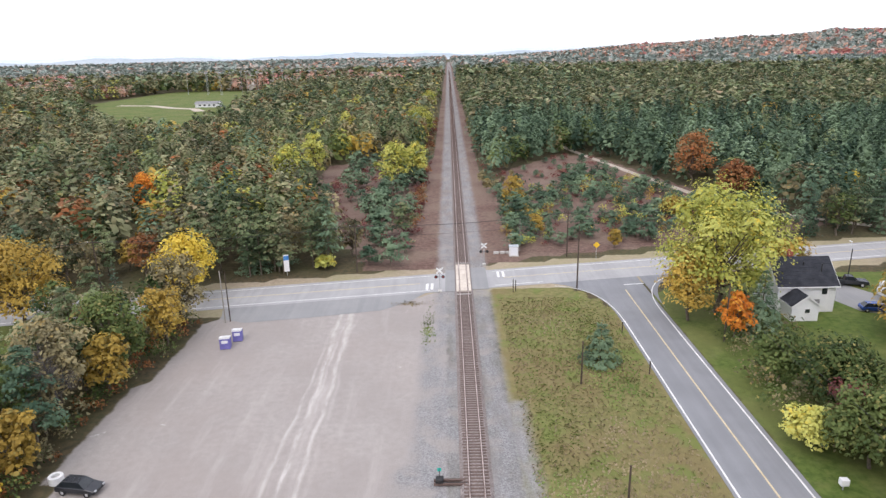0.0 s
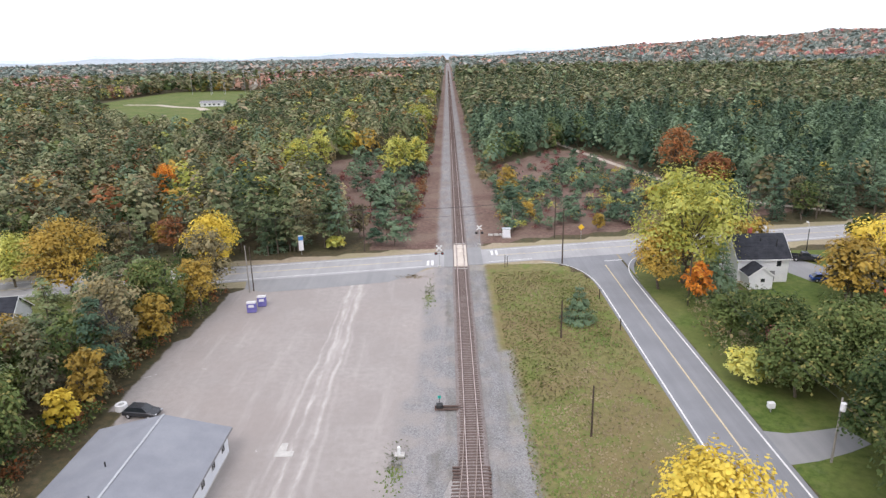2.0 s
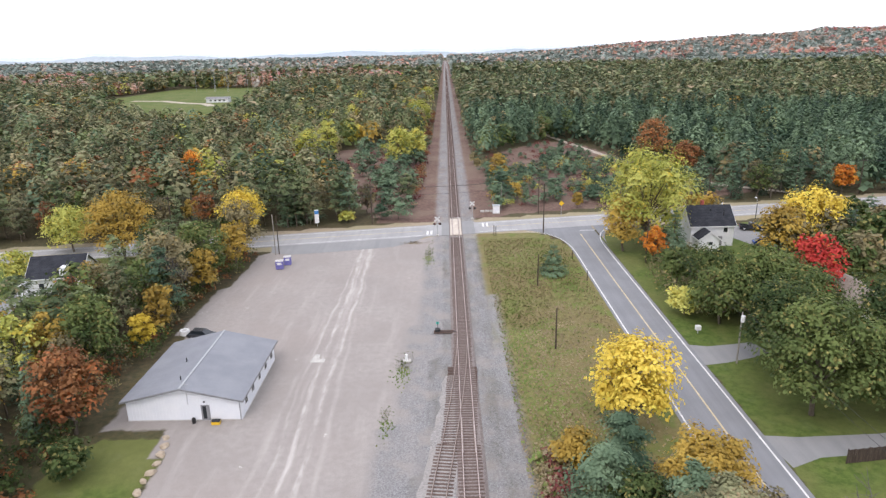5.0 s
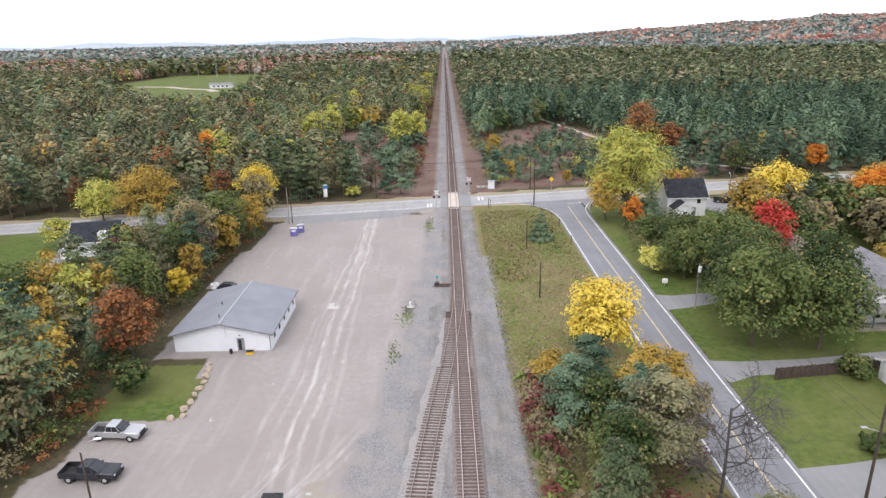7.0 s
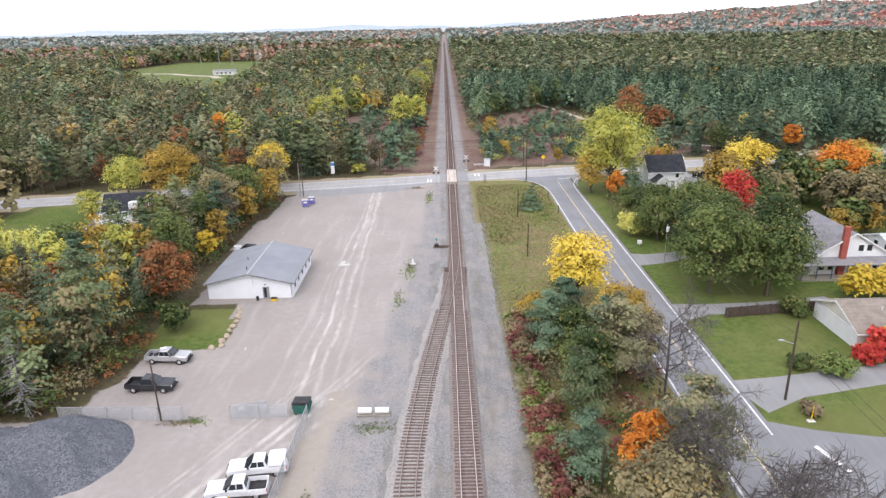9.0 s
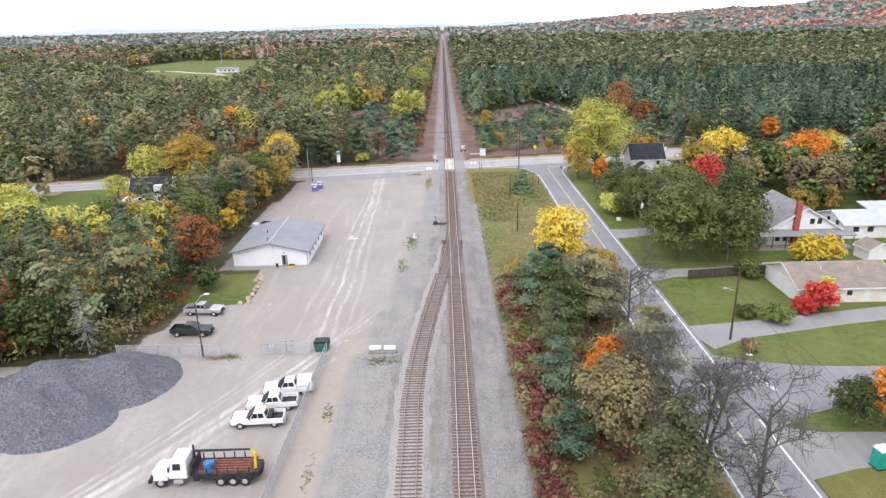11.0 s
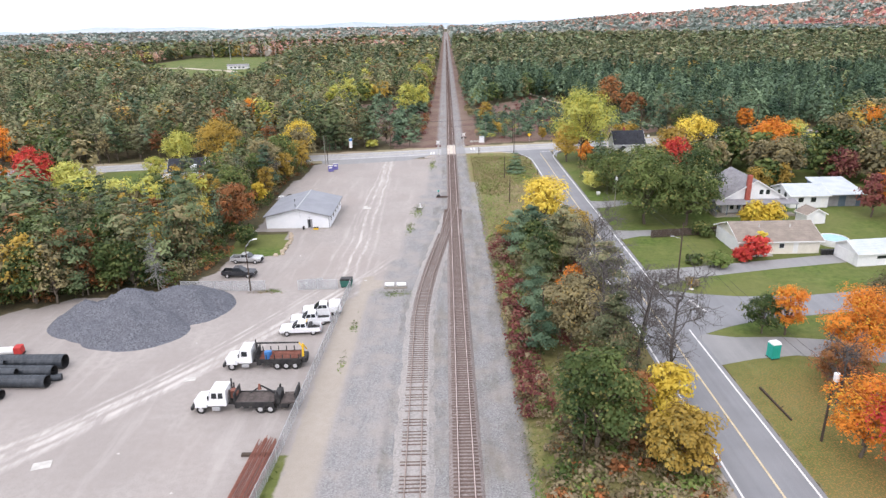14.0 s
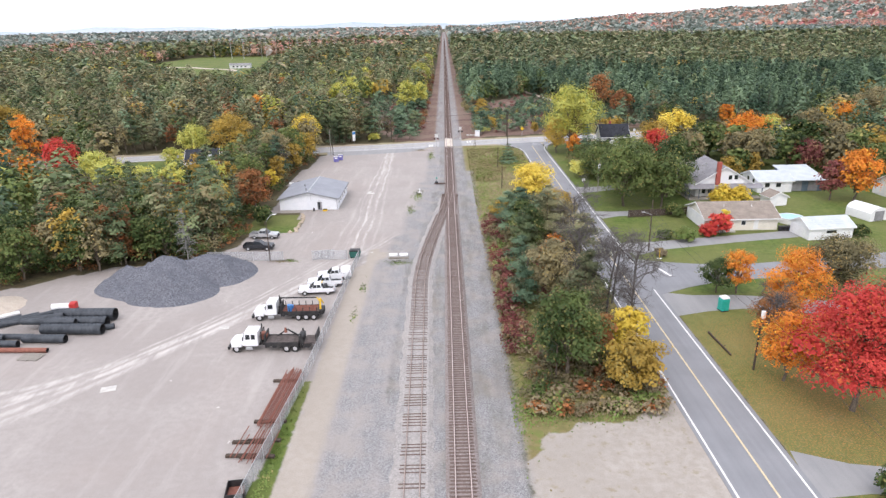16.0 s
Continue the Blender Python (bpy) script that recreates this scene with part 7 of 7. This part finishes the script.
def far_house(x, y, yaw, w, d, wall, roof, label):
    ob = thing("house", label, "house", pose(x, y, 0, 0, 0, yaw))
    gabled(ob, -w / 2, w / 2, -d / 2, d / 2, 2.8, 5.2, "x", wall, roof, 0.4)
    for k in (-0.28, 0.25):
        window(ob, w * k, -d / 2, 1.1, 1.2, 1.1, "-y")
    door(ob, 0, -d / 2)


far_house(119, 112, 20, 11, 8, WHITE_SIDING, ROOF_GREY, "small white house with a grey roof")
far_house(101, 98, -8, 10, 6, CREAM, ROOF_WHITE, "low pale house with a white metal roof")
far_house(134, 92, 14, 12, 8, CREAM, ROOF_TAN, "cream house with a tan roof")
far_house(112, 36, 6, 11, 8, WHITE_SIDING, ROOF_GREY, "white house with a grey roof")
far_house(-318, 510, 20, 22, 14, CREAM, ROOF_TAN, "tan roofed house by the sports field")
far_house(-345, 470, -10, 18, 12, WHITE_SIDING, ROOF_GREY, "grey roofed house by the sports field")

# vehicles by the houses
pickup("black pickup parked by the corner house", CAR_DARK, pose(71.5, 110.5, 0, 0, 0, 165))
car("blue car parked by the corner house", CAR_BLUE, pose(68.5, 98.5, 0, 0, 0, 170))
pickup("black pickup parked beside a camper", CAR_DARK, pose(74.0, 99.0, 0, 0, 0, 5))
camper = thing("camper_trailer", "white camping trailer with a flat roof", "trailer", pose(76.0, 104.0, 0, 0, 0, 10))
part("body", prism([(-3.2, 0.6), (-3.4, 1.5), (-2.9, 2.9), (3.3, 2.9), (3.3, 0.6)], -1.2, 1.2), FLAT_WHITE, camper, "", 0.06)
part("stripe", box(-3.0, 3.31, -1.22, -1.2, 1.2, 1.45), TRIM_GREY, camper, "grey stripe")
part("roof_hatch", box(-0.4, 0.4, -0.4, 0.4, 2.9, 3.05), ROOF_WHITE, camper, "roof hatch", 0.03)
for s in (-1, 1):
    wheel(camper, 0.6, s * 1.0, 0.36, 0.25)

# ---- along the roads ----
def utility_pole(x, y, h, label, arms=1, lamp=0, drum=False, r=0.15, wood=POLE_WOOD, lean=0.0):
    ob = thing("utility_pole", label, "pole", pose(x, y, 0, 0, lean, 0))
    part("pole", tube((0, 0, 0), (0, 0, h), r, r * 0.7, 10), wood, ob, "round timber pole")
    for k in range(arms):
        z = h - 0.5 - 0.9 * k
        a = part("crossarm", box(-1.1, 1.1, -0.06, 0.06, z - 0.06, z + 0.06), wood, ob, "timber crossarm")
        for o in (-0.95, 0.0, 0.95):
            part("insulator", tube((o, 0, z + 0.06), (o, 0, z + 0.22), 0.05, 0.03, 6), GALV, a)
    if lamp:
        part("lamp_arm", tube((0, 0, h * 0.72), (lamp * 1.6, 0, h * 0.72 + 0.5), 0.035, None, 6), GALV, ob, "grey lamp arm")
        part("lamp_head", box(lamp * 1.6 - 0.3, lamp * 1.6 + 0.3, -0.13, 0.13, h * 0.72 + 0.42, h * 0.72 + 0.56), GALV, ob, "pale lamp head", 0.03)
    if drum:
        part("transformer", tube((0, -0.35, h - 1.3), (0, -0.35, h - 0.4), 0.28, None, 12), FLAT_WHITE, ob, "pale grey transformer drum", 0.03)
    return ob


utility_pole(22.8, 111.5, 11.7, "tall dark utility pole at the road junction", 0)
utility_pole(24.2, 130.2, 9.8, "dark utility pole beside the highway")
utility_pole(14.8, 134.5, 7.0, "slim grey pole beside the highway", 0, 0, False, 0.08, GREY_WOOD)
utility_pole(-18.8, 122.3, 10.0, "dark utility pole beside the highway")
for x in (-66, -112, -160):
    utility_pole(x, road_y(x) + 9.5, 10.0, "dark utility pole beside the highway")
for x in (72, 118, 164):
    utility_pole(x, road_y(x) + 10.0, 10.0, "dark utility pole beside the highway")
utility_pole(-37.2, 98.0, 9.0, "grey timber pole at the yard entrance", 0, 0, False, 0.12, GREY_WOOD)
utility_pole(-36.6, 98.6, 8.6, "dark timber pole at the yard entrance", 0, 0, False, 0.11)
utility_pole(39.2, -0.3, 10.0, "brown utility pole with a street lamp arm", 0, -1, False, 0.15)
utility_pole(39.5, 44.2, 7.6, "grey utility pole with a pale transformer", 0, 0, True, 0.12, GREY_WOOD)
utility_pole(39.1, -44.8, 8.6, "brown utility pole with a pale transformer", 0, 0, True, 0.14)
utility_pole(39.0, -92.0, 9.0, "brown utility pole beside the side road", 0)
utility_pole(40.0, 88.0, 9.0, "brown utility pole hidden in trees", 0)
for x, y, h in ((15.6, 49.6, 6.4), (16.6, 75.9, 6.1), (15.0, 13.5, 6.2), (14.2, -16.5, 6.0), (14.0, -47.0, 5.0)):
    utility_pole(x, y, h, "short dark cut-off pole in the grass", 0, 0, False, 0.13)


def street_lamp(x, y, h, label, reach=1.2, yaw=0, wood=POLE_WOOD):
    ob = thing("street_lamp", label, "street lamp", pose(x, y, 0, 0, 0, yaw))
    part("pole", tube((0, 0, 0), (0, 0, h - 1.2), 0.11, 0.08, 8), wood, ob, "round pole")
    part("lamp_arm", tube((0, 0, h - 1.3), (reach * 0.6, 0, h - 0.2), 0.04, None, 6), GALV, ob, "bent grey arm")
    part("lamp_arm", tube((reach * 0.6, 0, h - 0.2), (reach, 0, h), 0.04, None, 6), GALV, ob, "bent grey arm")
    part("lamp_head", box(reach - 0.1, reach + 0.55, -0.14, 0.14, h - 0.06, h + 0.08), FLAT_WHITE, ob, "pale lamp head", 0.03)


street_lamp(-32.3, -2.3, 9.0, "dark yard lamp on a tall pole", 1.4, 10)
street_lamp(74.8, 116.3, 6.2, "dark street lamp beside the highway", 0.7, 90, BLACK)


def wires(points, z, sag, label, offsets=(0.0,)):
    """Cables hung from pole to pole."""
    for o in offsets:
        bm = bmesh.new()
        for a, b in zip(points, points[1:]):
            p = [Vector((a[0] + (b[0] - a[0]) * t, a[1] + (b[1] - a[1]) * t + o, z - sag * 4 * t * (1 - t))) for t in (0, 0.125, 0.25, 0.375, 0.5, 0.625, 0.75, 0.875, 1)]
            for q, r in zip(p, p[1:]):
                tube(q, r, 0.022, None, 4, bm)
        solid("overhead_wire", bm, WIRE, label, "wire")


north = [(-160, 98), (-112, 106.2), (-66, 114.2), (-18.8, 122.3), (24.2, 130.2), (72, 138.4), (118, 146.3), (164, 154)]
wires(north, 9.6, 0.9, "thin black overhead wire beside the highway", (-0.1, 0.1))
wires(north, 7.6, 0.8, "thin black overhead wire beside the highway")
south = [(39.0, -92), (39.1, -44.8), (39.2, -0.3), (39.5, 44.2), (40, 88), (43, 128)]
wires(south, 8.3, 0.7, "thin black overhead wire along the side road")
wires(south, 7.2, 0.7, "thin black overhead wire along the side road")


def sign_post(name, x, y, h, label, plate, mat, yaw=0):
    ob = thing(name, label, "sign", pose(x, y, 0, 0, 0, yaw))
    part("post", tube((0, 0, 0), (0, 0, h), 0.045, None, 6), GALV, ob, "grey sign post")
    part("plate", plate, mat, ob, "", 0.005)
    return ob


sign_post("warning_sign", 29.8, 127.8, 3.6, "yellow diamond road sign on a post", prism([(0, 2.5), (0.72, 3.2), (0, 3.9), (-0.72, 3.2)], -0.08, -0.05), YELLOW)
pylon = sign_post("pylon_sign", -32.4, 120.8, 4.2, "tall blue and white pylon sign by the highway", box(-0.5, 0.5, -0.1, 0.1, 1.0, 4.4), FLAT_WHITE, 20)
part("plate_stripe", box(-0.51, 0.51, -0.11, 0.11, 3.3, 4.2), BLUE_PAINT, pylon, "blue upper field")
sign_post("marker_sign", 72.5, 130, 2.0, "small white roadside sign", box(-0.35, 0.35, -0.04, 0, 1.2, 2.0), FLAT_WHITE)
for x, y, h in ((26.2, 78.4, 1.9), (25.9, 91.5, 1.9), (11.0, 109.8, 2.6), (11.5, 110.3, 2.2)):
    mp = thing("marker_post", "short dark roadside marker post", "post", pose(x, y, 0))
    part("post", box(-0.07, 0.07, -0.07, 0.07, 0, h), POLE_WOOD, mp, "", 0.01)
    part("cap", box(-0.08, 0.08, -0.08, 0.08, h, h + 0.06), GALV, mp)


def crossing_signal(x, y, yaw):
    ob = thing("crossing_signal", "railway crossing signal with crossed white boards", "crossing signal", pose(x, y, 0, 0, 0, yaw))
    part("mast", tube((0, 0, 0), (0, 0, 4.6), 0.07, None, 8), GALV, ob, "grey mast")
    for t in (-1, 1):
        bm = box(-0.75, 0.75, -0.1, -0.07, -0.12, 0.12)
        bmesh.ops.rotate(bm, verts=list(bm.verts), matrix=Matrix.Rotation(t * 0.75, 3, "Y"))
        bmesh.ops.translate(bm, verts=list(bm.verts), vec=(0, -0.02 * t, 4.1))
        part("crossbuck", bm, FLAT_WHITE, ob, "white crossed board")
    bar = part("light_bar", tube((-0.75, 0, 2.9), (0.75, 0, 2.9), 0.04, None, 6), BLACK, ob, "black light bar")
    for s in (-1, 1):
        part("hood", tube((s * 0.65, -0.02, 2.9), (s * 0.65, -0.06, 2.9), 0.3, None, 14), BLACK, bar, "black round backing")
        part("lens", tube((s * 0.65, -0.07, 2.9), (s * 0.65, -0.1, 2.9), 0.1, None, 10), RED_PAINT, bar, "dark red lens")
    part("base", box(-0.35, 0.35, -0.35, 0.35, 0, 0.35), CONCRETE, ob, "concrete base", 0.03)


crossing_signal(-2.2, 110.6, 0)
crossing_signal(6.6, 125.5, 180)
hut = thing("signal_cabinet", "white railway signal cabinet beside the track", "cabinet", pose(13.2, 131.6, 0))
part("body", box(-0.9, 0.9, -0.7, 0.7, 0.15, 2.1), FLAT_WHITE, hut, "", 0.03)
part("roof", box(-1.0, 1.0, -0.8, 0.8, 2.1, 2.2), ROOF_WHITE, hut, "", 0.02)
part("door", box(-0.7, 0.7, -0.73, -0.7, 0.25, 1.95), WHITE_WALL, hut, "closed white door")
part("base", box(-1.0, 1.0, -0.8, 0.8, 0, 0.15), CONCRETE, hut)
for k in range(3):
    cb = thing("concrete_block", "pale concrete block on the gravel", "block", pose(9.6 + 1.3 * k, 133.0 + 0.1 * k, 0, 0, 0, 4 * k))
    part("block", box(-0.55, 0.55, -0.3, 0.3, 0, 0.5), CONCRETE, cb, "", 0.03)


def switch_stand(x, y):
    ob = thing("switch_stand", "dark railway switch stand beside the turnout", "switch", pose(x, y, 0))
    part("timber", box(-1.0, 2.2, -0.14, 0.14, 0.1, 0.3), TIE, ob, "long timber tie")
    part("timber", box(-1.0, 2.2, 0.5, 0.78, 0.1, 0.3), TIE, ob, "long timber tie")
    part("machine", box(-0.8, 0.0, -0.1, 0.7, 0.3, 0.75), BLACK, ob, "dark switch machine", 0.06)
    part("mast", tube((-0.4, 0.3, 0.7), (-0.4, 0.3, 1.9), 0.035, None, 6), BLACK, ob)
    part("target", box(-0.6, -0.2, 0.28, 0.32, 1.5, 1.9), TEAL, ob, "small green target", 0.01)
    part("rod", tube((0, 0.1, 0.32), (2.4, 0.1, 0.32), 0.03, None, 6), BLACK, ob)


switch_stand(-1.2, 55.6)
post_box = thing("lineside_post", "white lineside post among weeds", "post", pose(-5.9, 46.5, 0))
part("post", tube((0, 0, 0), (0, 0, 1.1), 0.22, 0.18, 10), FLAT_WHITE, post_box, "", 0.02)
part("footing", box(-0.5, 0.6, -0.4, 0.4, 0, 0.22), CONCRETE, post_box, "", 0.03)

toilet = thing("portable_toilet", "teal portable toilet with a white roof", "portable toilet", pose(42.4, -27.2, 0, 0, 0, 12))
part("body", box(-0.58, 0.58, -0.58, 0.58, 0.12, 2.05), TEAL, toilet, "", 0.02)
part("door", box(-0.42, 0.42, -0.61, -0.58, 0.2, 1.95), TEAL, toilet, "teal door")
part("roof", hexa((-0.62, 0.62, -0.62, 0.62, 2.05), (-0.5, 0.5, -0.4, 0.4, 2.35)), FLAT_WHITE, toilet, "white translucent roof", 0.03)
part("skid", box(-0.6, 0.6, -0.6, 0.6, 0, 0.12), BLACK, toilet)
mail = thing("mail_box", "white mailbox unit beside a driveway", "mailbox", pose(37.9, 54.2, 0))
part("post", box(-0.06, 0.06, -0.06, 0.06, 0, 0.6), GALV, mail)
part("body", box(-0.4, 0.4, -0.3, 0.3, 0.55, 1.25), FLAT_WHITE, mail, "", 0.04)
stake = thing("marker_stake", "bright yellow marker post on the grass", "post", pose(39.9, -4.6, 0))
part("post", tube((0, 0, 0), (0, 0, 1.9), 0.06, None, 8), YELLOW, stake)
part("footing", box(-0.4, 0.4, -0.25, 0.25, 0, 0.06), FLAT_WHITE, stake)
log = thing("log", "long dark log lying on the grass", "log", pose(0, 0, 0))
part("trunk", tube((37.4, -34.6, 0.15), (37.8, -41.2, 0.15), 0.15, 0.11, 8), POLE_WOOD, log)
part("stub", tube((37.6, -39, 0.2), (37.9, -39.1, 0.5), 0.05, None, 6), POLE_WOOD, log)

board_fence = thing("board_fence", "dark stained board fence beside the lawn", "fence", pose(41.2, 21.6, 0, 0, 0, 7.5))
for k in range(48):
    part("board", box(0.3 * k, 0.3 * k + 0.27, -0.03, 0.0, 0.05, 1.65 + 0.03 * (k % 3)), POLE_WOOD, board_fence)
for k in range(7):
    part("post", box(2.38 * k, 2.38 * k + 0.1, 0.0, 0.1, 0, 1.75), POLE_WOOD, board_fence)
pool = thing("garden_pool", "round blue above-ground pool", "pool", pose(74.5, 16.5, 0))
part("wall", tube((0, 0, 0), (0, 0, 1.2), 2.6, None, 28, None, 0.1), FLAT_WHITE, pool, "pale pool wall")
part("water", tube((0, 0, 0.1), (0, 0, 1.05), 2.48, None, 28), POOL, pool, "blue water")
for k in range(4):
    wb = thing("wheeled_bin", "dark wheeled bin against the bungalow", "bin", pose(69.2 + 0.75 * k, 10.3, 0))
    part("body", hexa((-0.25, 0.25, -0.28, 0.28, 0.06), (-0.3, 0.3, -0.36, 0.36, 1.0)), BLUE_PAINT if k == 3 else BLACK, wb, "", 0.02)
    part("lid", box(-0.31, 0.31, -0.38, 0.38, 1.0, 1.07), BLACK, wb, "", 0.01)

# the sports field among the woods
hall = thing("field_house", "low building with a pale blue roof by the sports field", "building", pose(-205, 565, 0))
gabled(hall, -10, 10, -4, 4, 3.2, 4.6, "x", WHITE_SIDING, ROOF_GREY, 0.6)
for k in (-6, -2, 2, 6):
    window(hall, k, -4.0, 1.0, 2.0, 1.4, "-y")
ribbon("path_field", [(-300, 600), (-265, 590), (-235, 560), (-210, 545), (-196, 520)], 4.0, 0.05, SAND_STONE, "pale sandy path round the field", thick=0.06)
ribbon("path_court", [(-190, 735), (-152, 700)], 16.0, 0.045, ASPHALT, "grey paved court", thick=0.05)
mast_a = thing("floodlight_mast", "tall grey floodlight mast by the sports field", "light mast", pose(-250, 735, 0), "floodlight masts")
part("pole", tube((0, 0, 0), (0, 0, 24), 0.2, 0.12, 6), GALV, mast_a)
part("head", box(-1.2, 1.2, -0.2, 0.2, 23.2, 24.4), GALV, mast_a)
for k in range(13):
    copy_thing(mast_a, pose(-290 + 13.5 * k + 5 * math.sin(k * 2.1), 742 + 14 * math.sin(k * 1.7), 0))

# hedges, garden shrubs and weeds
GARDEN = [("broad", "red", 53.3, 7.9, 2.5, 3.6), ("broad", "weeds", 48, 5.2, 2.4, 5), ("broad", "green", 51.5, 22.6, 2.6, 4.5), ("broad", "green", 41.5, -68.2, 3.4, 3.6), ("broad", "dry", 40.5, -3.2, 1.4, 2.2),
          ("broad", "green", 83, 6.5, 2.2, 4), ("broad", "brown", 66, 52, 5, 6), ("broad", "gold", 78, 57, 6, 6), ("broad", "green", 44.5, 7.0, 1.6, 3)]
for form, tint, x, y, h, w in GARDEN:
    grow(form, tint, x, y, h, w, "in the garden", 0.2, 2200, 0.05, "garden_bush")


def weeds(name, spots, label, tint, rng, size=0.14):
    """Tufts of weeds scattered round some spots (x, y, spread, number)."""
    sh = Shape(77)
    for x, y, sx, sy, n in spots:
        p = np.stack([rng.normal(x, sx, n), rng.normal(y, sy, n), rng.uniform(0.03, 0.2, n)], 1)
        p = p[(p[:, 0] < 26.4) & (p[:, 1] < 107) & (np.abs(p[:, 0] - TRACK_X) > 2.4)]
        if x > 8:
            p = p[p[:, 0] > 8.0]
        sh.clumps(p, size, 0.6)
    me = quads_mesh(name, *sh.arrays(), [LEAF[tint]])
    tagged(new(name, me), label, "weeds", "", "stuff")


wrng = np.random.default_rng(8)
weeds("weeds", [(-3.9, 95, 0.5, 3.5, 260), (-6.2, 44.5, 0.7, 2.2, 300), (-7.5, 31, 0.4, 2.0, 120), (-8.0, -4.2, 1.3, 0.7, 200), (-13.2, -16, 0.3, 1.2, 60), (-13.4, -27, 0.25, 1.2, 50), (-17.3, -62, 0.4, 7, 500), (9.0, -50, 0.8, 5, 420), (12, -54.5, 3, 0.8, 420), (20, -54, 4, 0.8, 420), (-28.5, -2.5, 0.8, 0.4, 140)], "green weeds growing in the gravel", "weeds", wrng)
weeds("dry_weeds", [(-7.5, 105, 1.6, 0.6, 240), (8.3, 30, 0.6, 22, 700), (9.2, -20, 0.8, 16, 900), (17, -53, 5, 1.2, 900), (-30.2, -2.8, 1.2, 0.4, 160), (12, 26, 2, 3, 400), (9.5, 92, 1.0, 12, 400)], "dry tan weeds along the track", "dry", wrng)
weeds("meadow_tufts", [(13, 60, 4.0, 28, 3500), (20, 70, 4.5, 22, 3000), (24.5, 60, 1.4, 26, 700), (14, 100, 4.5, 6, 700), (13, 25, 3.5, 10, 900)], "rough grass tufts in the meadow", "dry", wrng, 0.17)
weeds("green_tufts", [(11, 60, 3.0, 28, 3000), (21, 86, 3.5, 8, 1800), (23, 76, 1.2, 2.0, 260), (18, 100, 4.5, 6, 500), (16, 45, 4.5, 14, 900)], "green grass tufts in the meadow", "weeds", wrng, 0.17)

# ---- ties, piece by piece ----
def tie_mesh(name, ln):
    bm = box(-ln / 2, ln / 2, -0.115, 0.115, 0.13, 0.30)
    bmesh.ops.bevel(bm, geom=list(bm.edges), offset=0.012, segments=1, affect="EDGES")
    me = bpy.data.meshes.new(name)
    bm.to_mesh(me)
    bm.free()
    me.materials.append(TIE)
    return me


TIE_MESH, TIE_LONG = tie_mesh("tie", 2.6), tie_mesh("tie_long", 4.0)
tie_rng = random.Random(12)


def lay_tie(parent, x, y, me=TIE_MESH, yaw=0.0):
    ob = new("tie", me)
    ob.parent = parent
    ob.matrix_basis = pose(x + tie_rng.uniform(-0.06, 0.06), y + tie_rng.uniform(-0.03, 0.03), tie_rng.uniform(-0.012, 0.012), 0, 0, yaw + tie_rng.uniform(-1, 1))


main_n, y = 0, -70.0
rest = []
while y < 190:
    if not 109.5 < y < 125.2:
        if main_n < 300 and y > -69:
            if 26 < y < 50:
                lay_tie(main_track, (TRACK_X + siding_x(y)) / 2, y, TIE_MESH if y > 44 else TIE_LONG)
            else:
                lay_tie(main_track, TRACK_X, y)
            main_n += 1
        else:
            rest.append((TRACK_X, y))
    y += 0.54
y = -70.0
while y < 26:
    a = math.degrees(math.atan((siding_x(y + 0.5) - siding_x(y - 0.5)))) * -1
    lay_tie(side_track, siding_x(y), y, TIE_MESH, a)
    y += 0.56
far_y = np.arange(190, 1500, 0.62)
rest += [(TRACK_X, float(v)) for v in far_y] + [(TRACK_X, -70.5 - 0.54 * k) for k in range(120)] + [(siding_x(-70.5 - 0.56 * k), -70.5 - 0.56 * k) for k in range(115)]
base_v = np.array([(-1.3, -0.115, 0.13), (1.3, -0.115, 0.13), (1.3, 0.115, 0.13), (-1.3, 0.115, 0.13), (-1.3, -0.115, 0.3), (1.3, -0.115, 0.3), (1.3, 0.115, 0.3), (-1.3, 0.115, 0.3)])
base_q = np.array([(4, 5, 6, 7), (0, 1, 5, 4), (1, 2, 6, 5), (2, 3, 7, 6), (3, 0, 4, 7)])
rx = np.array([(x, y, 0) for x, y in rest])
tv = (base_v[None] + rx[:, None]).reshape(-1, 3)
tq = (base_q[None] + 8 * np.arange(len(rest))[:, None, None]).reshape(-1, 4)
far_ties = new("far_ties", quads_mesh("far_ties", tv, tq, [TIE]))
far_ties.parent = main_track
tagged(far_ties, "", "", "", "stuff")
